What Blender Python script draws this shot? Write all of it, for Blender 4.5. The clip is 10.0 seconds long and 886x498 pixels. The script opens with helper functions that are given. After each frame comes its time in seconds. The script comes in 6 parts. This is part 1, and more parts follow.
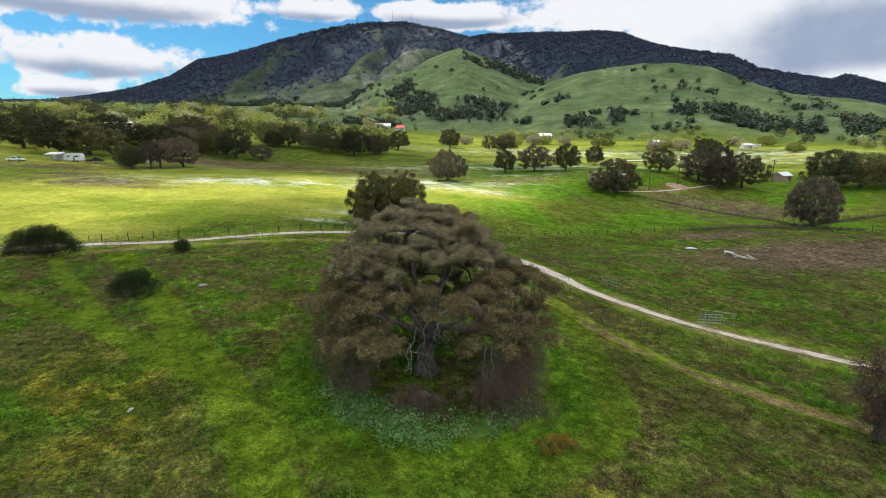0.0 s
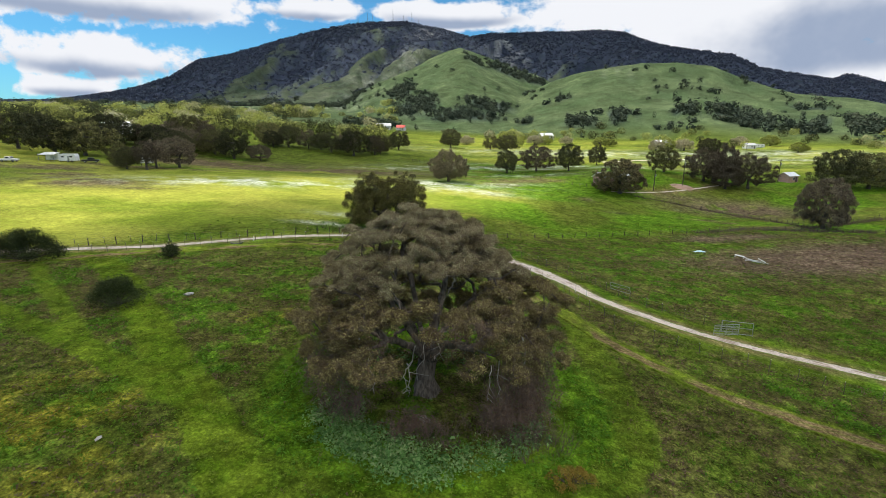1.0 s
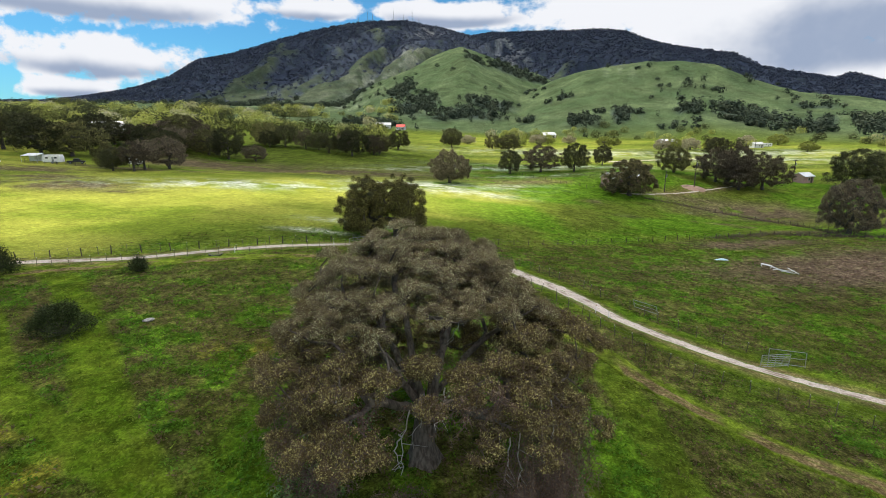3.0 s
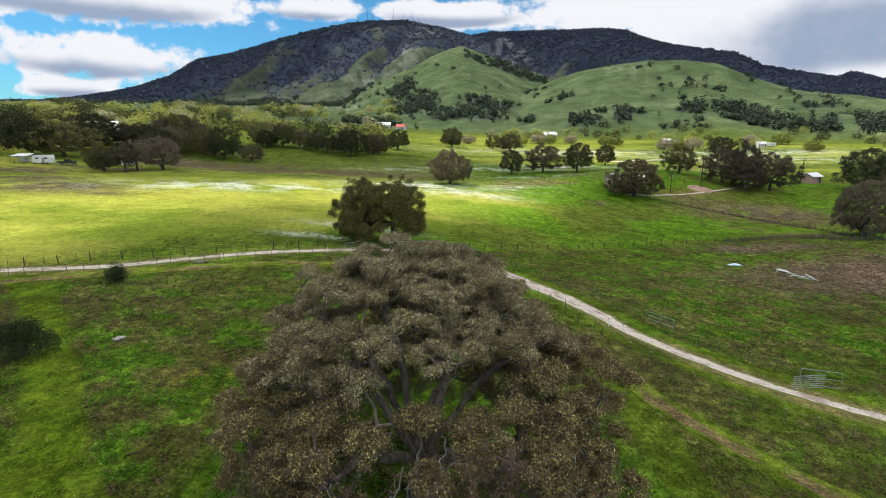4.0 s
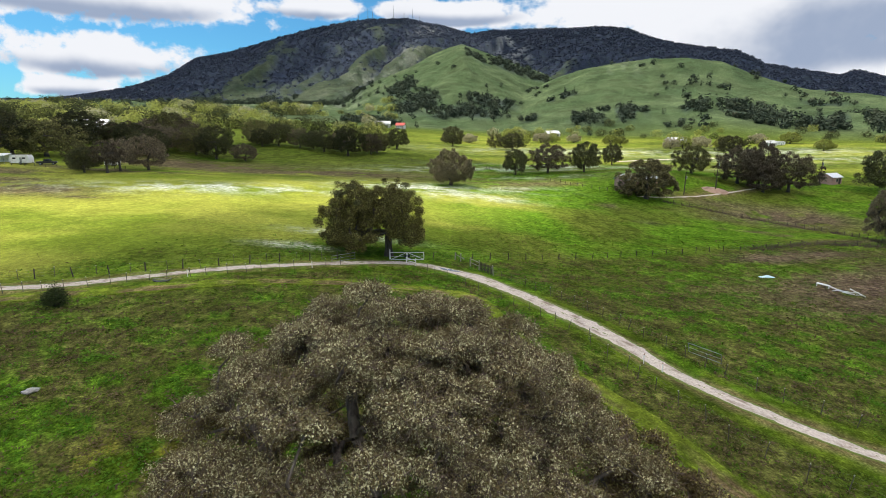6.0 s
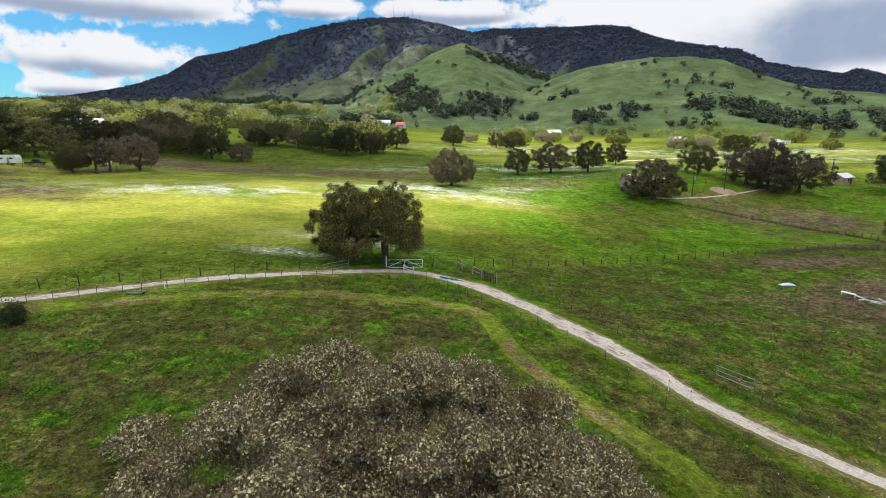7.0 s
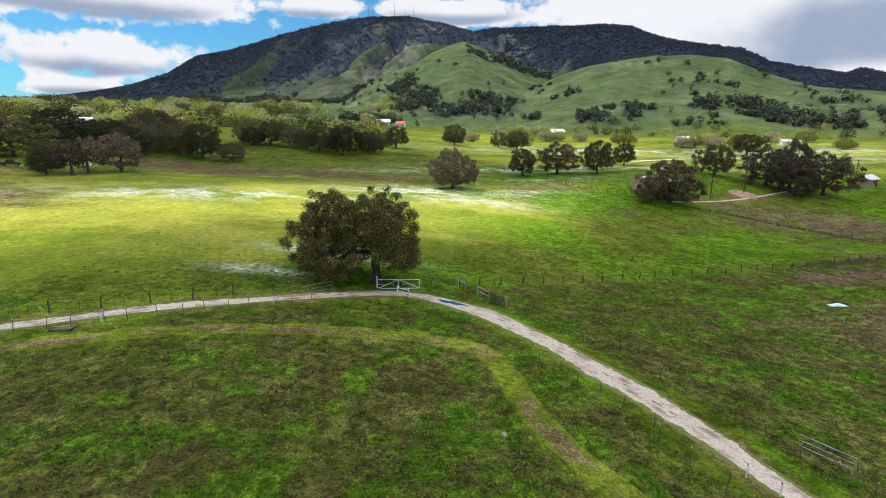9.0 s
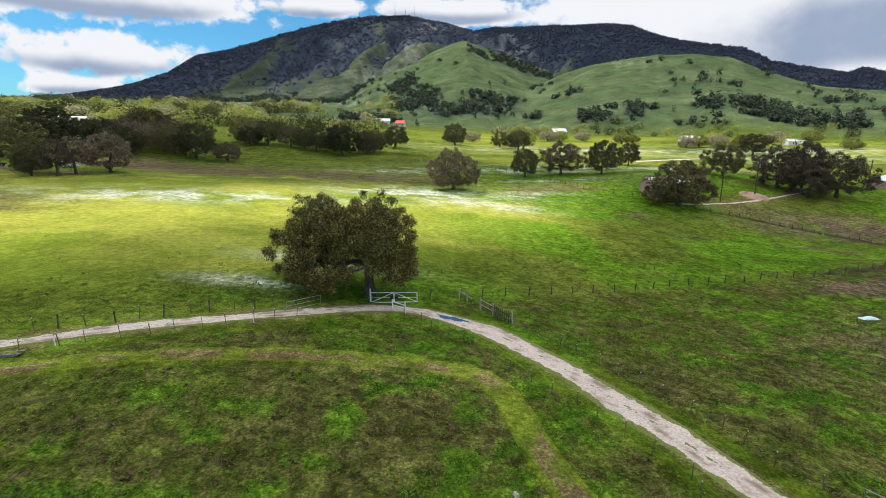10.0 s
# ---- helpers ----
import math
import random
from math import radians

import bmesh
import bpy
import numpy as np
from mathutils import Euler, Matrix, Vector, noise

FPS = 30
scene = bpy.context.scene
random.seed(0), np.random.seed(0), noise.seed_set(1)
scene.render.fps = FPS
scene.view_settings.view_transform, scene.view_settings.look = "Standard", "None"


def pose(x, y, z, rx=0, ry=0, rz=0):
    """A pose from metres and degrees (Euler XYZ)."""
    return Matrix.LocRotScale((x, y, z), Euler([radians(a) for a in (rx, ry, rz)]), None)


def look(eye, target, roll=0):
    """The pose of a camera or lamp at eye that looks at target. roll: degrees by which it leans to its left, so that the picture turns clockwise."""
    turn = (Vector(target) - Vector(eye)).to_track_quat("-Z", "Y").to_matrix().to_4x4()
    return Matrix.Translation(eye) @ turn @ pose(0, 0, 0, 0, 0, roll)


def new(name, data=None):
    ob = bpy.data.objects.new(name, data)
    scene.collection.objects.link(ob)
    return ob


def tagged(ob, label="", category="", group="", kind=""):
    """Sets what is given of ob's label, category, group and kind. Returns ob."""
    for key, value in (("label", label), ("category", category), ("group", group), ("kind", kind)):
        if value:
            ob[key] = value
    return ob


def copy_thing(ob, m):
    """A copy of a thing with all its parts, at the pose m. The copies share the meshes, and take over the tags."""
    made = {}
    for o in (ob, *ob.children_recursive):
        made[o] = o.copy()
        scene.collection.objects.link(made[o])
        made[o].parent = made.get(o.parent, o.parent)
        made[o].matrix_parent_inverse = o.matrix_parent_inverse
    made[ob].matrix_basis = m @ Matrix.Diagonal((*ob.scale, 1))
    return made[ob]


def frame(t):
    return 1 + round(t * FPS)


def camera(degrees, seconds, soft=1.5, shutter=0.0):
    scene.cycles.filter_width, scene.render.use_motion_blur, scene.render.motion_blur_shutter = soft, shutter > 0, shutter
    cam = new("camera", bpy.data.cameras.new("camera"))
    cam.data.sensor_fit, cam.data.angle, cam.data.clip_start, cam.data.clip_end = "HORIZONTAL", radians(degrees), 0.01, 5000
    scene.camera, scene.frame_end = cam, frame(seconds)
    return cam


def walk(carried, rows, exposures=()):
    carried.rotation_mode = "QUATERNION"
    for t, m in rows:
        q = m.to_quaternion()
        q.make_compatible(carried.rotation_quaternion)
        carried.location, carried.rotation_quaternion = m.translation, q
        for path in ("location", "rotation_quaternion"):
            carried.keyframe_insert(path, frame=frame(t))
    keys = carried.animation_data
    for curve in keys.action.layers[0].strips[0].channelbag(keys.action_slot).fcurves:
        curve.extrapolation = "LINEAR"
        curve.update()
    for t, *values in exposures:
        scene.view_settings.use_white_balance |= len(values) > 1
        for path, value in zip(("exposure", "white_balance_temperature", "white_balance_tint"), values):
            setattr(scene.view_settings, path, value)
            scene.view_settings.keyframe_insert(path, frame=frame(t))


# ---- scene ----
cam = camera(83.9, 10.0, soft=0.6)
METRES, EYE, TILT, LEAN, TURN = 43.6, 18.0, 0.0, 3.55, 0.0
ROWS = [
    (0.0, 0.0, 0.0, 0.0, 0.86, -13.3, -3.66),
    (0.5, -0.001, 0.0361, -0.0006, 0.9, -13.3, -3.66),
    (1.0, -0.002, 0.0734, -0.0013, 0.93, -13.31, -3.65),
    (1.5, -0.0031, 0.1131, -0.0017, 0.97, -13.33, -3.64),
    (2.0, -0.0043, 0.1552, -0.0022, 0.99, -13.33, -3.62),
    (2.5, -0.0058, 0.2017, -0.0028, 1.0, -13.35, -3.58),
    (4.0, -0.0089, 0.3453, -0.0048, 1.01, -13.4, -3.5),
    (4.5, -0.0098, 0.3952, -0.0057, 1.02, -13.42, -3.5),
    (5.0, -0.0105, 0.4464, -0.0068, 1.04, -13.44, -3.51),
    (5.5, -0.0112, 0.4991, -0.0083, 1.06, -13.47, -3.51),
    (7.0, -0.0128, 0.6595, -0.0115, 1.13, -13.59, -3.45),
    (7.5, -0.0135, 0.7192, -0.0122, 1.15, -13.62, -3.46),
    (8.0, -0.0146, 0.7723, -0.0138, 1.17, -13.63, -3.45),
    (8.5, -0.015, 0.828, -0.0147, 1.2, -13.64, -3.46),
    (9.0, -0.0155, 0.8839, -0.0156, 1.24, -13.66, -3.47),
    (9.5, -0.0158, 0.9428, -0.0167, 1.26, -13.67, -3.47),
    (10.0, -0.0164, 0.9997, -0.0179, 1.29, -13.7, -3.49),
]
walk(cam, [(t, pose(0, 0, EYE, TILT, LEAN, TURN) @ pose(METRES * x, METRES * y, METRES * z, 90 + pitch, roll, yaw)) for t, x, y, z, yaw, pitch, roll in ROWS])

# ---- sky, sun and exposure ----
SUN_WAY = Vector((-0.46, 0.2, 0.865)).normalized()      # towards the sun
world = bpy.data.worlds.new("world")
scene.world = world
world.use_nodes = True
wt = world.node_tree
wt.nodes.clear()


def wnode(kind, **kw):
    n = wt.nodes.new(kind)
    for k, v in kw.items():
        if k == "operation":
            n.operation = v
        elif k == "blend_type":
            n.blend_type = v
        elif k == "data_type":
            n.data_type = v
    return n


def wmath(op, a, b=None, c=None):
    n = wnode("ShaderNodeMath", operation=op)
    for i, v in enumerate((a, b, c)):
        if v is None:
            continue
        if isinstance(v, (int, float)):
            n.inputs[i].default_value = v
        else:
            wt.links.new(v, n.inputs[i])
    return n.outputs[0]


def wramp(v, a, b, lo=0.0, hi=1.0):
    n = wt.nodes.new("ShaderNodeMapRange")
    n.interpolation_type = "SMOOTHSTEP"
    wt.links.new(v, n.inputs[0])
    for i, q in zip((1, 2, 3, 4), (a, b, lo, hi)):
        n.inputs[i].default_value = q
    return n.outputs[0]


def wmix(fac, a, b):
    n = wt.nodes.new("ShaderNodeMix")
    n.data_type = "RGBA"
    for sock, v in ((n.inputs[0], fac), (n.inputs[6], a), (n.inputs[7], b)):
        if isinstance(v, tuple):
            sock.default_value = (*v, 1)
        elif isinstance(v, (int, float)):
            sock.default_value = v
        else:
            wt.links.new(v, sock)
    return n.outputs[2]


sky = wt.nodes.new("ShaderNodeTexSky")
sky.sky_type = "NISHITA"
sky.sun_disc = False
sky.sun_elevation = math.asin(SUN_WAY.z)
sky.sun_rotation = math.atan2(SUN_WAY.x, SUN_WAY.y)
sky.altitude = 400
sky.air_density, sky.dust_density, sky.ozone_density = 1.0, 0.6, 1.6
coord = wt.nodes.new("ShaderNodeTexCoord")
sep = wt.nodes.new("ShaderNodeSeparateXYZ")
wt.links.new(coord.outputs["Generated"], sep.inputs[0])
dx, dy, dz = sep.outputs
flat = wmath("SQRT", wmath("ADD", wmath("MULTIPLY", dx, dx), wmath("MULTIPLY", dy, dy)))
east = wmath("DIVIDE", dx, wmath("MAXIMUM", wmath("ABSOLUTE", dy), 0.05))   # tangent of the bearing
rise = wmath("DIVIDE", dz, wmath("MAXIMUM", flat, 0.02))                     # tangent of the height
put = wt.nodes.new("ShaderNodeCombineXYZ")
wt.links.new(wmath("MULTIPLY", east, 7.5), put.inputs[0])
wt.links.new(wmath("MULTIPLY", rise, 12.0), put.inputs[1])
wt.links.new(wmath("MULTIPLY", dy, 1.5), put.inputs[2])


def wnoise(scale, detail, rough=0.55, vector=None):
    n = wt.nodes.new("ShaderNodeTexNoise")
    n.inputs["Scale"].default_value, n.inputs["Detail"].default_value, n.inputs["Roughness"].default_value = scale, detail, rough
    wt.links.new(vector or put.outputs[0], n.inputs["Vector"])
    return n.outputs[0]


puffs = wnoise(1.9, 9, 0.58)
broad = wnoise(0.7, 4)
# cloud banks: bearing tangent, height tangent, half width, half height
CLOUDS = [(-0.68, 0.116, 0.26, 0.040), (-0.70, 0.208, 0.40, 0.045), (-0.76, 0.070, 0.11, 0.022), (-0.27, 0.218, 0.13, 0.026),
          (0.0, 0.215, 0.17, 0.030), (0.62, 0.195, 0.50, 0.085), (0.78, 0.10, 0.46, 0.055), (0.30, 0.220, 0.22, 0.055), (0.46, 0.155, 0.32, 0.06), (0.92, 0.165, 0.4, 0.07), (0.62, 0.125, 0.3, 0.055)]
bank, under = None, None
for n, (cx, cy, rx, ry) in enumerate(CLOUDS):
    u = wmath("DIVIDE", wmath("SUBTRACT", east, cx), rx)
    v = wmath("DIVIDE", wmath("SUBTRACT", rise, cy), ry)
    d = wmath("SUBTRACT", 1.0, wmath("SQRT", wmath("ADD", wmath("MULTIPLY", u, u), wmath("MULTIPLY", v, v))))
    low = wmath("MULTIPLY", wramp(v, 0.25, -0.75), wramp(d, 0.0, 0.45))      # grey undersides
    bank = d if bank is None else wmath("MAXIMUM", bank, d)
    if n < 5:
        under = low if under is None else wmath("MAXIMUM", under, low)
over = wramp(rise, 0.24, 0.6, -0.6, 0.35)                  # broken cloud overhead
bank = wmath("MAXIMUM", wmath("MAXIMUM", bank, -0.9), over)
dense = wmath("ADD", wmath("MULTIPLY", bank, 1.15), wmath("MULTIPLY", wmath("SUBTRACT", puffs, 0.5), 2.1))
cover = wramp(dense, 0.0, 0.38)
veil = wmath("MULTIPLY", wramp(east, 0.25, 0.8), wmath("MULTIPLY", wramp(rise, 0.235, 0.16), wramp(rise, 0.07, 0.115)))             # the great grey cloud to the east
shade = wramp(wmath("ADD", wmath("MAXIMUM", under, veil), wmath("MULTIPLY", wmath("SUBTRACT", broad, 0.5), 1.3)), 0.1, 0.95)
cloud_colour = wmix(shade, (0.96, 0.98, 1.03), (0.37, 0.45, 0.61))
sky_scaled = wnode("ShaderNodeVectorMath", operation="SCALE")
clear = wnode("ShaderNodeVectorMath", operation="MULTIPLY")          # deep spring blue
wt.links.new(sky.outputs[0], clear.inputs[0])
clear.inputs[1].default_value = (0.42, 0.95, 1.2)
wt.links.new(clear.outputs[0], sky_scaled.inputs[0])
sky_scaled.inputs["Scale"].default_value = 0.10
cloud_scaled = wnode("ShaderNodeVectorMath", operation="SCALE")
wt.links.new(cloud_colour, cloud_scaled.inputs[0])
wt.links.new(wramp(rise, 0.25, 0.9, 0.92, 1.92), cloud_scaled.inputs["Scale"])   # brighter towards the sun
background = wt.nodes.new("ShaderNodeBackground")
wt.links.new(wmix(cover, sky_scaled.outputs[0], cloud_scaled.outputs[0]), background.inputs[0])
background.inputs[1].default_value = 1.0
wout = wt.nodes.new("ShaderNodeOutputWorld")
wt.links.new(background.outputs[0], wout.inputs[0])

sun_data = bpy.data.lights.new("sun", "SUN")
sun_data.energy, sun_data.angle, sun_data.color = 4.2, radians(1.7), (1.0, 0.95, 0.86)
sun = new("sun", sun_data)
sun.matrix_world = look(SUN_WAY * 100, (0, 0, 0))
scene.view_settings.exposure = 0.02

# ---- materials ----
def shader(name, rough=0.8, metal=0.0, spec=0.3):
    m = bpy.data.materials.new(name)
    m.use_nodes = True
    b = m.node_tree.nodes["Principled BSDF"]
    b.inputs["Roughness"].default_value, b.inputs["Metallic"].default_value = rough, metal
    b.inputs["Specular IOR Level"].default_value = spec
    return m, m.node_tree, b


def tnoise(t, scale, detail=4.0, rough=0.55, coords="Object", stretch=(1, 1, 1)):
    c = t.nodes.new("ShaderNodeTexCoord")
    mp = t.nodes.new("ShaderNodeMapping")
    mp.inputs["Scale"].default_value = stretch
    t.links.new(c.outputs[coords], mp.inputs[0])
    n = t.nodes.new("ShaderNodeTexNoise")
    n.inputs["Scale"].default_value, n.inputs["Detail"].default_value, n.inputs["Roughness"].default_value = scale, detail, rough
    t.links.new(mp.outputs[0], n.inputs["Vector"])
    return n.outputs[0]


def tramp(t, v, a, b, lo=0.0, hi=1.0):
    n = t.nodes.new("ShaderNodeMapRange")
    n.interpolation_type = "SMOOTHSTEP"
    t.links.new(v, n.inputs[0])
    for i, q in zip((1, 2, 3, 4), (a, b, lo, hi)):
        n.inputs[i].default_value = q
    return n.outputs[0]


def tmath(t, op, a, b=None):
    n = t.nodes.new("ShaderNodeMath")
    n.operation = op
    for i, v in enumerate((a, b)):
        if v is None:
            continue
        if isinstance(v, (int, float)):
            n.inputs[i].default_value = v
        else:
            t.links.new(v, n.inputs[i])
    return n.outputs[0]


def tmix(t, fac, a, b, how="MIX"):
    n = t.nodes.new("ShaderNodeMix")
    n.data_type, n.blend_type = "RGBA", how
    for sock, v in ((n.inputs[0], fac), (n.inputs[6], a), (n.inputs[7], b)):
        if isinstance(v, tuple):
            sock.default_value = (*v, 1)
        elif isinstance(v, (int, float)):
            sock.default_value = v
        else:
            t.links.new(v, sock)
    return n.outputs[2]


def tbump(t, b, height, strength, distance):
    n = t.nodes.new("ShaderNodeBump")
    n.inputs["Strength"].default_value, n.inputs["Distance"].default_value = strength, distance
    t.links.new(height, n.inputs["Height"])
    t.links.new(n.outputs[0], b.inputs["Normal"])


def tattr(t, name):
    n = t.nodes.new("ShaderNodeAttribute")
    n.attribute_name = name
    return n.outputs["Fac"]


def surface(name, c1, c2, scale=2.0, rough=0.8, metal=0.0, bump=0.3, depth=0.02, stretch=(1, 1, 1), c3=None, spec=0.3):
    """Two tones mixed by grain, a third in larger stains, and relief."""
    m, t, b = shader(name, rough, metal, spec)
    grain = tnoise(t, scale, 6, 0.6, stretch=stretch)
    col = tmix(t, tramp(t, grain, 0.35, 0.65), c1, c2)
    stain = tnoise(t, scale * 0.17, 3, 0.5)
    col = tmix(t, tramp(t, stain, 0.5, 0.75, 0, 0.7), col, c3 or tuple(0.6 * v for v in c1))
    t.links.new(col, b.inputs["Base Color"])
    t.links.new(tramp(t, grain, 0.2, 0.8, rough - 0.08, min(1, rough + 0.08)), b.inputs["Roughness"])
    tbump(t, b, grain, bump, depth)
    return m


def leafage(name, c1, c2, c3, through_light=0.25, rough=0.7, deep=0.88, few=0.42, blotch=0.75):
    """Leaves: each leaf its own tone, with tones that change from tree to tree."""
    m, t, b = shader(name, rough, 0, 0.1)
    g = t.nodes.new("ShaderNodeNewGeometry")
    o = t.nodes.new("ShaderNodeObjectInfo")
    rnd = g.outputs["Random Per Island"]
    col = tmix(t, tramp(t, rnd, few, few + 0.5), tuple(deep * v for v in c1), tuple(0.84 * v for v in c2))
    patch = tnoise(t, 0.8, 3)
    col = tmix(t, tramp(t, patch, 0.45, 0.7, 0, blotch), col, c3)
    val = t.nodes.new("ShaderNodeHueSaturation")
    t.links.new(col, val.inputs["Color"])
    t.links.new(tramp(t, o.outputs["Random"], 0, 1, 0.68, 1.36), val.inputs["Value"])
    t.links.new(tramp(t, rnd, 0, 1, 0.485, 0.515), val.inputs["Hue"])
    t.links.new(val.outputs[0], b.inputs["Base Color"])
    tr = t.nodes.new("ShaderNodeBsdfTranslucent")
    t.links.new(val.outputs[0], tr.inputs[0])
    mx = t.nodes.new("ShaderNodeMixShader")
    mx.inputs[0].default_value = 0.6 * through_light
    t.links.new(b.outputs[0], mx.inputs[1])
    t.links.new(tr.outputs[0], mx.inputs[2])
    t.links.new(mx.outputs[0], t.nodes["Material Output"].inputs[0])
    return m


def tinted(name, dark, light, warm, rough=0.85, through_light=0.2):
    """Vegetation whose plants carry a tint of their own: 0 dark, 0.5 light, 1 warm."""
    m, t, b = shader(name, rough, 0, 0.05)
    tint = tattr(t, "tint")
    g = t.nodes.new("ShaderNodeNewGeometry")
    col = tmix(t, tramp(t, tint, 0, 0.5), dark, light)
    col = tmix(t, tramp(t, tint, 0.5, 1), col, warm)
    val = t.nodes.new("ShaderNodeHueSaturation")
    t.links.new(col, val.inputs["Color"])
    t.links.new(tramp(t, g.outputs["Random Per Island"], 0, 1, 0.8, 1.2), val.inputs["Value"])
    t.links.new(val.outputs[0], b.inputs["Base Color"])
    tr = t.nodes.new("ShaderNodeBsdfTranslucent")
    t.links.new(val.outputs[0], tr.inputs[0])
    mx = t.nodes.new("ShaderNodeMixShader")
    mx.inputs[0].default_value = through_light
    t.links.new(b.outputs[0], mx.inputs[1])
    t.links.new(tr.outputs[0], mx.inputs[2])
    t.links.new(mx.outputs[0], t.nodes["Material Output"].inputs[0])
    return m


BARK = surface("bark", (0.055, 0.046, 0.038), (0.12, 0.105, 0.09), 5, 0.95, bump=0.8, depth=0.03, stretch=(1, 1, 0.3))
OAK_BARK = surface("oak_bark", (0.085, 0.066, 0.05), (0.21, 0.172, 0.138), 6, 0.95, bump=0.9, depth=0.05, stretch=(1, 1, 0.3))
DEADWOOD = surface("deadwood", (0.36, 0.33, 0.29), (0.5, 0.47, 0.42), 6, 0.9, bump=0.4, stretch=(1, 1, 0.3))
TWIG = surface("twig", (0.13, 0.088, 0.066), (0.22, 0.16, 0.125), 8, 0.9, bump=0.2)
OLD_WOOD = surface("old_wood", (0.055, 0.045, 0.038), (0.12, 0.1, 0.085), 8, 0.95, bump=0.5, stretch=(1, 1, 0.15))
GREY_WOOD = surface("grey_wood", (0.28, 0.24, 0.2), (0.42, 0.38, 0.33), 7, 0.9, bump=0.4, stretch=(1, 1, 0.2))
POST_STEEL = surface("post_steel", (0.1, 0.1, 0.085), (0.17, 0.14, 0.1), 9, 0.65, 0.4, bump=0.2)
POST_TIP = surface("post_tip", (0.45, 0.42, 0.36), (0.6, 0.57, 0.52), 9, 0.6, bump=0.1)
WIRE = surface("wire", (0.2, 0.19, 0.18), (0.3, 0.28, 0.26), 9, 0.5, 0.8, bump=0.1)
WHITE_PAINT = surface("white_paint", (0.74, 0.73, 0.7), (0.82, 0.81, 0.79), 5, 0.55, bump=0.15, c3=(0.5, 0.46, 0.4))
GALVANISED = surface("galvanised", (0.27, 0.28, 0.28), (0.42, 0.43, 0.43), 6, 0.45, 0.7, bump=0.1)
TARP = surface("tarp", (0.5, 0.72, 0.8), (0.66, 0.82, 0.88), 3, 0.5, bump=0.3)
PINK_WALL = surface("pink_wall", (0.5, 0.3, 0.26), (0.56, 0.36, 0.31), 3, 0.85, bump=0.2)
WHITE_WALL = surface("white_wall", (0.66, 0.64, 0.6), (0.74, 0.72, 0.69), 2, 0.8, bump=0.2)
GREY_ROOF = surface("grey_roof", (0.42, 0.41, 0.4), (0.55, 0.54, 0.53), 3, 0.6, 0.2, bump=0.3, stretch=(6, 1, 1))
WHITE_ROOF = surface("white_roof", (0.66, 0.66, 0.67), (0.78, 0.78, 0.78), 3, 0.5, 0.1, bump=0.3, stretch=(6, 1, 1))
RED_ROOF = surface("red_roof", (0.45, 0.05, 0.04), (0.55, 0.09, 0.06), 3, 0.6, bump=0.3)
DARK_GLASS = surface("dark_glass", (0.02, 0.025, 0.03), (0.04, 0.045, 0.05), 2, 0.12, bump=0.02, spec=0.6)
DARK_METAL = surface("dark_metal", (0.03, 0.03, 0.032), (0.06, 0.06, 0.06), 6, 0.55, 0.5, bump=0.1)
RUBBER = surface("rubber", (0.02, 0.02, 0.02), (0.04, 0.038, 0.035), 8, 0.9, bump=0.2)
STONE = surface("stone", (0.3, 0.28, 0.25), (0.45, 0.42, 0.38), 4, 0.9, bump=0.6)
PINK_DIRT = surface("pink_dirt", (0.36, 0.22, 0.16), (0.45, 0.3, 0.22), 1.5, 0.95, bump=0.4)
BRUSHWOOD = surface("brushwood", (0.1, 0.07, 0.052), (0.2, 0.145, 0.11), 8, 0.9, bump=0.2)
# dark third tone paints shaded gaps into the crown, in noise patches
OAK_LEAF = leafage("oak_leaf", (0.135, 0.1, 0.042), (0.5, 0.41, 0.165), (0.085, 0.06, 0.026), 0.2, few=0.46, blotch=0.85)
# buff catkins of the crown top, lightened in colour as upward-facing leaves
LIT_TOP_LEAF = leafage("lit_top_leaf", (0.175, 0.138, 0.06), (0.74, 0.65, 0.4), (0.12, 0.09, 0.036), 0.22, few=0.44, blotch=0.8)
CATKIN = leafage("catkin", (0.13, 0.078, 0.05), (0.32, 0.215, 0.14), (0.15, 0.095, 0.06), 0.3)
GATE_OAK_LEAF = leafage("gate_oak_leaf", (0.125, 0.105, 0.034), (0.6, 0.52, 0.17), (0.13, 0.11, 0.035), 0.3, few=0.38)
DARK_LEAF = leafage("dark_leaf", (0.05, 0.054, 0.024), (0.185, 0.175, 0.075), (0.1, 0.09, 0.042), 0.25)
HOUSE_OAK_LEAF = leafage("house_oak_leaf", (0.085, 0.07, 0.034), (0.3, 0.24, 0.115), (0.15, 0.122, 0.055), 0.25)
BROWN_LEAF = leafage("brown_leaf", (0.1, 0.074, 0.052), (0.32, 0.25, 0.17), (0.17, 0.135, 0.08), 0.3)
OLIVE_LEAF = leafage("olive_leaf", (0.1, 0.095, 0.036), (0.36, 0.32, 0.12), (0.19, 0.165, 0.07), 0.3)
PALE_LEAF = leafage("pale_leaf", (0.11, 0.09, 0.052), (0.3, 0.25, 0.155), (0.17, 0.14, 0.08))
LIME_LEAF = leafage("lime_leaf", (0.22, 0.25, 0.05), (0.42, 0.44, 0.11), (0.3, 0.3, 0.08), 0.3)
BLOOM_LEAF = leafage("bloom_leaf", (0.36, 0.31, 0.19), (0.64, 0.58, 0.4), (0.46, 0.42, 0.24), 0.3)
BUSH_LEAF = leafage("bush_leaf", (0.035, 0.05, 0.016), (0.13, 0.16, 0.05), (0.06, 0.07, 0.026))
RUST_LEAF = leafage("rust_leaf", (0.44, 0.28, 0.05), (0.66, 0.48, 0.1), (0.3, 0.34, 0.06), 0.4)
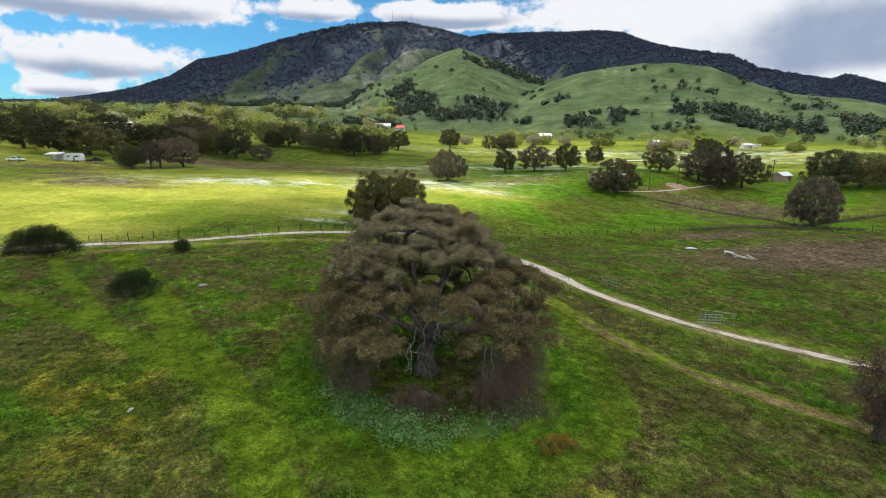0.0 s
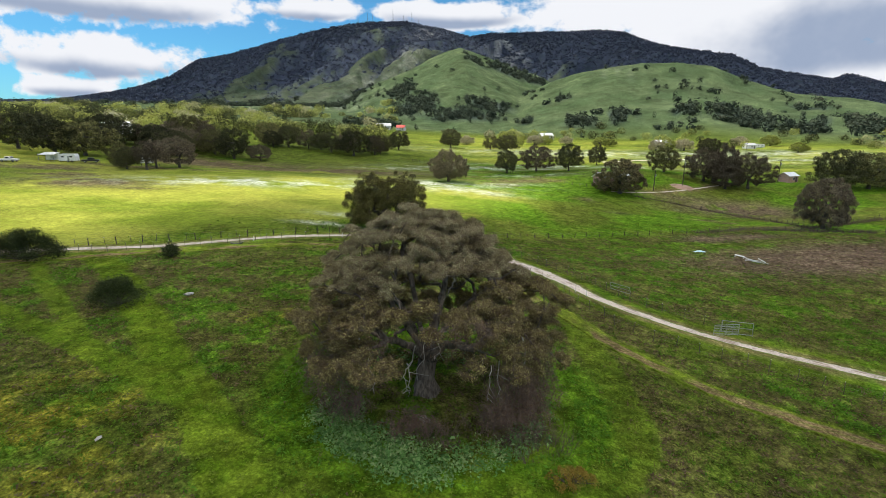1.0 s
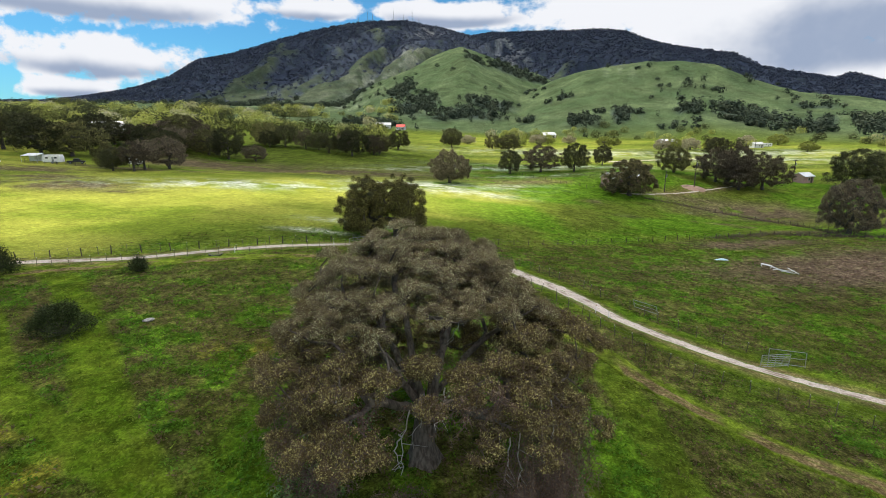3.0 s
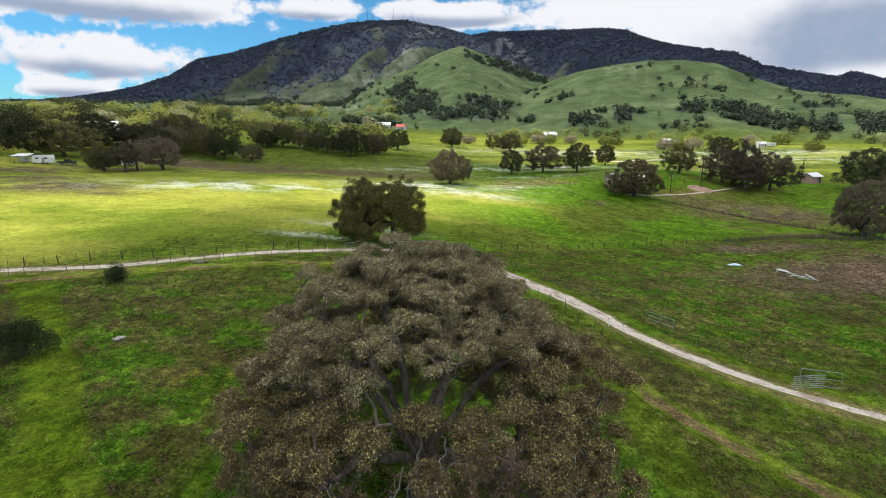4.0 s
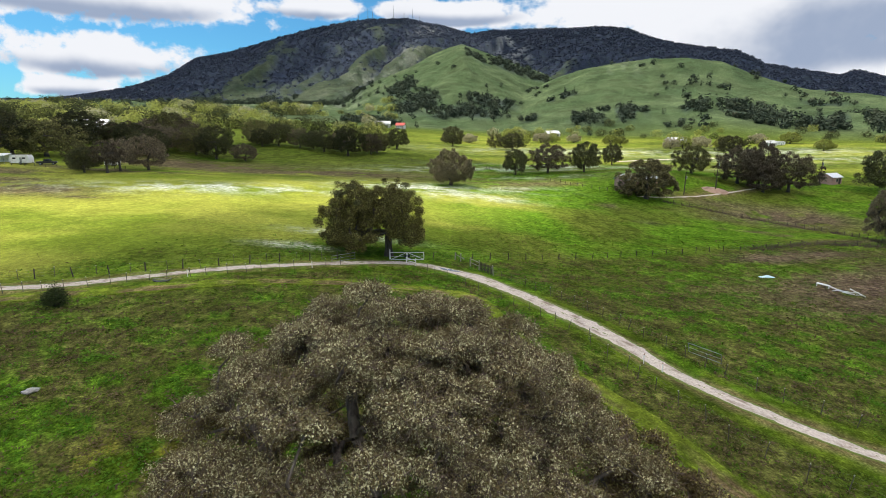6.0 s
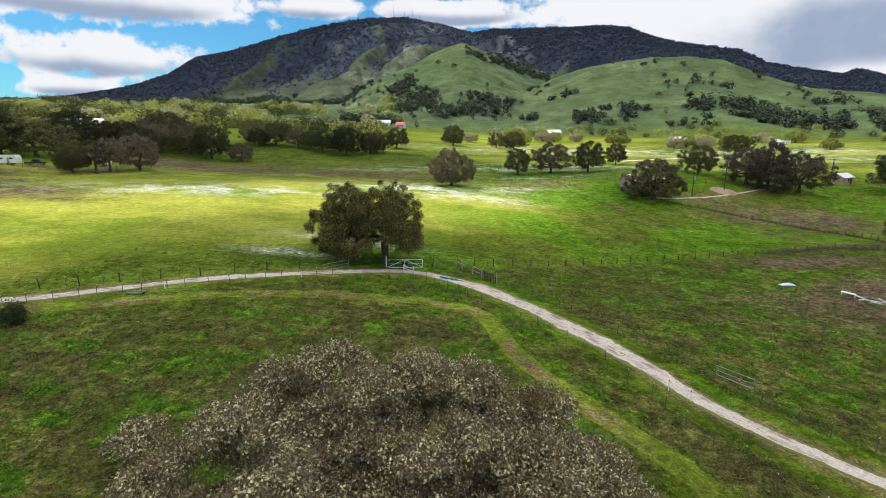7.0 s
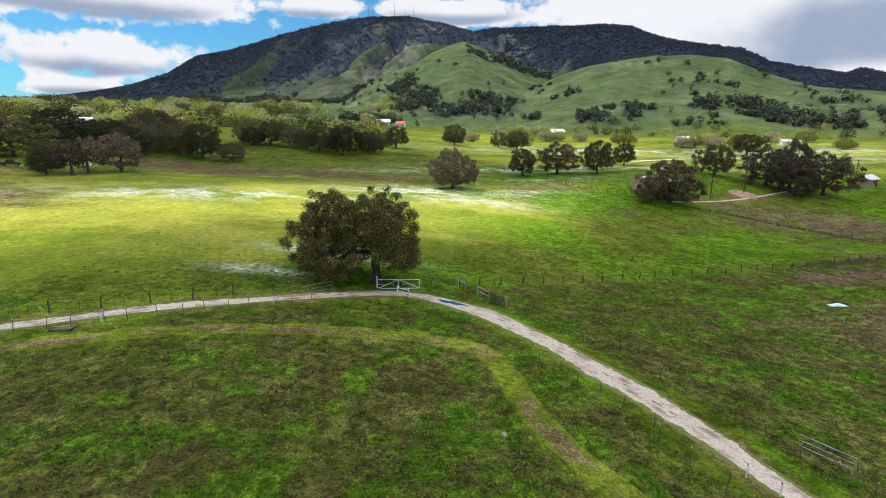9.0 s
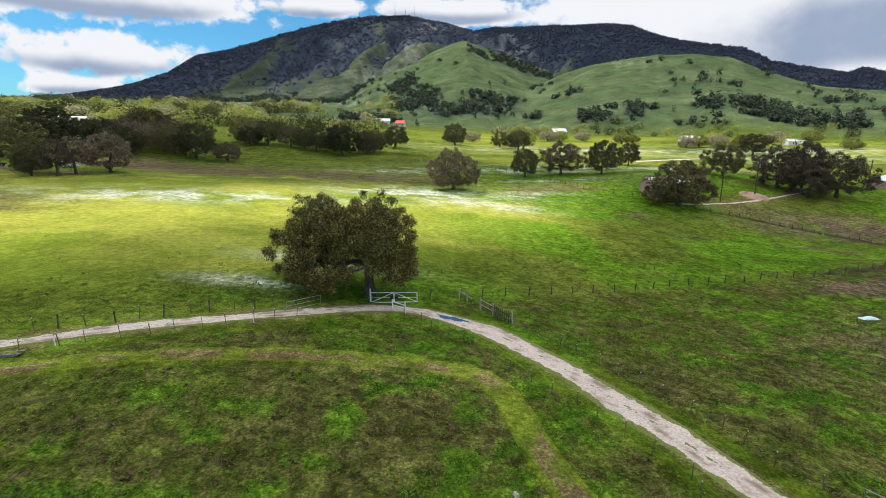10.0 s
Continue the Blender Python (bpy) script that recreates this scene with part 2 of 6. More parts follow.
FAR_WOOD = tinted("far_wood", (0.05, 0.056, 0.026), (0.33, 0.35, 0.085), (0.4, 0.37, 0.24), through_light=0.35)
HILL_SCRUB = tinted("hill_scrub", (0.03, 0.043, 0.03), (0.07, 0.086, 0.054), (0.15, 0.14, 0.1))
# blue in these tones paints the haze of distance onto the scrub
HAZED_SCRUB = tinted("mountain_scrub", (0.05, 0.06, 0.09), (0.08, 0.092, 0.12), (0.16, 0.16, 0.155))
GRASS_TUFT = tinted("grass_tuft", (0.072, 0.155, 0.013), (0.15, 0.2, 0.026), (0.15, 0.105, 0.065), through_light=0.45)
WEED_LEAF = tinted("weed_leaf", (0.06, 0.145, 0.012), (0.12, 0.24, 0.026), (0.2, 0.3, 0.04), through_light=0.45)
THISTLE = tinted("thistle", (0.1, 0.22, 0.055), (0.21, 0.36, 0.11), (0.36, 0.42, 0.2), through_light=0.4)


def make_ground_material():
    m, t, b = shader("ground", 1.0, 0, 0.02)
    cells = t.nodes.new("ShaderNodeTexVoronoi")
    cells.inputs["Scale"].default_value = 5.5
    cc = t.nodes.new("ShaderNodeTexCoord")
    t.links.new(cc.outputs["Object"], cells.inputs["Vector"])
    leafy = tramp(t, cells.outputs["Distance"], 0.1, 0.75, 1.0, 0.0)
    fine = tnoise(t, 5.5, 7, 0.7)
    tuft = tnoise(t, 0.9, 7, 0.68, stretch=(1, 1.1, 1))
    patch = tnoise(t, 0.16, 4, 0.55)
    green = tmix(t, tramp(t, tuft, 0.36, 0.64), (0.066, 0.1, 0.013), (0.125, 0.168, 0.024))
    green = tmix(t, tramp(t, patch, 0.42, 0.66, 0, 0.6), green, (0.09, 0.13, 0.016))
    brown = tmix(t, tramp(t, tuft, 0.38, 0.62), (0.098, 0.076, 0.03), (0.17, 0.13, 0.056))
    col = tmix(t, tmath(t, "MULTIPLY", tattr(t, "dry"), tramp(t, tuft, 0.3, 0.62, 1.0, 0.7)), green, brown)
    stalks = tmix(t, tramp(t, tuft, 0.38, 0.62), (0.12, 0.074, 0.058), (0.21, 0.146, 0.108))
    col = tmix(t, tmath(t, "MULTIPLY", tattr(t, "bare"), tramp(t, tuft, 0.3, 0.66, 1.0, 0.7)), col, stalks)
    # golden grass tone that paints in faint sunlight
    col = tmix(t, tattr(t, "sun_gold"), col, tmix(t, tramp(t, tuft, 0.4, 0.6), (0.2, 0.19, 0.025), (0.33, 0.28, 0.04)))
    lush = tmix(t, tramp(t, tnoise(t, 0.5, 5, 0.6), 0.38, 0.62), (0.09, 0.152, 0.012), (0.142, 0.198, 0.02))
    col = tmix(t, tattr(t, "lush"), col, lush)
    # yellower grass, with some of its sunlit brightness put into the colour
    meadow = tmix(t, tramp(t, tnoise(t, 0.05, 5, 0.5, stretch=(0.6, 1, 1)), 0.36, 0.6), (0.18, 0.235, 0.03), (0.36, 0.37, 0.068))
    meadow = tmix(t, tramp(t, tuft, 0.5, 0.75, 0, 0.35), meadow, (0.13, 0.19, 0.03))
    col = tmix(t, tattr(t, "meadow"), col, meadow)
    soil = tmix(t, tramp(t, fine, 0.35, 0.65), (0.2, 0.125, 0.065), (0.29, 0.2, 0.12))
    col = tmix(t, tattr(t, "soil"), col, soil)
    hill = tmix(t, tramp(t, tnoise(t, 0.02, 6, 0.6), 0.35, 0.65), (0.06, 0.09, 0.04), (0.096, 0.127, 0.06))
    col = tmix(t, tattr(t, "hill"), col, hill)
    # mountain grass: cloud shade put into its colour as a darker, duller green
    shaded_grass = tmix(t, tramp(t, tnoise(t, 0.012, 6, 0.65), 0.35, 0.65), (0.04, 0.056, 0.036), (0.078, 0.092, 0.056))
    col = tmix(t, tattr(t, "shaded_grass"), col, shaded_grass)
    # scrub-covered ground, its colour blued for distance haze
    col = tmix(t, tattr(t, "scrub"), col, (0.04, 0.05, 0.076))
    streak = tnoise(t, 0.05, 8, 0.7, stretch=(1, 0.5, 1))
    col = tmix(t, tmath(t, "MULTIPLY", tattr(t, "hill"), tramp(t, streak, 0.45, 0.7, 0, 0.4)), col, (0.05, 0.074, 0.03))
    weed = tmix(t, tramp(t, tuft, 0.38, 0.62), (0.075, 0.17, 0.013), (0.14, 0.255, 0.022))
    col = tmix(t, tattr(t, "weed"), col, weed)
    # white flowers in the fields; on the hills, painted patches of sun
    pale_mix = tmath(t, "MULTIPLY", tattr(t, "flower_sun"), tramp(t, tuft, 0.4, 0.6, 0.25, 1.0))
    col = tmix(t, pale_mix, col, (0.74, 0.74, 0.66))
    val = t.nodes.new("ShaderNodeHueSaturation")
    t.links.new(col, val.inputs["Color"])
    val.inputs["Saturation"].default_value = 1.03
    # dips between clumps are darkened in the colour, as shade would do
    mottle = tmath(t, "MULTIPLY", tramp(t, fine, 0.34, 0.66, 0.52, 1.36), tmath(t, "MULTIPLY", tramp(t, leafy, 0.0, 1.0, 0.82, 1.14), tramp(t, tnoise(t, 1.3, 6, 0.7), 0.4, 0.6, 0.62, 1.28)))
    swards = tmath(t, "MULTIPLY", tramp(t, tnoise(t, 0.28, 9, 0.72), 0.36, 0.64, 0.66, 1.3), tramp(t, tnoise(t, 0.045, 6, 0.6), 0.36, 0.64, 0.85, 1.12))
    slopes = tramp(t, tnoise(t, 0.035, 11, 0.74), 0.34, 0.66, 0.7, 1.3)
    wide = t.nodes.new("ShaderNodeMix")
    t.links.new(tattr(t, "hill"), wide.inputs[0])
    t.links.new(swards, wide.inputs[2])
    t.links.new(slopes, wide.inputs[3])
    smoothed = t.nodes.new("ShaderNodeMix")
    t.links.new(tmath(t, "MAXIMUM", tmath(t, "MULTIPLY", tattr(t, "meadow"), 0.5), tmath(t, "MULTIPLY", tattr(t, "lush"), 0.3)), smoothed.inputs[0])
    t.links.new(mottle, smoothed.inputs[2])
    smoothed.inputs[3].default_value = 1.0
    evened = t.nodes.new("ShaderNodeMix")
    t.links.new(tmath(t, "MULTIPLY", tattr(t, "meadow"), 0.6), evened.inputs[0])
    t.links.new(wide.outputs[0], evened.inputs[2])
    evened.inputs[3].default_value = 1.0
    t.links.new(tmath(t, "MULTIPLY", smoothed.outputs[0], evened.outputs[0]), val.inputs["Value"])
    t.links.new(val.outputs[0], b.inputs["Base Color"])
    relief = tmath(t, "ADD", tmath(t, "MULTIPLY", tuft, 0.7), tmath(t, "MULTIPLY", fine, 0.35))
    tbump(t, b, relief, 0.9, 0.35)
    return m


def make_road_material():
    m, t, b = shader("dirt_road", 0.95, 0, 0.15)
    fine = tnoise(t, 6, 6, 0.65)
    broad = tnoise(t, 0.7, 5, 0.6)
    dirt = tmix(t, tramp(t, fine, 0.3, 0.7), (0.43, 0.345, 0.295), (0.7, 0.6, 0.53))
    damp = tmix(t, tramp(t, broad, 0.56, 0.72), dirt, (0.27, 0.2, 0.16))
    grassy = tmix(t, tramp(t, fine, 0.4, 0.6), (0.11, 0.16, 0.025), (0.19, 0.19, 0.06))
    ruts = tmath(t, "MULTIPLY", tattr(t, "rut"), tramp(t, tnoise(t, 0.45, 5, 0.6), 0.45, 0.62))
    damp = tmix(t, ruts, damp, (0.24, 0.17, 0.13))
    edge = tmath(t, "ADD", tattr(t, "verge"), tmath(t, "MULTIPLY", tmath(t, "SUBTRACT", tnoise(t, 0.8, 7, 0.68), 0.5), 2.8))
    col = tmix(t, tramp(t, edge, 0.42, 0.62), damp, grassy)
    t.links.new(col, b.inputs["Base Color"])
    tbump(t, b, tmath(t, "ADD", tmath(t, "MULTIPLY", broad, 0.8), fine), 0.7, 0.08)
    return m


GROUND = make_ground_material()
ROAD = make_road_material()


def make_water():
    m, t, b = shader("puddle_water", 0.03, 0, 1.0)
    b.inputs["Base Color"].default_value = (0.05, 0.09, 0.16, 1)
    tbump(t, b, tnoise(t, 4, 2), 0.05, 0.01)
    return m


WATER = make_water()


def make_cloud():
    m, t, b = shader("cloud_vapour", 1.0, 0, 0.0)
    b.inputs["Base Color"].default_value = (0.97, 0.97, 0.97, 1)
    tr = t.nodes.new("ShaderNodeBsdfTranslucent")
    tr.inputs[0].default_value = (0.97, 0.97, 0.97, 1)
    mx = t.nodes.new("ShaderNodeMixShader")
    mx.inputs[0].default_value = 0.8
    t.links.new(b.outputs[0], mx.inputs[1])
    t.links.new(tr.outputs[0], mx.inputs[2])
    t.links.new(mx.outputs[0], t.nodes["Material Output"].inputs[0])
    return m


CLOUD = make_cloud()

# ---- mesh helpers ----
rng = np.random.default_rng(7)
LATTICE = np.random.default_rng(3).random((256, 256))


def vnoise(x, y):
    """Smooth value noise, 0 to 1, one cell a unit."""
    xi, yi = np.floor(x).astype(int), np.floor(y).astype(int)
    fx, fy = x - xi, y - yi
    fx, fy = fx * fx * (3 - 2 * fx), fy * fy * (3 - 2 * fy)
    a, b = LATTICE[xi % 256, yi % 256], LATTICE[(xi + 1) % 256, yi % 256]
    c, d = LATTICE[xi % 256, (yi + 1) % 256], LATTICE[(xi + 1) % 256, (yi + 1) % 256]
    return (a * (1 - fx) + b * fx) * (1 - fy) + (c * (1 - fx) + d * fx) * fy


def fbm(x, y, octaves=4):
    total, amp, s = 0.0, 0.5, 0.0
    for n in range(octaves):
        total = total + amp * vnoise(x * 2**n + 17.3 * n, y * 2**n + 9.1 * n)
        s += amp
        amp *= 0.5
    return total / s


def smooth(a, b, v):
    u = np.clip((v - a) / (b - a), 0, 1)
    return u * u * (3 - 2 * u)


def mesh_of(name, verts, faces, material, tint=None, smooth_faces=False):
    """A mesh from an array of corners and an array of triangles or quads; tint: one value a corner."""
    verts, faces = np.asarray(verts, np.float32).reshape(-1, 3), np.asarray(faces, np.int32)
    me = bpy.data.meshes.new(name)
    n, k = faces.shape
    me.vertices.add(len(verts))
    me.vertices.foreach_set("co", verts.ravel())
    me.loops.add(n * k)
    me.loops.foreach_set("vertex_index", faces.ravel())
    me.polygons.add(n)
    me.polygons.foreach_set("loop_start", np.arange(0, n * k, k, dtype=np.int32))
    if smooth_faces:
        me.polygons.foreach_set("use_smooth", np.ones(n, bool))
    me.update(calc_edges=True)
    if tint is not None:
        at = me.attributes.new("tint", "FLOAT", "POINT")
        at.data.foreach_set("value", np.asarray(tint, np.float32))
    me.materials.append(material)
    return me


def part(name, me, parent=None, label=""):
    ob = new(name, me)
    ob.parent = parent
    if label:
        tagged(ob, label)
    return ob


def anchor(name, x, y, z=None, turn=0.0):
    """The Empty at the base of a thing."""
    ob = new(name)
    ob.matrix_basis = pose(x, y, float(ground_z(x, y)) if z is None else z, 0, 0, turn)
    return ob


class Shape:
    """Gathers boxes, tubes and rounded lumps into one mesh."""

    def __init__(self):
        self.bm = bmesh.new()

    def box(self, centre, size, turn=(0, 0, 0), bevel=0.0):
        m = pose(*centre, *turn) @ Matrix.Diagonal((*size, 1))
        got = bmesh.ops.create_cube(self.bm, size=1, matrix=m)
        if bevel:
            edges = list({e for v in got["verts"] for e in v.link_edges})
            bmesh.ops.bevel(self.bm, geom=edges, offset=bevel, segments=1, affect="EDGES")
        return self

    def tube(self, a, b, r0, r1=None, sides=8):
        a, b = Vector(a), Vector(b)
        way = b - a
        m = Matrix.Translation((a + b) / 2) @ way.to_track_quat("Z", "Y").to_matrix().to_4x4()
        bmesh.ops.create_cone(self.bm, cap_ends=True, segments=sides, radius1=r0, radius2=r0 if r1 is None else r1, depth=way.length, matrix=m)
        return self

    def lump(self, centre, size, rough=0.2, detail=2, seed=0):
        got = bmesh.ops.create_icosphere(self.bm, subdivisions=detail, radius=1)
        for v in got["verts"]:
            k = 1 + rough * (noise.noise(v.co * 1.7 + Vector((seed * 3.1, seed * 1.7, 0))))
            v.co = Vector(centre) + Vector((v.co.x * size[0] * k, v.co.y * size[1] * k, v.co.z * size[2] * k))
        return self

    def prism(self, outline, depth, m):
        """An outline in x, z drawn out along y by depth."""
        lo = [self.bm.verts.new(m @ Vector((x, -depth / 2, z))) for x, z in outline]
        hi = [self.bm.verts.new(m @ Vector((x, depth / 2, z))) for x, z in outline]
        n = len(outline)
        self.bm.faces.new(lo)
        self.bm.faces.new(hi[::-1])
        for i in range(n):
            self.bm.faces.new((lo[i], hi[i], hi[(i + 1) % n], lo[(i + 1) % n]))
        bmesh.ops.recalc_face_normals(self.bm, faces=self.bm.faces)
        return self

    def mesh(self, name, material):
        me = bpy.data.meshes.new(name)
        self.bm.to_mesh(me)
        self.bm.free()
        me.materials.append(material)
        return me


# ---- lie of the land ----
LAND = [-1.9, -4.37, -2.88, 1.68, 0.01, 3.42, -0.51, 0.09, 4.73, -0.73]
KNOLLS = [0.5, 1.44, 1.15, 0.29, 1.93, 0.78, -0.82, 0.32, -0.47, 0.48, -1.24, 0.27, -1.2, 0.18, -1.55, -1.16]
SWALES = [(90, 170, 25, -6.42), (78, 195, 25, 6.68), (-95, 235, 35, -3.22), (-60, 140, 35, 1.78)]


def valley(x, y):
    X, Y = 2.6 * np.tanh(x / 260), 3.2 * np.tanh(y / 320)
    far = 0.6 * np.logaddexp(0, (y - 330) / 60)
    z = sum(c * b for c, b in zip(LAND, (1.0, X, Y, X * X, X * Y, Y * Y, Y**3, X * Y * Y, far, far * X)))
    spots = [(cx, cy) for cx in (-25, 0, 25, 55) for cy in (40, 70, 105, 150)]
    for (cx, cy), h in zip(spots, KNOLLS):
        z = z + h * np.exp(-((x - cx) ** 2 + (y - cy) ** 2) / 968)
    for cx, cy, s, h in SWALES:
        z = z + h * np.exp(-((x - cx) ** 2 + (y - cy) ** 2) / (2 * s * s))
    return z


# skylines of the mountain and its foothills: bearing in degrees, tangent of the height
MOUNTAIN = [(-70, 0.03), (-41.7, 0.041), (-36.6, 0.053), (-33.5, 0.064), (-31.1, 0.076), (-28.6, 0.093), (-26.0, 0.122), (-23.4, 0.133), (-20.6, 0.148),
            (-17.8, 0.165), (-14.9, 0.18), (-12.0, 0.192), (-9.0, 0.2), (-4.8, 0.203), (-1.1, 0.191), (1.9, 0.177), (4.4, 0.182), (8.0, 0.183),
            (12.1, 0.181), (15.0, 0.182), (18.0, 0.175), (20.6, 0.156), (23.2, 0.144), (28.0, 0.128), (30.4, 0.105), (35.9, 0.082), (37.0, 0.088), (39.7, 0.072), (70, 0.03)]
FORE_HILL = [(-16, 0.0), (-14.8, 0.028), (-11.7, 0.058), (-8.6, 0.088), (-6.1, 0.106), (-3.0, 0.132), (-0.5, 0.15), (1.0, 0.158), (3.2, 0.142), (6.3, 0.123), (10.0, 0.1), (14, 0.06), (18, 0.0)]
GREEN_HILL = [(1, 0.0), (2.7, 0.033), (5.2, 0.049), (8.2, 0.075), (11.2, 0.1), (14.1, 0.114), (17.5, 0.12), (21.3, 0.121), (23.9, 0.118), (26.4, 0.108), (29.4, 0.09), (33.1, 0.071), (36.5, 0.059), (40.0, 0.045), (60, 0.02)]
SPUR = [(20, 0.0), (21.3, 0.004), (22.8, 0.036), (24.0, 0.056), (25.7, 0.06), (28.8, 0.044), (31.6, 0.036), (34.7, 0.028), (37.6, 0.024), (42, 0.02), (60, 0.01)]


def gullies(a, r, crest):
    """Folds of a hillside: low in the gullies, high on the spurs."""
    fold = fbm(a * 0.16 * crest / 1250 + 40 + r / 700, r / 800 + 3 + crest, 4)
    bend = 7 * (fbm(a * 0.13 + 2, r / 260, 3) - 0.5)
    spur = fbm((a + bend - (r - 1800) / 120) * 0.42 + 11, r / 420 + 2, 5)       # the mountain's spurs run down to the west
    return np.where(np.asarray(crest) > 2000, spur, fold)


def mountain_cover(a, r):
    """How thick the scrub stands on the mountain: the whole top, and the gullies of its flank."""
    k = 0.62 * smooth(1450, 2150, r) + 1.4 * (0.6 - gullies(a, r, 2400)) + 0.55 * (fbm(a * 0.9, r / 70, 3) - 0.5) + 0.45 * smooth(0, 6, a)
    return smooth(0.24, 0.5, k)


def ridge(a, r, skyline, crest, foot, lean, back):
    at, height = np.array(skyline).T
    tan = np.interp(a, at, height)
    crest_z = 18 + tan * crest
    s = np.clip((r - foot) / (crest - foot), 0, 1)
    folds = (gullies(a, r, crest) - 0.5) * (0.5 if crest > 2000 else 0.46) * np.sin(np.pi * s) ** 1.2
    up = crest_z * np.clip(s**lean * (1 + folds), 0, None)
    return np.where(r <= foot, -99.0, np.where(r <= crest, up, crest_z - (r - crest) * back))


def ground_z(x, y):
    x, y = np.asarray(x, float), np.asarray(y, float)
    z = valley(x, y)
    r, a = np.hypot(x, y), np.degrees(np.arctan2(x, y))
    for skyline, crest, foot, lean, back in ((MOUNTAIN, 2400, 1000, 1.1, 0.3), (FORE_HILL, 1250, 560, 1.15, 0.35), (GREEN_HILL, 950, 520, 1.15, 0.3), (SPUR, 720, 470, 1.3, 0.3)):
        z = np.maximum(z, np.where(np.abs(a) < 80, ridge(a, r, skyline, crest, foot, lean, back), -50))
    z = z + (fbm(x / 85, y / 85, 4) - 0.5) * 16 * smooth(600, 900, r) * (1 - 0.75 * smooth(1900, 2350, r))
    return z


# ---- ways and plots on the ground ----
ROAD_LINE = [(-90, 62), (-65, 68.6), (-56.4, 71.2), (-42.8, 73.4), (-34.6, 76.9), (-28.3, 80.2), (-20.7, 83.8), (-13.8, 87.6), (-9.5, 90.0), (-6.2, 91.1), (-3.0, 90.7), (0.2, 89.2), (2.9, 87.4), (5.6, 84.1),
             (8.3, 80.3), (10.2, 76.8), (11.9, 73.8), (13.4, 71.3), (15.6, 66.5), (18.4, 60.5), (23.3, 55.4), (27.6, 52.4), (32.6, 50.0), (37.5, 48.0), (43, 45.5), (60, 37)]
MOWN = [[(-60, 64), (-44, 69.5), (-30.7, 72.7), (-26.4, 74.5), (-21.3, 76.0), (-15.6, 77.0), (-9.4, 77.7), (-4.3, 78.1), (-0.9, 77.7), (1.6, 76.7), (3.0, 73.7), (3.9, 69.4), (5.2, 64.8), (8.2, 59), (12.2, 53.4), (15.2, 47.1), (18.6, 42.5), (22.3, 39.3), (25.8, 37.0), (29.2, 35.3), (34, 32.5), (48, 26)],
        [(-7.0, 17), (-9.1, 21.7), (-15.0, 30.5), (-20.9, 36.8), (-28.7, 46.4), (-41.1, 60.5), (-50.0, 69.3)],
        [(-18, 33), (-21.7, 35.0), (-29.5, 39.9), (-38.0, 44.4), (-48.5, 50.0), (-70, 58)],
        [(-30.0, 39.9), (-38.0, 48.2), (-48.1, 58.2), (-55.4, 66.1)],
        [(-15, 30.5), (-12, 27.5), (-11.4, 27.1), (-6, 24.6), (-1.5, 24.2), (5, 25.4), (10, 28.6), (12.4, 33), (13, 40), (12.6, 48), (12.2, 53.4)]]
DRY_BANDS = [[(-41, 70), (-33, 57.5), (-27, 48), (-21, 40.5), (-16.8, 34.5), (-13.6, 31)], [(-21.5, 34), (-17.6, 28.5), (-14.0, 23.2), (-12.6, 20)], [(-47, 64), (-40, 55), (-34, 47)], [(7.6, 30), (9.6, 24), (8.8, 18)]]
FAR_TRACK = [(54.9, 173), (62.5, 173.5), (74.7, 177.1), (87.6, 183.5), (97.6, 189.4), (106, 194.4)]
VALLEY_ROAD = [(84, 284), (104, 294), (124, 301), (146, 305)]


def spaced(line, step):
    """Points every step metres along a smooth line."""
    p = np.array(line, float)
    q = np.vstack([2 * p[0] - p[1], p, 2 * p[-1] - p[-2]])
    out = []
    for i in range(1, len(q) - 2):
        n = max(2, int(np.linalg.norm(q[i + 1] - q[i]) / (step * 0.5)))
        for u in np.linspace(0, 1, n, endpoint=False):
            out.append(0.5 * (2 * q[i] + (q[i + 1] - q[i - 1]) * u + (2 * q[i - 1] - 5 * q[i] + 4 * q[i + 1] - q[i + 2]) * u**2 + (3 * q[i] - q[i - 1] - 3 * q[i + 1] + q[i + 2]) * u**3))
    out = np.array(out + [q[-2]])
    run = np.r_[0, np.cumsum(np.linalg.norm(np.diff(out, axis=0), axis=1))]
    at = np.arange(0, run[-1], step)
    return np.stack([np.interp(at, run, out[:, 0]), np.interp(at, run, out[:, 1])], 1)


def near_line(x, y, line, reach):
    """How far each place is from a line, up to reach."""
    best = np.full(x.shape, reach, float)
    pts = spaced(line, 0.5)
    lo, hi = pts.min(0) - reach, pts.max(0) + reach
    inside = (x > lo[0]) & (x < hi[0]) & (y > lo[1]) & (y < hi[1])
    px, py = x[inside], y[inside]
    got = np.full(px.shape, reach, float)
    for cx, cy in pts:
        got = np.minimum(got, np.hypot(px - cx, py - cy))
    best[inside] = got
    return best


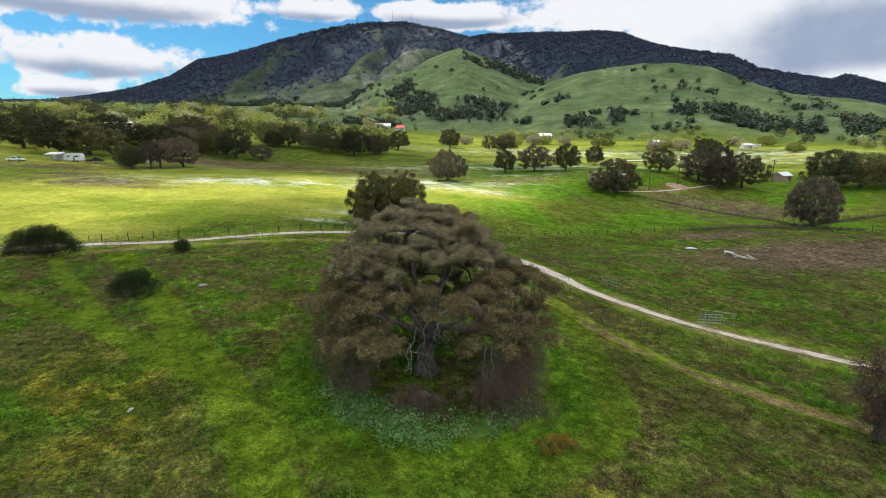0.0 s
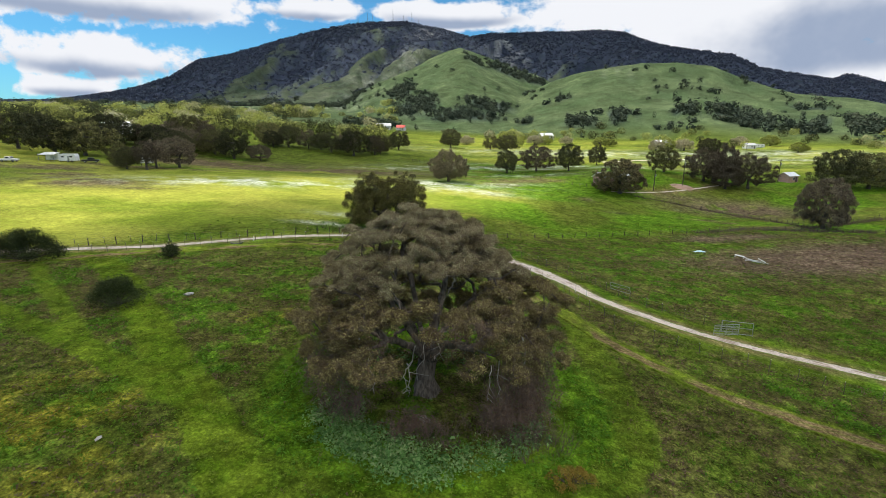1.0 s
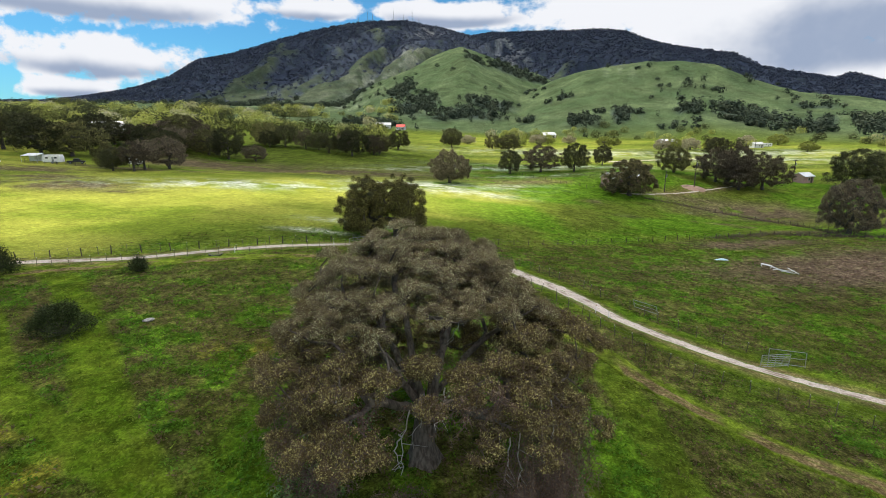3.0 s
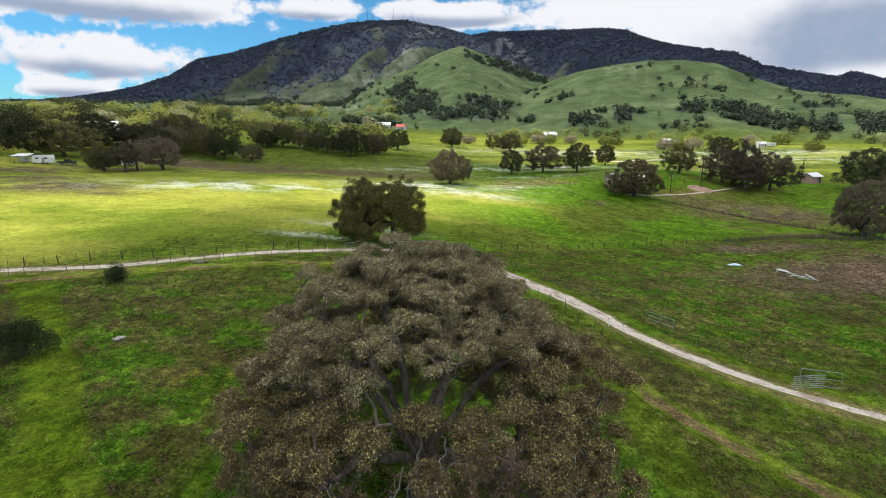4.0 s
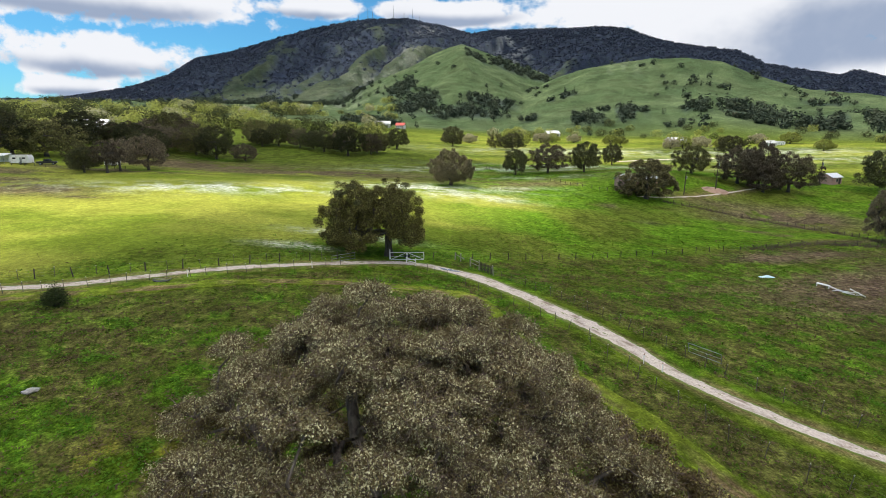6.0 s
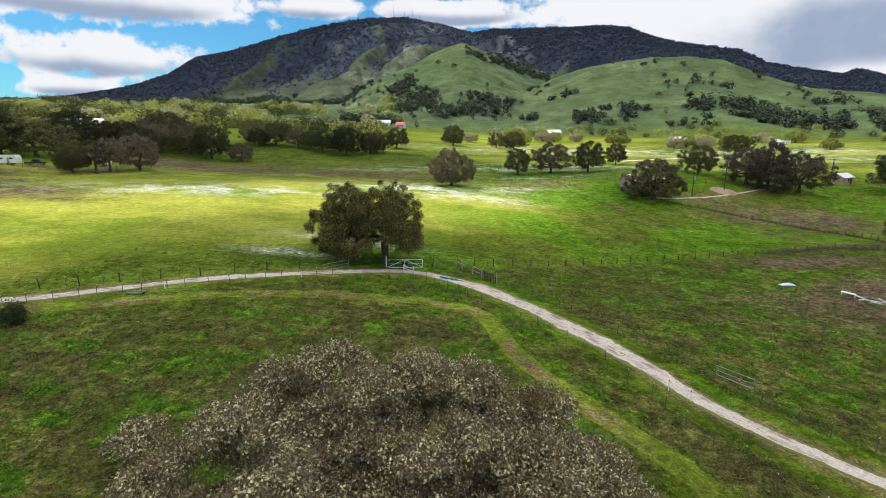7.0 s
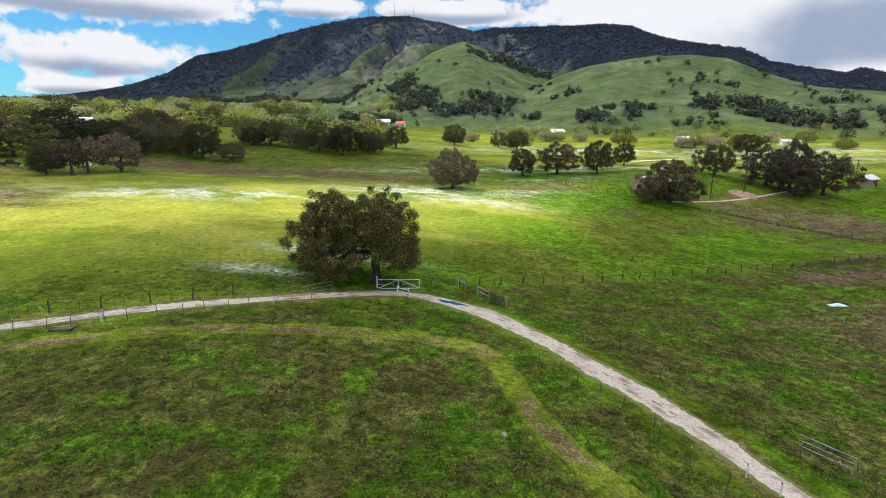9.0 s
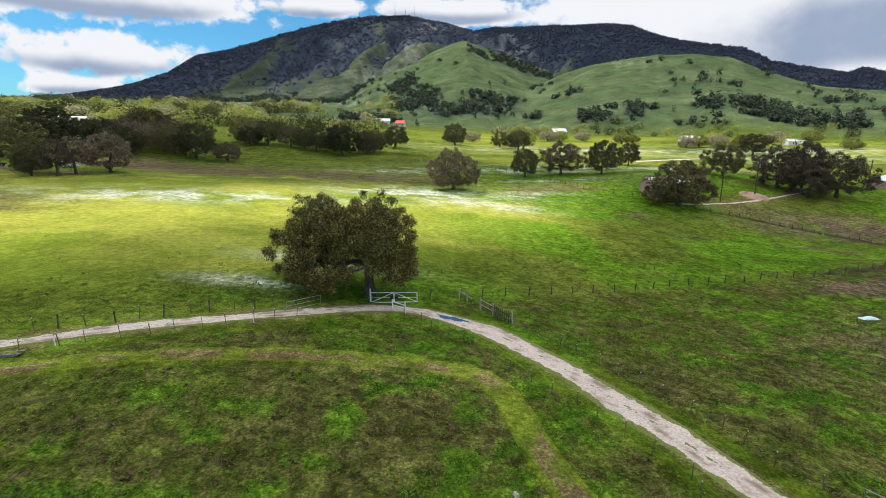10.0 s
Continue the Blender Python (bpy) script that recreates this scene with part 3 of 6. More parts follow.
# oak groves on the hills: bearing, distance, half widths, thickness
GROVES = [(-5.7, 985, 1.6, 85, 0.9), (-3.8, 820, 2.2, 70, 0.95), (4.2, 800, 2.8, 28, 0.95), (1.4, 735, 4.0, 36, 0.9), (2.6, 1110, 1.3, 60, 0.6), (7.0, 1170, 3.6, 50, 0.95), (17.5, 665, 2.3, 32, 1.0),
          (14.4, 640, 2.2, 26, 0.8), (24.8, 692, 1.7, 28, 1.0), (28.4, 668, 3.2, 42, 0.9), (32.5, 636, 4.0, 42, 0.85), (37.5, 660, 3.4, 60, 0.8), (11.6, 787, 1.4, 11, 1.0), (34.6, 815, 1.6, 24, 0.85), (8.3, 700, 1.0, 18, 0.8),
          (24.0, 606, 2.6, 24, 0.5), (-9, 640, 3, 60, 0.6), (-20, 1150, 9, 60, 0.5), (-13, 1250, 4, 60, 0.6)]


def woodland(a, r):
    """How thick the oaks stand on the hillsides: in gullies, and over the low eastern spur."""
    crest = np.where((a > 2.7) & (r < 960), 950, np.where(r < 1260, 1250, 2400))
    k = np.where(r < 1260, 0.06, 0.9) * smooth(0.5, 0.34, gullies(a, r, crest)) * smooth(0.42, 0.55, fbm(a * 0.6 + 3, r / 90, 3))
    clump = smooth(0.28, 0.44, fbm(a * 0.9 + 1, r / 60, 3))
    for ca, cr, wa, wr, thick in GROVES:
        k = np.maximum(k, thick * clump * np.exp(-((((a - ca) / wa) ** 2 + ((r - cr) / wr) ** 2) ** 2)))
    return k * smooth(540, 640, r)


def plots(x, y):
    """What grows where, and painted sun and shade: the masks of the ground."""
    r, a = np.hypot(x, y), np.degrees(np.arctan2(x, y))
    mown = np.zeros_like(x)
    for n, line in enumerate(MOWN):
        d = near_line(x, y, line, 6.0)
        w = (1.4, 1.85, 1.25, 1.0, 1.6)[n]
        mown = np.maximum(mown, (1 - smooth(w * 0.7, w * 1.12, d + 1.0 * (fbm(x * 0.6, y * 0.6, 3) - 0.5))) * (0.85, 1.0, 0.95, 0.85, 0.75)[n])
    d = near_line(x, y, ROAD_LINE, 6.0)
    verge = (1 - smooth(2.6, 4.2, d)) * 0.9
    ruts = near_line(x, y, MOWN[0], 6.0)
    soil = np.exp(-(((ruts - 0.7) / 0.34) ** 2)) * smooth(0.3, 0.5, fbm(x * 0.25 + 5, y * 0.25, 3)) * 0.85
    soil = np.maximum(soil, (1 - smooth(1.4, 2.2, d)) * 0.7)
    soil = np.maximum(soil, 0.6 * (1 - smooth(1.2, 2.4, near_line(x, y, FAR_TRACK, 5.0))))
    fence_y = np.interp(x, (-120, -65, -36, -14, 5, 23, 50, 70, 90), (60, 70, 79, 89, 99, 108.5, 118, 124, 122))
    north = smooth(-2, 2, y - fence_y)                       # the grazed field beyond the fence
    # yellow meadow grass; its eastern edge is drawn along the sunlit patch
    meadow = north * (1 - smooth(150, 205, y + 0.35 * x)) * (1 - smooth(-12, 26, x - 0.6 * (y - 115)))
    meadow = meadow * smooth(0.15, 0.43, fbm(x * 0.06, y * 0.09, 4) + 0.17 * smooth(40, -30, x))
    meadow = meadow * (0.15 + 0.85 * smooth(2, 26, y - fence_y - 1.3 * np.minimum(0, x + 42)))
    # far valley strip, raised in colour for the sun on it
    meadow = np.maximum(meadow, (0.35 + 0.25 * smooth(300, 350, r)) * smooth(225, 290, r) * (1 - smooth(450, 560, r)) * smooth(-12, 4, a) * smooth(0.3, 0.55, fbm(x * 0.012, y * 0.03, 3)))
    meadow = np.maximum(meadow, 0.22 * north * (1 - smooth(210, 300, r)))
    dry = np.maximum(smooth(0.36, 0.58, fbm(x * 0.11 + 3, y * 0.17 + 8, 5)) * 0.8, smooth(0.47, 0.62, fbm(x * 0.45 + 13, y * 0.6 + 8, 4)) * 0.75)
    clump = smooth(0.44, 0.6, fbm(x * 0.5 + 31, y * 0.7 + 5, 4))
    dry = np.maximum(dry, 0.75 * smooth(0.44, 0.62, fbm(x * 0.05 + 61, y * 0.1 + 18, 5)) * (0.3 + 0.7 * clump))
    for n, line in enumerate(DRY_BANDS):
        near = near_line(x, y, line, 6.0)
        w = (2.0, 0.8, 1.2, 1.6)[n]
        dry = np.maximum(dry, 0.95 * (1 - smooth(w * 0.5, w * 1.3, near + 1.6 * (fbm(x * 0.5, y * 0.5, 3) - 0.5))))
    for cx, cy, rx, ry in ((15.5, 35, 3.4, 5.5), (22, 27, 6, 4.5), (14, 22, 5, 3), (-8, 17, 5, 3), (-3, 62, 9, 5), (-17, 67, 12, 5)):
        dry = np.maximum(dry, 0.9 * np.exp(-((((x - cx) / rx) ** 2 + ((y - cy) / ry) ** 2) ** 1.5)) * (0.5 + 0.5 * clump))
    dry = np.maximum(dry, 0.85 * np.exp(-((((x - 48) / 30) ** 2 + ((y - 84) / 22) ** 2) ** 2)) * (0.35 + 0.65 * clump))
    dry = dry * (1 - 0.8 * np.exp(-(((x + 26) / 12) ** 2 + ((y - 28) / 11) ** 2)))
    dry = dry * (1 - 0.75 * north)
    bare = 1.1 * np.exp(-((((x - 74) / 31) ** 2 + ((y - 96 - 0.2 * (x - 74)) / 13) ** 2) ** 1.5)) * smooth(0.1, 0.32, fbm(x * 0.12, y * 0.24, 4))
    dry = np.maximum(dry, 0.85 * np.exp(-(((x + 38) / 17) ** 2 + ((y - 66) / 6) ** 2)))
    for cx, cy, rx, ry, k in ((93, 161, 22, 13, 1.3), (80, 172, 14, 3.5, 0.9), (67.5, 143, 3.5, 1.8, 1.3), (72.3, 141, 4, 1.6, 1.3), (76, 136.6, 4, 1.6, 1.3), (84, 129, 10, 2.0, 1.2), (59, 114.5, 8, 3.0, 1.3), (70, 117, 10, 3.0, 1.2), (44, 160, 5, 3, 0.9), (48, 143, 4, 2, 0.8), (20, 190, 26, 6, 0.9), (-97, 131, 22, 9, 1.2), (-102, 138, 14, 4, 1.4), (-90, 133, 9, 2.6, 1.4), (-79, 125, 8, 2.0, 1.1), (-113, 146, 16, 5, 1.3), (-130, 160, 22, 9, 1.3), (-109, 178, 34, 8, 1.2), (-105, 215, 45, 20, 1.3), (-60, 200, 60, 15, 1.2), (30, 198, 40, 7, 0.7), (-108, 206, 28, 12, 0.9)):
        bare = np.maximum(bare, smooth(0.25, 0.45, fbm(x * 0.15 + 6, y * 0.3, 4)) * k * np.exp(-(((x - cx) / rx) ** 2 + ((y - cy) / ry) ** 2)))
    flower_sun = 1.0 * np.exp(-(((x + 60) / 32) ** 2 + ((y - 145 - 0.18 * (x + 62)) / 8) ** 2))
    for cx, cy, rx, ry, k in ((-23, 95, 6, 1.6, 1.0), (-12, 170, 20, 9, 1.1), (4, 158, 15, 6, 0.8), (20, 176, 12, 6, 0.6), (-18, 106, 9, 2.2, 0.8), (20, 235, 40, 8, 0.7), (60, 252, 50, 9, 0.6), (90, 345, 90, 26, 0.6), (200, 345, 70, 26, 0.6), (-20, 222, 22, 5, 0.5), (70, 158, 3, 1.0, 0.5), (30, 205, 26, 4, 0.45), (180, 300, 60, 20, 0.5)):
        flower_sun = np.maximum(flower_sun, k * np.exp(-(((x - cx) / rx) ** 2 + ((y - cy) / ry) ** 2)))
    flower_sun = np.clip(flower_sun, 0, 1) * smooth(0.36, 0.6, fbm(x * 0.2 + 2, y * 0.36, 5))
    ring = np.hypot(x + 0.7, (y - 35.2))
    lush = np.maximum(mown, verge) * 0.9
    weed = 0.9 * north * smooth(0.38, 0.6, fbm(x * 0.06 + 9, y * 0.1, 4)) * smooth(300, 240, r) * np.maximum(smooth(-25, 25, x), 0.7 * smooth(24, 6, y - fence_y) * smooth(-52, -34, x))
    weed = np.maximum(weed, 0.8 * smooth(0.5, 0.64, fbm(x * 0.42 + 30, y * 0.6 + 2, 4)) * (1 - north) * smooth(0.3, 0.5, fbm(x * 0.06 + 7, y * 0.08, 3)))
    lush = np.maximum(lush, 0.75 * (1 - smooth(11.0, 14.5, ring)) * smooth(6.0, 8.5, ring))
    # faint sun on the near grass, put into the colour as yellow
    sun_gold = 0.8 * np.exp(-(((x + 26) / 10) ** 2 + ((y - 29) / 8) ** 2)) + 0.8 * np.exp(-(((x + 16.5) / 3) ** 2 + ((y - 46) / 2) ** 2)) + 0.5 * np.exp(-(((x - 8.5) / 3) ** 2 + ((y - 24) / 3) ** 2))
    sun_gold = sun_gold * smooth(0.4, 0.62, fbm(x * 0.4 + 21, y * 0.55, 4)) * (1 - mown)
    for cx, cy, rx, ry in ((-1, 178.5, 9, 5), (57, 170, 11, 6), (93, 124.5, 9, 5), (24, 215, 7, 4), (37, 221, 9, 4), (50, 214, 7, 4), (86, 205, 8, 4), (-94, 183, 12, 5), (-105, 243, 11, 5), (-9, 95, 8, 5)):
        weed = np.maximum(weed, 0.9 * np.exp(-((((x - cx) / rx) ** 2 + ((y - cy) / ry) ** 2) ** 2)))
    weed = np.maximum(weed, 0.8 * (1 - smooth(11.0, 14.5, ring)) * smooth(7.5, 10.0, ring)) * (1 - mown)
    pale_sun = np.zeros_like(x)                                 # sunlit patches painted pale, with bleached brush high up
    for ca, cr, wa, wr, k in ((-8.5, 1480, 2.6, 120, 0.4), (-5.2, 1750, 1.8, 200, 0.45), (-11, 1330, 3.5, 60, 0.35), (-15, 1120, 6, 130, 0.4), (5, 1950, 2.4, 200, 0.4), (17.5, 900, 1.6, 45, 0.25), (-3, 2250, 2.2, 120, 0.6), (-10.5, 2300, 2.5, 90, 0.9), (6, 2060, 1.6, 140, 1.0), (5.5, 1880, 2.4, 50, 1.1)):
        pale_sun = np.maximum(pale_sun, k * np.exp(-(((a - ca) / wa) ** 2 + ((r - cr) / wr) ** 2)))
    pale_sun = 0.5 * pale_sun * smooth(0.42, 0.62, fbm(a * 1.6, r / 50, 5))
    dry = dry * (1 - 0.9 * lush) * (1 - 0.6 * weed)
    hill = smooth(520, 640, r)
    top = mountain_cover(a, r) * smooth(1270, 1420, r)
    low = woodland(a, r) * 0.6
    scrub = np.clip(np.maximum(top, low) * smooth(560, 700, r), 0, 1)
    bare = np.clip(bare, 0, 1) * (1 - lush)
    weed, meadow, dry = weed * (1 - bare), meadow * (1 - 0.85 * bare), np.clip(dry, 0, 1)
    # the flower mask also carries the painted sun on the high slopes
    return {"lush": lush, "dry": 0.88 * dry, "bare": bare, "meadow": meadow, "soil": soil, "flower_sun": np.maximum(flower_sun * (1 - hill), pale_sun), "hill": hill, "scrub": scrub, "weed": weed, "sun_gold": sun_gold, "shaded_grass": smooth(1230, 1380, r)}


# ---- the ground: one sheet to the horizon, finer where the view is ----
def build_ground():
    ang = np.radians(np.r_[np.linspace(-180, -54, 18, endpoint=False), np.linspace(-54, -46, 8, endpoint=False), np.linspace(-46, 46, 380), np.linspace(47, 54, 8), np.linspace(60, 173, 17)])
    rad = np.r_[np.linspace(2, 14, 8, endpoint=False), 14 * (4700 / 14) ** (np.arange(400) / 399)]
    A, R = np.meshgrid(ang, rad)
    x, y = R * np.sin(A), R * np.cos(A) - 8.0
    z = ground_z(x, y)
    rough = near_line(x, y, ROAD_LINE, 6.0)
    z = z + (fbm(x * 0.55, y * 0.55, 3) - 0.5) * 0.35 * smooth(2.4, 4.5, rough) * (1 - smooth(90, 140, R))
    nr, na = R.shape
    verts = np.r_[np.stack([x, y, z], -1).reshape(-1, 3), [[0, -8, float(ground_z(0, -8))]]]
    i, j = np.meshgrid(np.arange(nr - 1), np.arange(na), indexing="ij")
    k = (j + 1) % na
    quads = np.stack([i * na + j, i * na + k, (i + 1) * na + k, (i + 1) * na + j], -1).reshape(-1, 4)
    # inner fan as narrow quads
    j = np.arange(0, na - 1, 2)
    c = np.full_like(j, nr * na)
    fan = np.stack([c, np.minimum(j + 2, na) % na, j + 1, j], -1)
    me = mesh_of("ground", verts, np.r_[quads[:, ::-1], fan], GROUND, smooth_faces=True)
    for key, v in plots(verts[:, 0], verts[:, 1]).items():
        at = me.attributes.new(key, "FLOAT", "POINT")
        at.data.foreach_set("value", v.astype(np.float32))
    ob = new("ground", me)
    return tagged(ob, "rolling green pasture with dry brown patches and mown strips", "ground", kind="structure")


build_ground()


# ---- the dirt road ----
def build_road(name, line, width, label, lift=0.05):
    p = spaced(line, 0.6)
    tan = np.gradient(p, axis=0)
    tan /= np.linalg.norm(tan, axis=1)[:, None]
    side = np.stack([-tan[:, 1], tan[:, 0]], 1)
    lanes = np.linspace(-1, 1, 17)
    wob = 1 + 0.28 * (fbm(np.arange(len(p)) * 0.12, np.zeros(len(p)), 3) - 0.5)
    wob = wob * np.interp(p[:, 0], (-20, -4, 2, 13, 20, 30), (0.5, 0.62, 0.92, 0.84, 0.46, 0.36))
    grid = p[:, None] + side[:, None] * (lanes[None, :, None] * (width / 2) * wob[:, None, None])
    z = ground_z(grid[..., 0], grid[..., 1]) + lift
    rut = 0.36 + 0.25 * (fbm(np.arange(len(p)) * 0.07, np.ones(len(p)) * 5, 3) - 0.5)
    z = z - 0.05 * np.exp(-(((np.abs(lanes)[None] - rut[:, None]) / 0.2) ** 2)) - 0.12 * (np.abs(lanes) > 0.95)[None]
    n, k = z.shape
    verts = np.concatenate([grid, z[..., None]], -1).reshape(-1, 3)
    i, j = np.meshgrid(np.arange(n - 1), np.arange(k - 1), indexing="ij")
    quads = np.stack([i * k + j, i * k + j + 1, (i + 1) * k + j + 1, (i + 1) * k + j], -1).reshape(-1, 4)
    me = mesh_of(name, verts, quads[:, ::-1], ROAD, smooth_faces=True)
    v = np.tile(np.maximum(smooth(0.42, 0.86, np.abs(lanes)), 0.36 * (1 - smooth(0.04, 0.2, np.abs(lanes)))), n)
    at = me.attributes.new("verge", "FLOAT", "POINT")
    at.data.foreach_set("value", v.astype(np.float32))
    at = me.attributes.new("rut", "FLOAT", "POINT")
    at.data.foreach_set("value", np.exp(-(((np.abs(lanes)[None] - rut[:, None]) / 0.24) ** 2)).ravel().astype(np.float32))
    return tagged(new(name, me), label, "road", kind="structure")


build_road("road", ROAD_LINE, 4.6, "pale rutted dirt farm road with grassy edges")


# ---- clouds whose shadows lie on the land ----
def build_cloud(name, lobes, height, thick, seed):
    s = Shape()
    off = SUN_WAY / SUN_WAY.z * height
    for n, (x, y, rx, ry) in enumerate(lobes):
        s.lump((x + off.x, y + off.y, height), (rx, ry, thick), 0.22, 4, seed + n)
    return tagged(new(name, s.mesh(name, CLOUD)), "broad grey-white cumulus cloud drifting over the pasture", "cloud", kind="structure")


build_cloud("cloud", [(-60, 38, 38, 38), (-28, 60, 33, 40), (-12, 82, 36, 44), (18, 92, 38, 38), (37, 94, 38, 38), (67, 124, 38, 38), (82, 162, 38, 38), (-125, 18, 75, 44), (-230, 20, 110, 60), (60, 55, 80, 66),
                      (120, 110, 70, 80), (0, -40, 140, 80), (-110, -60, 160, 95), (130, -20, 120, 110), (0, -190, 320, 130), (118, 168, 52, 50), (200, 90, 90, 110)], 420, 40, 1)
build_cloud("cloud", [(-132, 165, 45, 42), (-105, 176, 62, 36), (-150, 150, 50, 40), (-120, 166, 52, 40), (-70, 200, 62, 34), (-48, 206, 55, 25), (-40, 226, 60, 32), (0, 222, 50, 26), (-112, 186, 46, 42), (-74, 226, 52, 46), (-20, 246, 44, 40), (-145, 232, 70, 62), (-215, 225, 75, 66), (10, 228, 50, 27), (55, 224, 50, 30), (100, 212, 50, 30), (132, 200, 45, 35), (-75, 278, 55, 34), (-140, 270, 50, 34)], 420, 30, 21)
build_cloud("cloud", [(-720, 1980, 420, 720), (-200, 2370, 260, 430), (570, 2080, 230, 650), (850, 2000, 420, 650), (1400, 1700, 500, 600), (-1150, 1800, 420, 680)], 1300, 90, 41)


# ---- worn tracks ----
def build_track(name, line, width, label, material, step=0.5, worn=True, lift=0.09):
    """A mown or trodden strip that follows the ground, its edges let in."""
    p = spaced(line, step)
    tan = np.gradient(p, axis=0)
    tan /= np.linalg.norm(tan, axis=1)[:, None]
    side = np.stack([-tan[:, 1], tan[:, 0]], 1)
    lanes = np.linspace(-1, 1, 15)
    run = np.arange(len(p)) * step
    wob = 1 + 0.35 * (fbm(run * 0.2, run * 0 + 4, 3) - 0.5)
    grid = p[:, None] + side[:, None] * (lanes[None, :, None] * (width / 2) * wob[:, None, None])
    gx, gy = grid[..., 0], grid[..., 1]
    z = ground_z(gx, gy) + lift - 0.3 * (np.abs(lanes) > 0.95)[None]
    if worn:
        z = z + (fbm(gx * 0.55, gy * 0.55, 3) - 0.5) * 0.35 - 0.05 * np.exp(-(((np.abs(lanes) - 0.45) / 0.2) ** 2))[None]
    n, k = z.shape
    verts = np.concatenate([grid, z[..., None]], -1).reshape(-1, 3)
    i, j = np.meshgrid(np.arange(n - 1), np.arange(k - 1), indexing="ij")
    quads = np.stack([i * k + j, i * k + j + 1, (i + 1) * k + j + 1, (i + 1) * k + j], -1).reshape(-1, 4)
    me = mesh_of(name, verts, quads[:, ::-1], material, smooth_faces=True)
    fray = 0.35 * (fbm(gx * 1.3, gy * 1.3, 4) - 0.5)
    if worn:
        soil = smooth(0.62, 0.4, np.abs(lanes)[None] + 1.6 * fray) * smooth(0.34, 0.52, fbm(gx * 0.3 + 5, gy * 0.3, 4)) * 0.9 * (1 - 0.5 * smooth(0.16, 0.02, np.abs(lanes)[None] + fray))
        lush = smooth(1.05, 0.8, np.abs(lanes)[None] + fray) * 0.92
        masks = {"lush": lush, "soil": soil, "dry": 0.5 * (1 - lush), "bare": 0 * lush, "meadow": 0.32 * lush * (1 - soil), "flower_sun": 0 * lush, "hill": 0 * lush, "scrub": 0 * lush, "weed": 0 * lush, "sun_gold": 0 * lush, "shaded_grass": 0 * lush}
    else:
        masks = {"verge": np.maximum(np.abs(lanes)[None] * 0.7 + fray, 0), "rut": 0 * fray}
    for key, v in masks.items():
        at = me.attributes.new(key, "FLOAT", "POINT")
        at.data.foreach_set("value", np.broadcast_to(v, gx.shape).ravel().astype(np.float32))
    return tagged(new(name, me), label, "track", kind="structure")


build_track("mown_track", MOWN[0], 2.6, "mown lime-green track with worn brown wheel ruts", GROUND)
build_track("footpath", FAR_TRACK, 0.8, "narrow pale dirt path across the green field", ROAD, worn=False, lift=0.06)
build_track("valley_road", VALLEY_ROAD, 3.4, "distant pale dirt lane through the valley", ROAD, 1.5, False, 0.12)

# ---- trees ----
def tubes(p0, p1, r0, r1, sides):
    """Tapered stems between pairs of places: corners and quads."""
    p0, p1 = np.asarray(p0, float), np.asarray(p1, float)
    way = p1 - p0
    way /= np.maximum(np.linalg.norm(way, axis=1), 1e-6)[:, None]
    ref = np.where(np.abs(way[:, 2:3]) > 0.9, [[1.0, 0, 0]], [[0, 0, 1.0]])
    u = np.cross(way, ref)
    u /= np.linalg.norm(u, axis=1)[:, None]
    v = np.cross(way, u)
    th = np.arange(sides) * 2 * np.pi / sides
    ring = np.cos(th)[None, :, None] * u[:, None] + np.sin(th)[None, :, None] * v[:, None]
    lo = p0[:, None] + ring * np.asarray(r0)[:, None, None]
    hi = p1[:, None] + ring * np.asarray(r1)[:, None, None]
    verts = np.concatenate([lo, hi], 1).reshape(-1, 3)
    base = (np.arange(len(p0)) * 2 * sides)[:, None]
    j = np.arange(sides)[None]
    k = (np.arange(sides) + 1)[None] % sides
    quads = np.stack([base + j, base + k, base + sides + k, base + sides + j], -1).reshape(-1, 4)
    return verts, quads


def blades(centres, normals, length, width, g):
    """Small leaves, each a bent rhomb of its own."""
    n = len(centres)
    nrm = normals / np.maximum(np.linalg.norm(normals, axis=1), 1e-6)[:, None]
    ref = g.normal(size=(n, 3))
    u = np.cross(nrm, ref)
    u /= np.maximum(np.linalg.norm(u, axis=1), 1e-6)[:, None]
    v = np.cross(nrm, u)
    L = (length * (0.6 + 0.8 * g.random(n)))[:, None]
    W = (width * (0.6 + 0.8 * g.random(n)))[:, None]
    verts = np.stack([centres - u * L / 2, centres + v * W / 2 + nrm * W * 0.2, centres + u * L / 2, centres - v * W / 2 + nrm * W * 0.2], 1).reshape(-1, 3)
    return verts, np.arange(4 * n).reshape(n, 4)


def joined(parts):
    verts, faces, n = [], [], 0
    for v, f in parts:
        verts.append(v)
        faces.append(f + n)
        n += len(v)
    return np.concatenate(verts), np.concatenate(faces)


def sprays(g, envelope, count, gap, shell=0.55):
    """Places of the leafy sprays in a crown; envelope: rows of height, radius."""
    hs, rs = np.array(envelope).T
    out, tries = [], 0
    while len(out) < count and tries < 60 * count:
        tries += 1
        z = hs[0] + (hs[-1] - hs[0]) * g.random()
        R = np.interp(z, hs, rs)
        if g.random() > R / rs.max():
            continue
        th = g.random() * 2 * np.pi
        R *= 1 + 0.16 * math.sin(3 * th + hs[-1]) + 0.1 * math.sin(5 * th + 2 * rs.max())
        r = R * (shell + (1 - shell) * g.random() ** 0.6)
        p = np.array([r * math.cos(th), r * math.sin(th), z + g.normal() * 0.2])
        if out and np.min(np.linalg.norm(np.array(out) - p, axis=1)) < gap:
            continue
        out.append(p)
    return np.array(out)


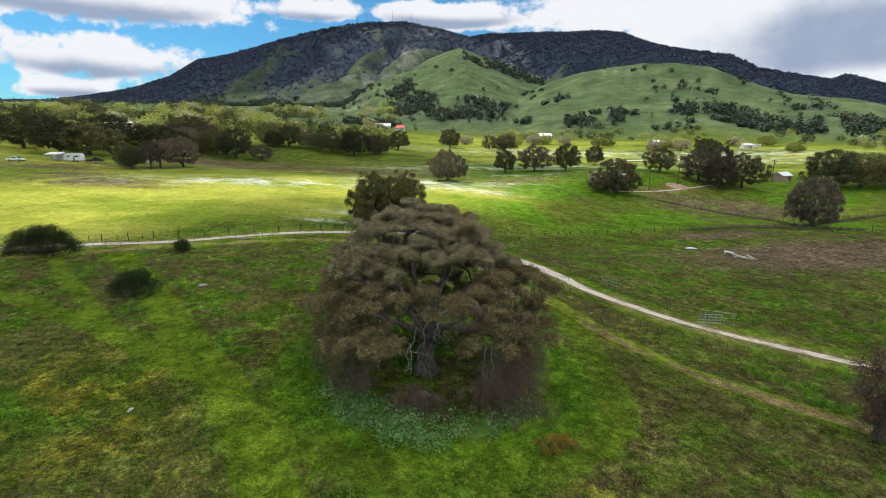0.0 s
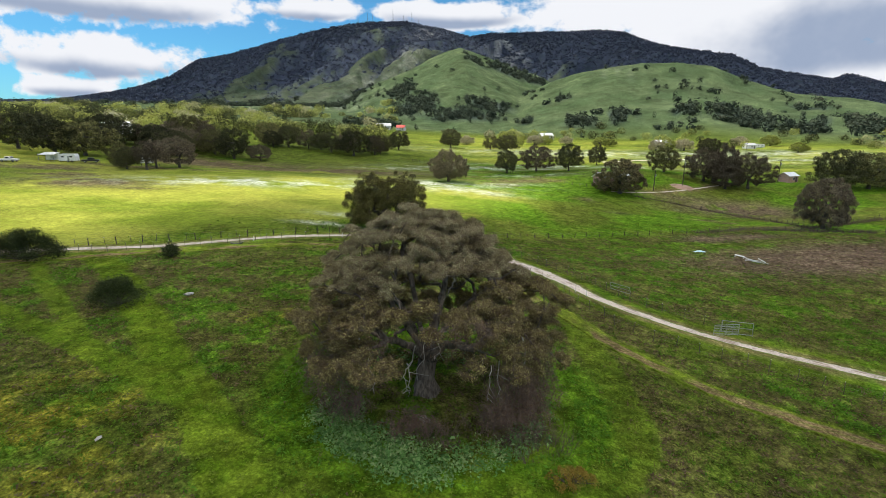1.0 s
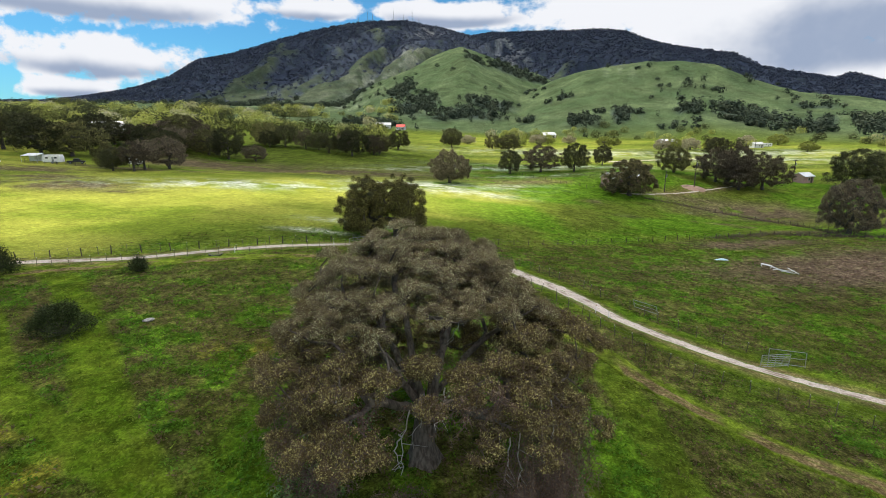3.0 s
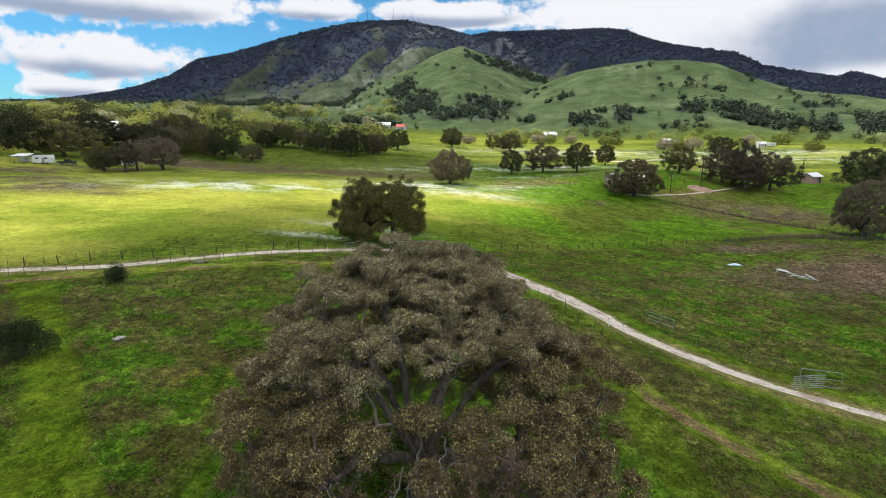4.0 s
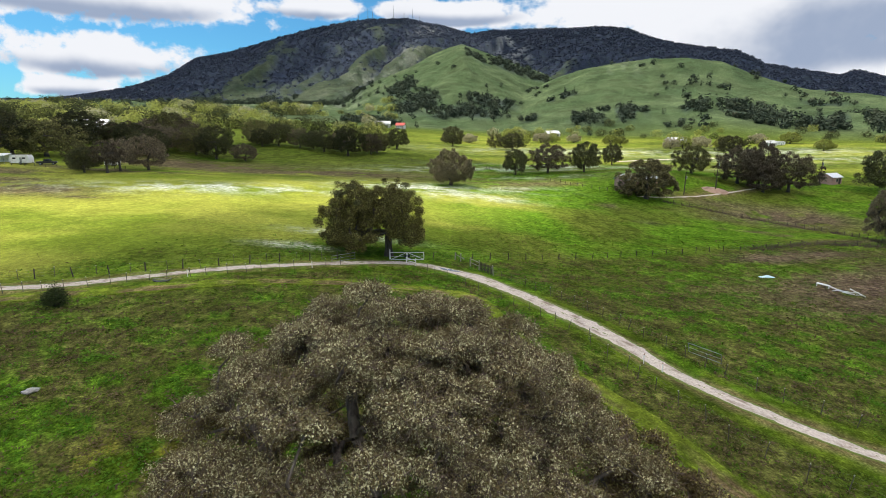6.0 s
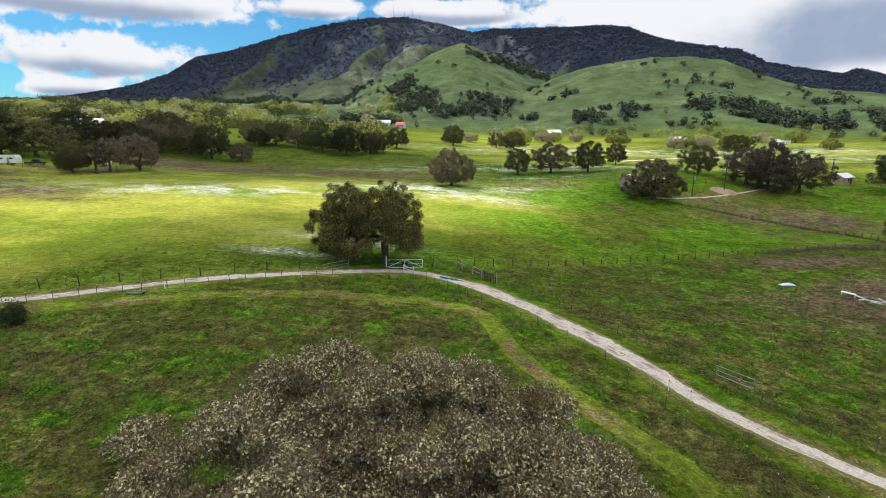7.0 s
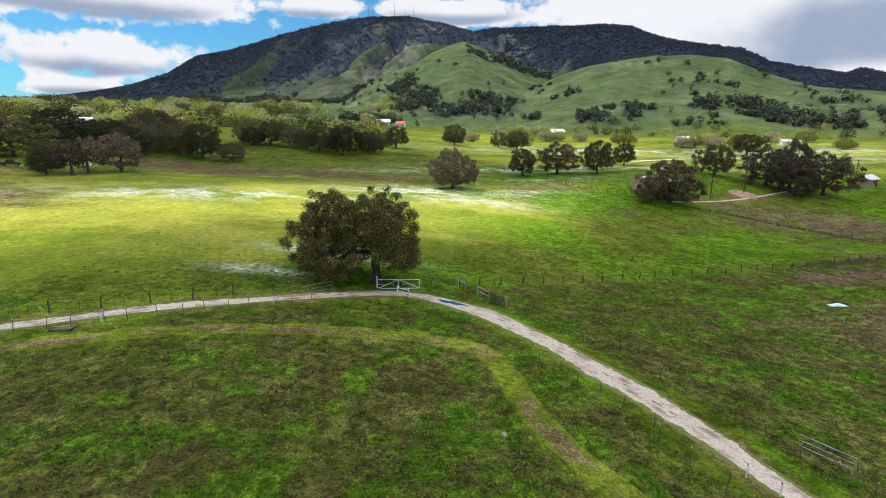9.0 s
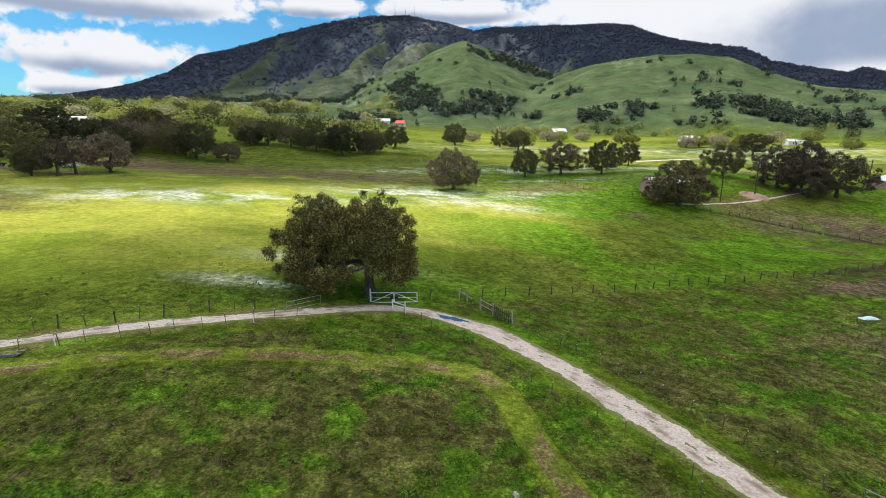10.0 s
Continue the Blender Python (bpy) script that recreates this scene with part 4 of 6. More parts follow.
def clumped(g, hubs, per, reach):
    """Sprays gathered into rounded clumps about hubs, more of them above and outside."""
    n = len(hubs)
    way = g.normal(size=(n, per, 3))
    out = hubs - hubs.mean(0)
    way += 0.7 * (out / np.maximum(np.linalg.norm(out, axis=1), 1e-6)[:, None])[:, None] + [0, 0, 0.35]
    way /= np.linalg.norm(way, axis=2)[..., None]
    size = (reach * (0.75 + 0.5 * g.random(n)))[:, None, None]
    return (hubs[:, None] + way * size * (0.55 + 0.5 * g.random((n, per, 1))) * [1, 1, 0.75]).reshape(-1, 3)


def branching(g, fork, leads, tips, step, lift=0.12):
    """Limbs that run from the fork through the leads to every tip: places, parents and thickness counts."""
    pos = [np.array([0.0, 0, -0.3]), np.array([0.03, 0.02, fork * 0.5]), np.array([0.0, 0.05, fork])]
    par = [-1, 0, 1]
    top = pos[2]
    goals = list(leads) + [t for t in tips[np.argsort(np.linalg.norm(tips - top, axis=1))]]
    ends = []
    for goal in goals:
        arr = np.array(pos[2:])
        d = np.linalg.norm(arr - goal, axis=1)
        over = np.maximum(0, np.linalg.norm(arr - top, axis=1) - np.linalg.norm(goal - top))
        i = int(np.argmin(d + 1.5 * over + 0.25 * np.maximum(0, arr[:, 2] - goal[2]))) + 2
        a, dist = pos[i], d[i - 2]
        lead = a - pos[par[i]]
        lead = lead / max(np.linalg.norm(lead), 1e-6)
        n = max(2, int(dist / step))
        ctrl = a + (lead * 0.45 + np.array([0, 0, lift])) * dist
        last = i
        for u in np.linspace(0, 1, n + 1)[1:]:
            p = (1 - u) ** 2 * a + 2 * u * (1 - u) * ctrl + u * u * goal
            if u < 1:
                p = p + g.normal(size=3) * 0.09 * step
            pos.append(p)
            par.append(last)
            last = len(pos) - 1
        ends.append(last)
    count = np.zeros(len(pos))
    for e in ends:
        while e >= 0:
            count[e] += 1
            e = par[e]
    return np.array(pos), np.array(par), count


def woody(pos, par, count, thin, keep=None, power=0.52):
    r = thin * np.maximum(count, 1) ** power
    e = np.arange(1, len(pos))
    if keep is not None:
        e = e[keep[1:]]
    r1 = r[e]
    r0 = np.minimum(r[par[e]], r1 * 1.5)
    first = par[e] == 0
    r0[first] = r1[first] * 1.55
    big = r1 > thin * 2.2
    sets = []
    for sel, sides in ((big, 8), (~big, 4)):
        if sel.any():
            sets.append(tubes(pos[par[e[sel]]], pos[e[sel]], r0[sel], r1[sel], sides))
    return joined(sets)


def leaf_cloud(g, tips, radius, per, length, width, squash=0.7, hang=0.0):
    n = len(tips)
    way = g.normal(size=(n, per, 3))
    way /= np.linalg.norm(way, axis=2)[..., None]
    way[..., 2] = np.where(g.random((n, per)) < 0.62, np.abs(way[..., 2]), way[..., 2])
    size = (radius * (0.7 + 0.6 * g.random(n)))[:, None, None]
    off = way * size * (g.random((n, per, 1)) ** 0.45) * np.array([1, 1, squash])
    off[..., 2] -= hang * g.random((n, per)) ** 2
    c = (tips[:, None] + off).reshape(-1, 3)
    nrm = way.reshape(-1, 3) + 0.7 * g.normal(size=(n * per, 3))
    return blades(c, nrm, length, width, g)


def make_tree(name, seed, envelope, count, gap, thin, fork, leaf, per, length, width, radius, bark=BARK, squash=0.85, hang=0.3):
    """A tree with its trunk and limbs as one part and its crown as another; stands on its own origin."""
    g = np.random.default_rng(seed)
    tips = sprays(g, envelope, int(count * 1.25), gap * 0.85, 0.42)
    mid = np.mean([h for h, _ in envelope])
    th = g.random() * 6.28 + np.arange(5) * 2 * np.pi / 5
    R = max(r for _, r in envelope)
    leads = np.stack([0.42 * R * np.cos(th), 0.42 * R * np.sin(th), np.full(5, fork + (mid - fork) * 0.75) + g.normal(size=5) * 0.3], 1)
    pos, par, count_ = branching(g, fork, leads, tips, max(0.5, gap * 0.7))
    ob = new(name)
    v, f = woody(pos, par, count_, thin)
    part("trunk", mesh_of("trunk", v, f, bark, smooth_faces=True), ob)
    v, f = leaf_cloud(g, tips, radius, per, length, width, squash, hang)
    part("crown", mesh_of("crown", v, f, leaf), ob)
    return ob


def dome(w, h, low=0.18):
    """A crown's outline for a tree of that width and height."""
    r = w / 2
    return [(h * low, r * 0.62), (h * (low + 0.12), r * 0.9), (h * 0.5, r * 0.96), (h * 0.68, r * 0.84), (h * 0.84, r * 0.6), (h * 0.95, r * 0.28)]


# the great oak that the flight passes over
def oak_frame():
    """The great oak's limbs, leafy sprays and hanging strands, about the foot of its trunk."""
    g = np.random.default_rng(11)
    hs = np.array([3.4, 4.6, 6.0, 7.6, 9.2, 10.4, 11.4])
    rs = np.array([7.3, 7.4, 6.8, 5.9, 4.8, 3.6, 2.0])
    # boughs: each carries a dome of foliage of its own, with dark gaps between
    boughs, tries = [np.array(p) for p in ((-0.6, 1.9, 11.75), (2.4, 2.0, 11.2), (-2.9, 1.5, 10.5), (4.5, 1.6, 9.4), (1.1, -0.3, 10.9), (-4.6, 0.6, 8.8), (1.2, 2.2, 11.2), (3.7, 0.9, 10.2), (2.3, 0.4, 10.8), (-2.0, 0.5, 11.0), (5.2, 0.1, 8.3), (0.2, 0.9, 11.5), (3.2, 2.4, 9.8), (3.0, 1.0, 9.0), (4.2, 2.4, 8.4), (1.8, -0.6, 9.6), (-1.6, 2.8, 10.4))], 0
    while len(boughs) < 58 and tries < 40000:
        tries += 1
        z = 3.6 + 7.7 * g.random()
        R = np.interp(z, hs, rs)
        if g.random() > 0.3 + 0.7 * R / 7.7:
            continue
        th = g.random() * 2 * math.pi
        R *= 1 + 0.09 * math.sin(3 * th + 1.0) + 0.06 * math.sin(5 * th + z)
        p = np.array([R * math.cos(th) * 1.06 + 0.4, R * math.sin(th) * 0.9 + 0.4, z])
        if p[1] < 0.5 and abs(p[0] - 0.2) < 2.5 and z < 4.7 + 0.35 * max(0, -p[1]):
            continue
        if boughs and np.min(np.linalg.norm((np.array(boughs) - p) * [1, 1, 1.2], axis=1)) < 2.15:
            continue
        boughs.append(p)
    hubs = []
    for p in boughs:
        size = 1.25 + 0.55 * g.random()
        n = 5 if p[2] > 4.6 else 4
        spin = g.random() * 6.28
        hubs.append(p + [0, 0, 0.5 * size])
        for k in range(n):
            a = spin + k * 2 * math.pi / n + g.normal() * 0.2
            hubs.append(p + [size * math.cos(a) * (0.85 + 0.3 * g.random()), size * math.sin(a) * (0.85 + 0.3 * g.random()), g.normal() * 0.22])
    hubs = np.array(hubs)
    lean = np.array([-0.06, 0.13])
    hubs[:, :2] += hubs[:, 2:] * lean
    # sprays: rounded domes over each hub, bare beneath
    per = 14
    out = hubs - [0.2, 1.2, 4.0]
    out /= np.linalg.norm(out, axis=1)[:, None]
    way = g.normal(size=(len(hubs), per, 3))
    way /= np.linalg.norm(way, axis=2)[..., None]
    way += 0.55 * out[:, None] + [0, 0, 0.5]
    way /= np.linalg.norm(way, axis=2)[..., None]
    size = (0.5 + 0.35 * g.random(len(hubs)))[:, None, None]
    tips = (hubs[:, None] + way * size * (0.8 + 0.3 * g.random((len(hubs), per, 1))) * [1.15, 1.15, 0.7]).reshape(-1, 3)
    # main limbs: each runs through its own bends
    limbs = [[(-1.6, -0.5, 3.9), (-3.4, -1.0, 4.9), (-5.6, -1.2, 5.2), (-7.4, -1.3, 4.6)], [(-1.2, 0.5, 4.6), (-2.6, 1.0, 6.6), (-4.4, 1.8, 7.9)], [(-0.4, 0.4, 4.8), (-0.9, 1.2, 7.4), (-1.6, 2.0, 9.8)],
             [(0.7, 0.3, 4.6), (1.0, 1.0, 7.0), (1.3, 1.8, 9.6)], [(1.6, -0.2, 3.8), (3.4, 0.2, 4.6), (5.4, 0.5, 5.2), (7.3, 0.6, 4.5)], [(1.0, 0.9, 4.2), (2.8, 2.4, 5.8), (4.6, 3.4, 6.8)],
             [(-0.9, 1.4, 4.2), (-2.4, 3.8, 5.6), (-3.4, 6.0, 6.2)], [(0.4, 1.8, 4.4), (1.0, 4.4, 5.8), (1.4, 6.6, 6.0)], [(-0.9, -1.1, 4.2), (-2.2, -3.0, 5.4), (-3.4, -5.0, 5.4)], [(1.3, -1.2, 4.0), (2.8, -3.0, 5.0), (4.2, -4.6, 4.9)]]
    return g, hubs, tips, limbs


def great_oak():
    g, hubs, tips, limbs = oak_frame()
    ob = anchor("oak_tree", -1.8, 35.0)
    fork = np.array([0.15, 0.1, 2.5])
    pos, par = [np.array([0.0, 0, -0.3]), np.array([-0.05, 0.02, 1.2]), fork], [-1, 0, 1]
    ends = []
    for limb in limbs:
        last, a = 2, fork
        for b in np.array(limb):
            for u in (0.34, 0.67, 1.0):
                pos.append(a + (b - a) * u + g.normal(size=3) * 0.1)
                par.append(last)
                last = len(pos) - 1
            a = pos[-1]
        ends.append(last)
    for goals, step in ((hubs[np.argsort(np.linalg.norm(hubs - fork, axis=1))], 0.6), (tips, 0.45)):
        for goal in goals:
            arr = np.array(pos[5:])
            d = np.linalg.norm(arr - goal, axis=1)
            over = np.maximum(0, np.linalg.norm(arr - fork, axis=1) - np.linalg.norm(goal - fork))
            i = int(np.argmin(d + 1.4 * over)) + 5
            a, dist = pos[i], d[i - 5]
            lead = a - pos[par[i]]
            lead = lead / max(np.linalg.norm(lead), 1e-6)
            ctrl = a + (lead * 0.4 + np.array([0, 0, 0.15])) * dist
            last = i
            n = max(2, int(dist / step))
            for u in np.linspace(0, 1, n + 1)[1:]:
                p = (1 - u) ** 2 * a + 2 * u * (1 - u) * ctrl + u * u * goal
                pos.append(p + g.normal(size=3) * 0.07 * (u < 1))
                par.append(last)
                last = len(pos) - 1
            ends.append(last)
    pos, par = np.array(pos), np.array(par)
    count = np.zeros(len(pos))
    for e in ends:
        while e >= 0:
            count[e] += 1
            e = par[e]
    limb = np.zeros(len(pos), int) - 1
    roots = [i for i in range(len(pos)) if par[i] == 2]
    for n, i in enumerate(roots):
        limb[i] = n
    for i in range(3, len(pos)):
        if limb[i] < 0:
            limb[i] = limb[par[i]]
    v, f = woody(pos, par, count, 0.0092, np.arange(len(pos)) < 3, 0.5)
    flare = [tubes([[0.3 * math.cos(a), 0.3 * math.sin(a), 0.9]], [[1.05 * math.cos(a), 1.05 * math.sin(a), -0.25]], [0.34], [0.2], 7) for a in (0.4, 1.5, 2.8, 3.9, 5.1)]
    part("trunk", mesh_of("trunk", *joined([(v, f), *flare]), OAK_BARK, smooth_faces=True), ob, "thick furrowed grey-brown trunk")
    for n in range(len(roots)):
        part("limb", mesh_of("limb", *woody(pos, par, count, 0.0084, limb == n, 0.5), OAK_BARK, smooth_faces=True), ob)
    # twigs
    a = np.repeat(tips, 9, 0)
    ways = g.normal(size=a.shape)
    ways /= np.linalg.norm(ways, axis=1)[:, None]
    b = a + ways * (0.25 + 0.4 * g.random((len(a), 1))) * [1, 1, 0.7]
    part("twig_mass", mesh_of("twig_mass", *tubes(a, b, np.full(len(a), 0.013), np.full(len(a), 0.005), 3), TWIG), ob, "dense grey-brown twigs")
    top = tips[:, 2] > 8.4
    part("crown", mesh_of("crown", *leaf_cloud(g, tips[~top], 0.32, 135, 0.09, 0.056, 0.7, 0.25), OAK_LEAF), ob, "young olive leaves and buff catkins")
    # finer leaves on top; their paler colour stands for light from above
    part("crown_top", mesh_of("crown_top", *leaf_cloud(g, tips[top], 0.31, 250, 0.06, 0.04, 0.75, 0.12), LIT_TOP_LEAF), ob, "buff catkins and new leaves, coloured paler as if lit from above")
    # thin strands that hang from the rim, down to the grass on the east and west
    th = g.random(700) * 2 * math.pi
    r = 8.6 * np.sqrt(0.4 + 0.6 * g.random(700))
    start = np.stack([r * np.cos(th) * 1.02 + 0.3, r * np.sin(th) * 0.88 + 0.9, 3.6 + 1.5 * g.random(700) - 0.02 * r**2], 1)
    open_front = (start[:, 1] < 1.0) & (np.abs(start[:, 0] - 0.2) < 4.0 + 0.1 * start[:, 1])
    length = np.where(start[:, 0] > 3.8, 2.2, np.where(start[:, 0] < -4.2, 1.5, 0.9)) * (0.5 + 0.6 * g.random(700)) * (1 - 0.45 * (start[:, 1] > 2))
    start[:, 2] = np.where(open_front, start[:, 2] + 0.7 + 0.55 * np.maximum(0, -start[:, 1]), start[:, 2])
    keep = ~open_front | (g.random(700) < 0.25)
    start, length = start[keep], length[keep]
    # low masses of fallen and drooping boughs
    for x, y, n, h in ((6.2, -3.2, 80, 2.5), (4.6, -4.2, 44, 1.5), (7.4, -1.4, 44, 2.8), (-0.7, -4.2, 40, 0.9), (-5.0, -3.0, 34, 1.8)):
        q = np.stack([x + g.normal(size=n) * 0.85, y + g.normal(size=n) * 0.6, h * (0.5 + 0.5 * g.random(n))], 1)
        start, length = np.vstack([start, q]), np.r_[length, q[:, 2] * 0.75]
    knots = [start]
    sway = g.normal(size=(len(start), 2)) * 0.12 + 0.05 * start[:, :2] / np.maximum(np.linalg.norm(start[:, :2], axis=1), 1)[:, None]
    for k in range(4):
        bend = sway + g.normal(size=sway.shape) * 0.07
        knots.append(np.maximum(knots[-1] + np.c_[bend, -length / 4], [-99, -99, 0.1]))
    sets = [tubes(knots[k], knots[k + 1], np.full(len(start), 0.02 - 0.004 * k), np.full(len(start), 0.016 - 0.004 * k), 3) for k in range(4)]
    for k in range(5):
        for rep in range(4):
            q = knots[k] + g.normal(size=start.shape) * [0.28, 0.28, 0.16] - [0, 0, 0.22]
            sets.append(tubes(knots[k], np.maximum(q, [-99, -99, 0.05]), np.full(len(q), 0.009), np.full(len(q), 0.004), 3))
    part("hanging_twig_mass", mesh_of("hanging_twig_mass", *joined(sets), TWIG), ob, "drooping brown outer twigs reaching the grass")
    part("skirt", mesh_of("skirt", *joined([leaf_cloud(g, knots[k], 0.3, 11, 0.1, 0.04, 1.0, 0.3) for k in range(5)]), CATKIN), ob, "hanging brown catkins")
    # bare hanging limbs, bleached
    for x, y, z0, ln in ((-0.5, -2.8, 4.8, 3.4), (-1.0, -3.3, 3.8, 2.2), (4.3, -3.4, 3.8, 2.4), (4.8, -3.2, 4.0, 2.4), (5.8, -2.8, 4.0, 1.8), (-4.0, -3.0, 5.4, 2.2), (-3.2, -3.4, 4.6, 2.4), (1.2, -2.4, 5.8, 1.9), (6.2, -2.4, 5.4, 1.8), (0.1, -0.9, 4.6, 3.2), (2.0, 0.6, 8.6, 1.6)):
        p = [np.array([x, y, z0])]
        for k in range(9):
            p.append(p[-1] + np.array([g.normal() * 0.11, g.normal() * 0.1 - 0.03, -ln / 9]))
        p = np.array(p)
        rr = np.linspace(0.042, 0.014, 10)
        sets = [tubes(p[:-1], p[1:], rr[:-1], rr[1:], 5)]
        for k in (3, 5, 7, 8):
            q = p[k] + np.array([g.normal() * 0.5, g.normal() * 0.3, -0.4])
            sets.append(tubes([p[k]], [q], [0.024], [0.008], 4))
        part("dead_branch", mesh_of("dead_branch", *joined(sets), DEADWOOD), ob, "bleached bare hanging branch")
    tagged(ob, "huge spreading oak with brown catkins and drooping branches", "tree")


great_oak()


# the oak beside the farm gate
def gate_oak():
    g = np.random.default_rng(23)
    ob = anchor("oak_tree", -9.9, 94.4)
    low = clumped(g, sprays(g, [(2.4, 5.2), (3.4, 6.2), (5.0, 6.4), (7.0, 6.2), (8.8, 5.4), (9.6, 4.2)], 130, 1.0, 0.35), 3, 0.75)
    low = np.vstack([low, clumped(g, sprays(g, [(5.0, 3.6), (8.0, 3.8), (9.6, 3.0)], 24, 1.2, 0.05), 3, 0.8)])
    left = sprays(g, [(7.4, 3.2), (8.8, 3.0), (10.2, 2.2), (11.0, 0.8)], 20, 0.85, 0.3) + [-3.1, 0, 0]
    right = sprays(g, [(7.4, 2.8), (8.8, 2.9), (10.4, 2.2), (11.4, 0.8)], 20, 0.85, 0.3) + [2.9, 0.3, 0]
    low = low[~((low[:, 2] < 3.6 - 0.25 * np.abs(low[:, 0] - 1.4)) & (np.abs(low[:, 0] - 1.0) < 3.0))]
    th = g.random(150) * 6.283
    k = np.sqrt(0.45 + 0.6 * g.random(150))
    hem = np.stack([6.3 * k * np.cos(th), 6.0 * k * np.sin(th), 1.9 + 2.2 * g.random(150) + 0.35 * np.abs(np.sin(3 * th))], 1)
    hem = hem[~((np.abs(hem[:, 0] - 2.0) < 1.3) & (hem[:, 1] < 0))]
    tips = np.vstack([low, left, right, hem]) * [1.1, 1.0, 1.0] + [-1.9, 0, 0]
    th = np.array([0.2, 1.5, 2.6, 3.5, 4.4, 5.6])
    leads = np.vstack([np.stack([3.4 * np.cos(th), 3.4 * np.sin(th), [4.4, 5.0, 4.8, 4.2, 4.6, 4.0]], 1), [[-3.0, 0, 7.6], [3.0, 0.3, 7.6]]]) + [-1.0, 0, 0]
    pos, par, count = branching(g, 2.6, leads, tips, 0.6)
    v, f = woody(pos, par, count, 0.018, np.arange(len(pos)) < 3)
    part("trunk", mesh_of("trunk", v, f, BARK, smooth_faces=True), ob, "stout grey trunk")
    limb = np.zeros(len(pos), int) - 1
    roots = [i for i in range(len(pos)) if par[i] == 2]
    for i in range(3, len(pos)):
        limb[i] = roots.index(i) if i in roots else limb[par[i]]
    for n in range(len(roots)):
        v, f = woody(pos, par, count, 0.02, limb == n)
        part("limb", mesh_of("limb", v, f, BARK, smooth_faces=True), ob)
    v, f = leaf_cloud(g, tips, 0.68, 190, 0.18, 0.12, 0.9, 0.6)
    part("crown", mesh_of("crown", v, f, GATE_OAK_LEAF), ob, "dense dark olive-brown leaves")
    v, f = joined([leaf_cloud(g, np.array([[x, y, z]]), 0.75, 420, 0.16, 0.1, 0.9) for x, y, z in ((-6.6, -1.6, 9.2), (-4.6, -2.2, 10.2), (2.8, -1.8, 10.4), (-3.4, -4.8, 8.4))])
    part("mistletoe", mesh_of("mistletoe", v, f, DARK_LEAF), ob, "dark balls of mistletoe")
    tagged(ob, "broad dark olive oak standing beside the white farm gate", "tree")


gate_oak()

# kinds of tree farther off: each built once, then copied
KINDS = {
    "brown": make_tree("oak_tree", 31, dome(14, 11, 0.13), 88, 1.45, 0.034, 2.2, BROWN_LEAF, 130, 0.34, 0.24, 1.05),
    "dark": make_tree("oak_tree", 32, dome(14, 11, 0.15), 88, 1.45, 0.034, 2.2, DARK_LEAF, 130, 0.35, 0.25, 1.05),
    "olive": make_tree("oak_tree", 33, dome(14, 11, 0.14), 84, 1.5, 0.034, 2.2, OLIVE_LEAF, 130, 0.34, 0.24, 1.05, hang=0.6),
    "pale": make_tree("oak_tree", 34, dome(14, 11, 0.14), 60, 1.6, 0.055, 1.8, BLOOM_LEAF, 90, 0.5, 0.36, 1.3, hang=0.8),
    "near_brown": make_tree("oak_tree", 41, dome(14, 11, 0.12), 120, 1.35, 0.04, 1.9, BROWN_LEAF, 200, 0.3, 0.2, 0.9, hang=0.6),
    "near_olive": make_tree("oak_tree", 42, dome(14, 11, 0.12), 110, 1.4, 0.04, 1.9, HOUSE_OAK_LEAF, 180, 0.36, 0.24, 0.9, hang=0.6),
    "near_pale": make_tree("oak_tree", 43, dome(14, 11, 0.17), 95, 1.45, 0.04, 2.0, PALE_LEAF, 170, 0.36, 0.22, 0.85, hang=1.2),
    "lime": make_tree("oak_tree", 35, dome(14, 11, 0.14), 60, 1.6, 0.055, 1.8, LIME_LEAF, 90, 0.5, 0.36, 1.35),
    "thin": make_tree("oak_tree", 36, dome(14, 11, 0.3), 48, 1.7, 0.06, 3.0, BROWN_LEAF, 58, 0.60, 0.36, 1.35),
}
TOLD = {
    "brown": "rounded oak with dull brown catkins on open pasture",
    "dark": "dense dark green oak with low spreading crown",
    "olive": "olive-green oak with drooping outer branches",
    "pale": "oak in pale buff catkins on green pasture",
    "near_brown": "wide rounded brown oak standing by a field fence",
    "near_olive": "broad low oak spreading over a small pink house",
    "near_pale": "drooping oak in pale buff catkins on green pasture",
    "lime": "sunlit yellow-green oak coming into leaf",
    "thin": "upright open-crowned brown oak with a visible trunk",
}


def plant(rows, group):
    """rows: kind, x, y, crown width, height, turn."""
    for kind, x, y, w, h, turn in rows:
        ob = copy_thing(KINDS[kind], pose(x, y, float(ground_z(x, y)), 0, 0, turn))
        ob.scale = (w / 14, w / 14, h / 11)
        tagged(ob, TOLD[kind], "tree", group)


plant([("near_pale", -1.0, 180, 14.0, 11.4, 20), ("near_olive", 57.2, 171.5, 16.5, 11.8, 110), ("near_brown", 93.0, 126, 11.8, 12.9, 75), ("olive", 86, 206, 13, 10.6, 200)], "oaks standing alone in the pasture")
plant([("dark", 23.8, 216, 10.2, 10, 0), ("brown", 37.3, 222, 16, 11.5, 60), ("dark", 49.7, 215, 11.4, 11.8, 130), ("dark", 76.2, 266, 10.4, 10.2, 190), ("dark", 37.5, 345, 15.8, 11.5, 250), ("olive", 28, 362, 12, 9.8, 300), ("dark", -0.4, 363, 16.6, 13.6, 20)], "oaks across the middle pasture")
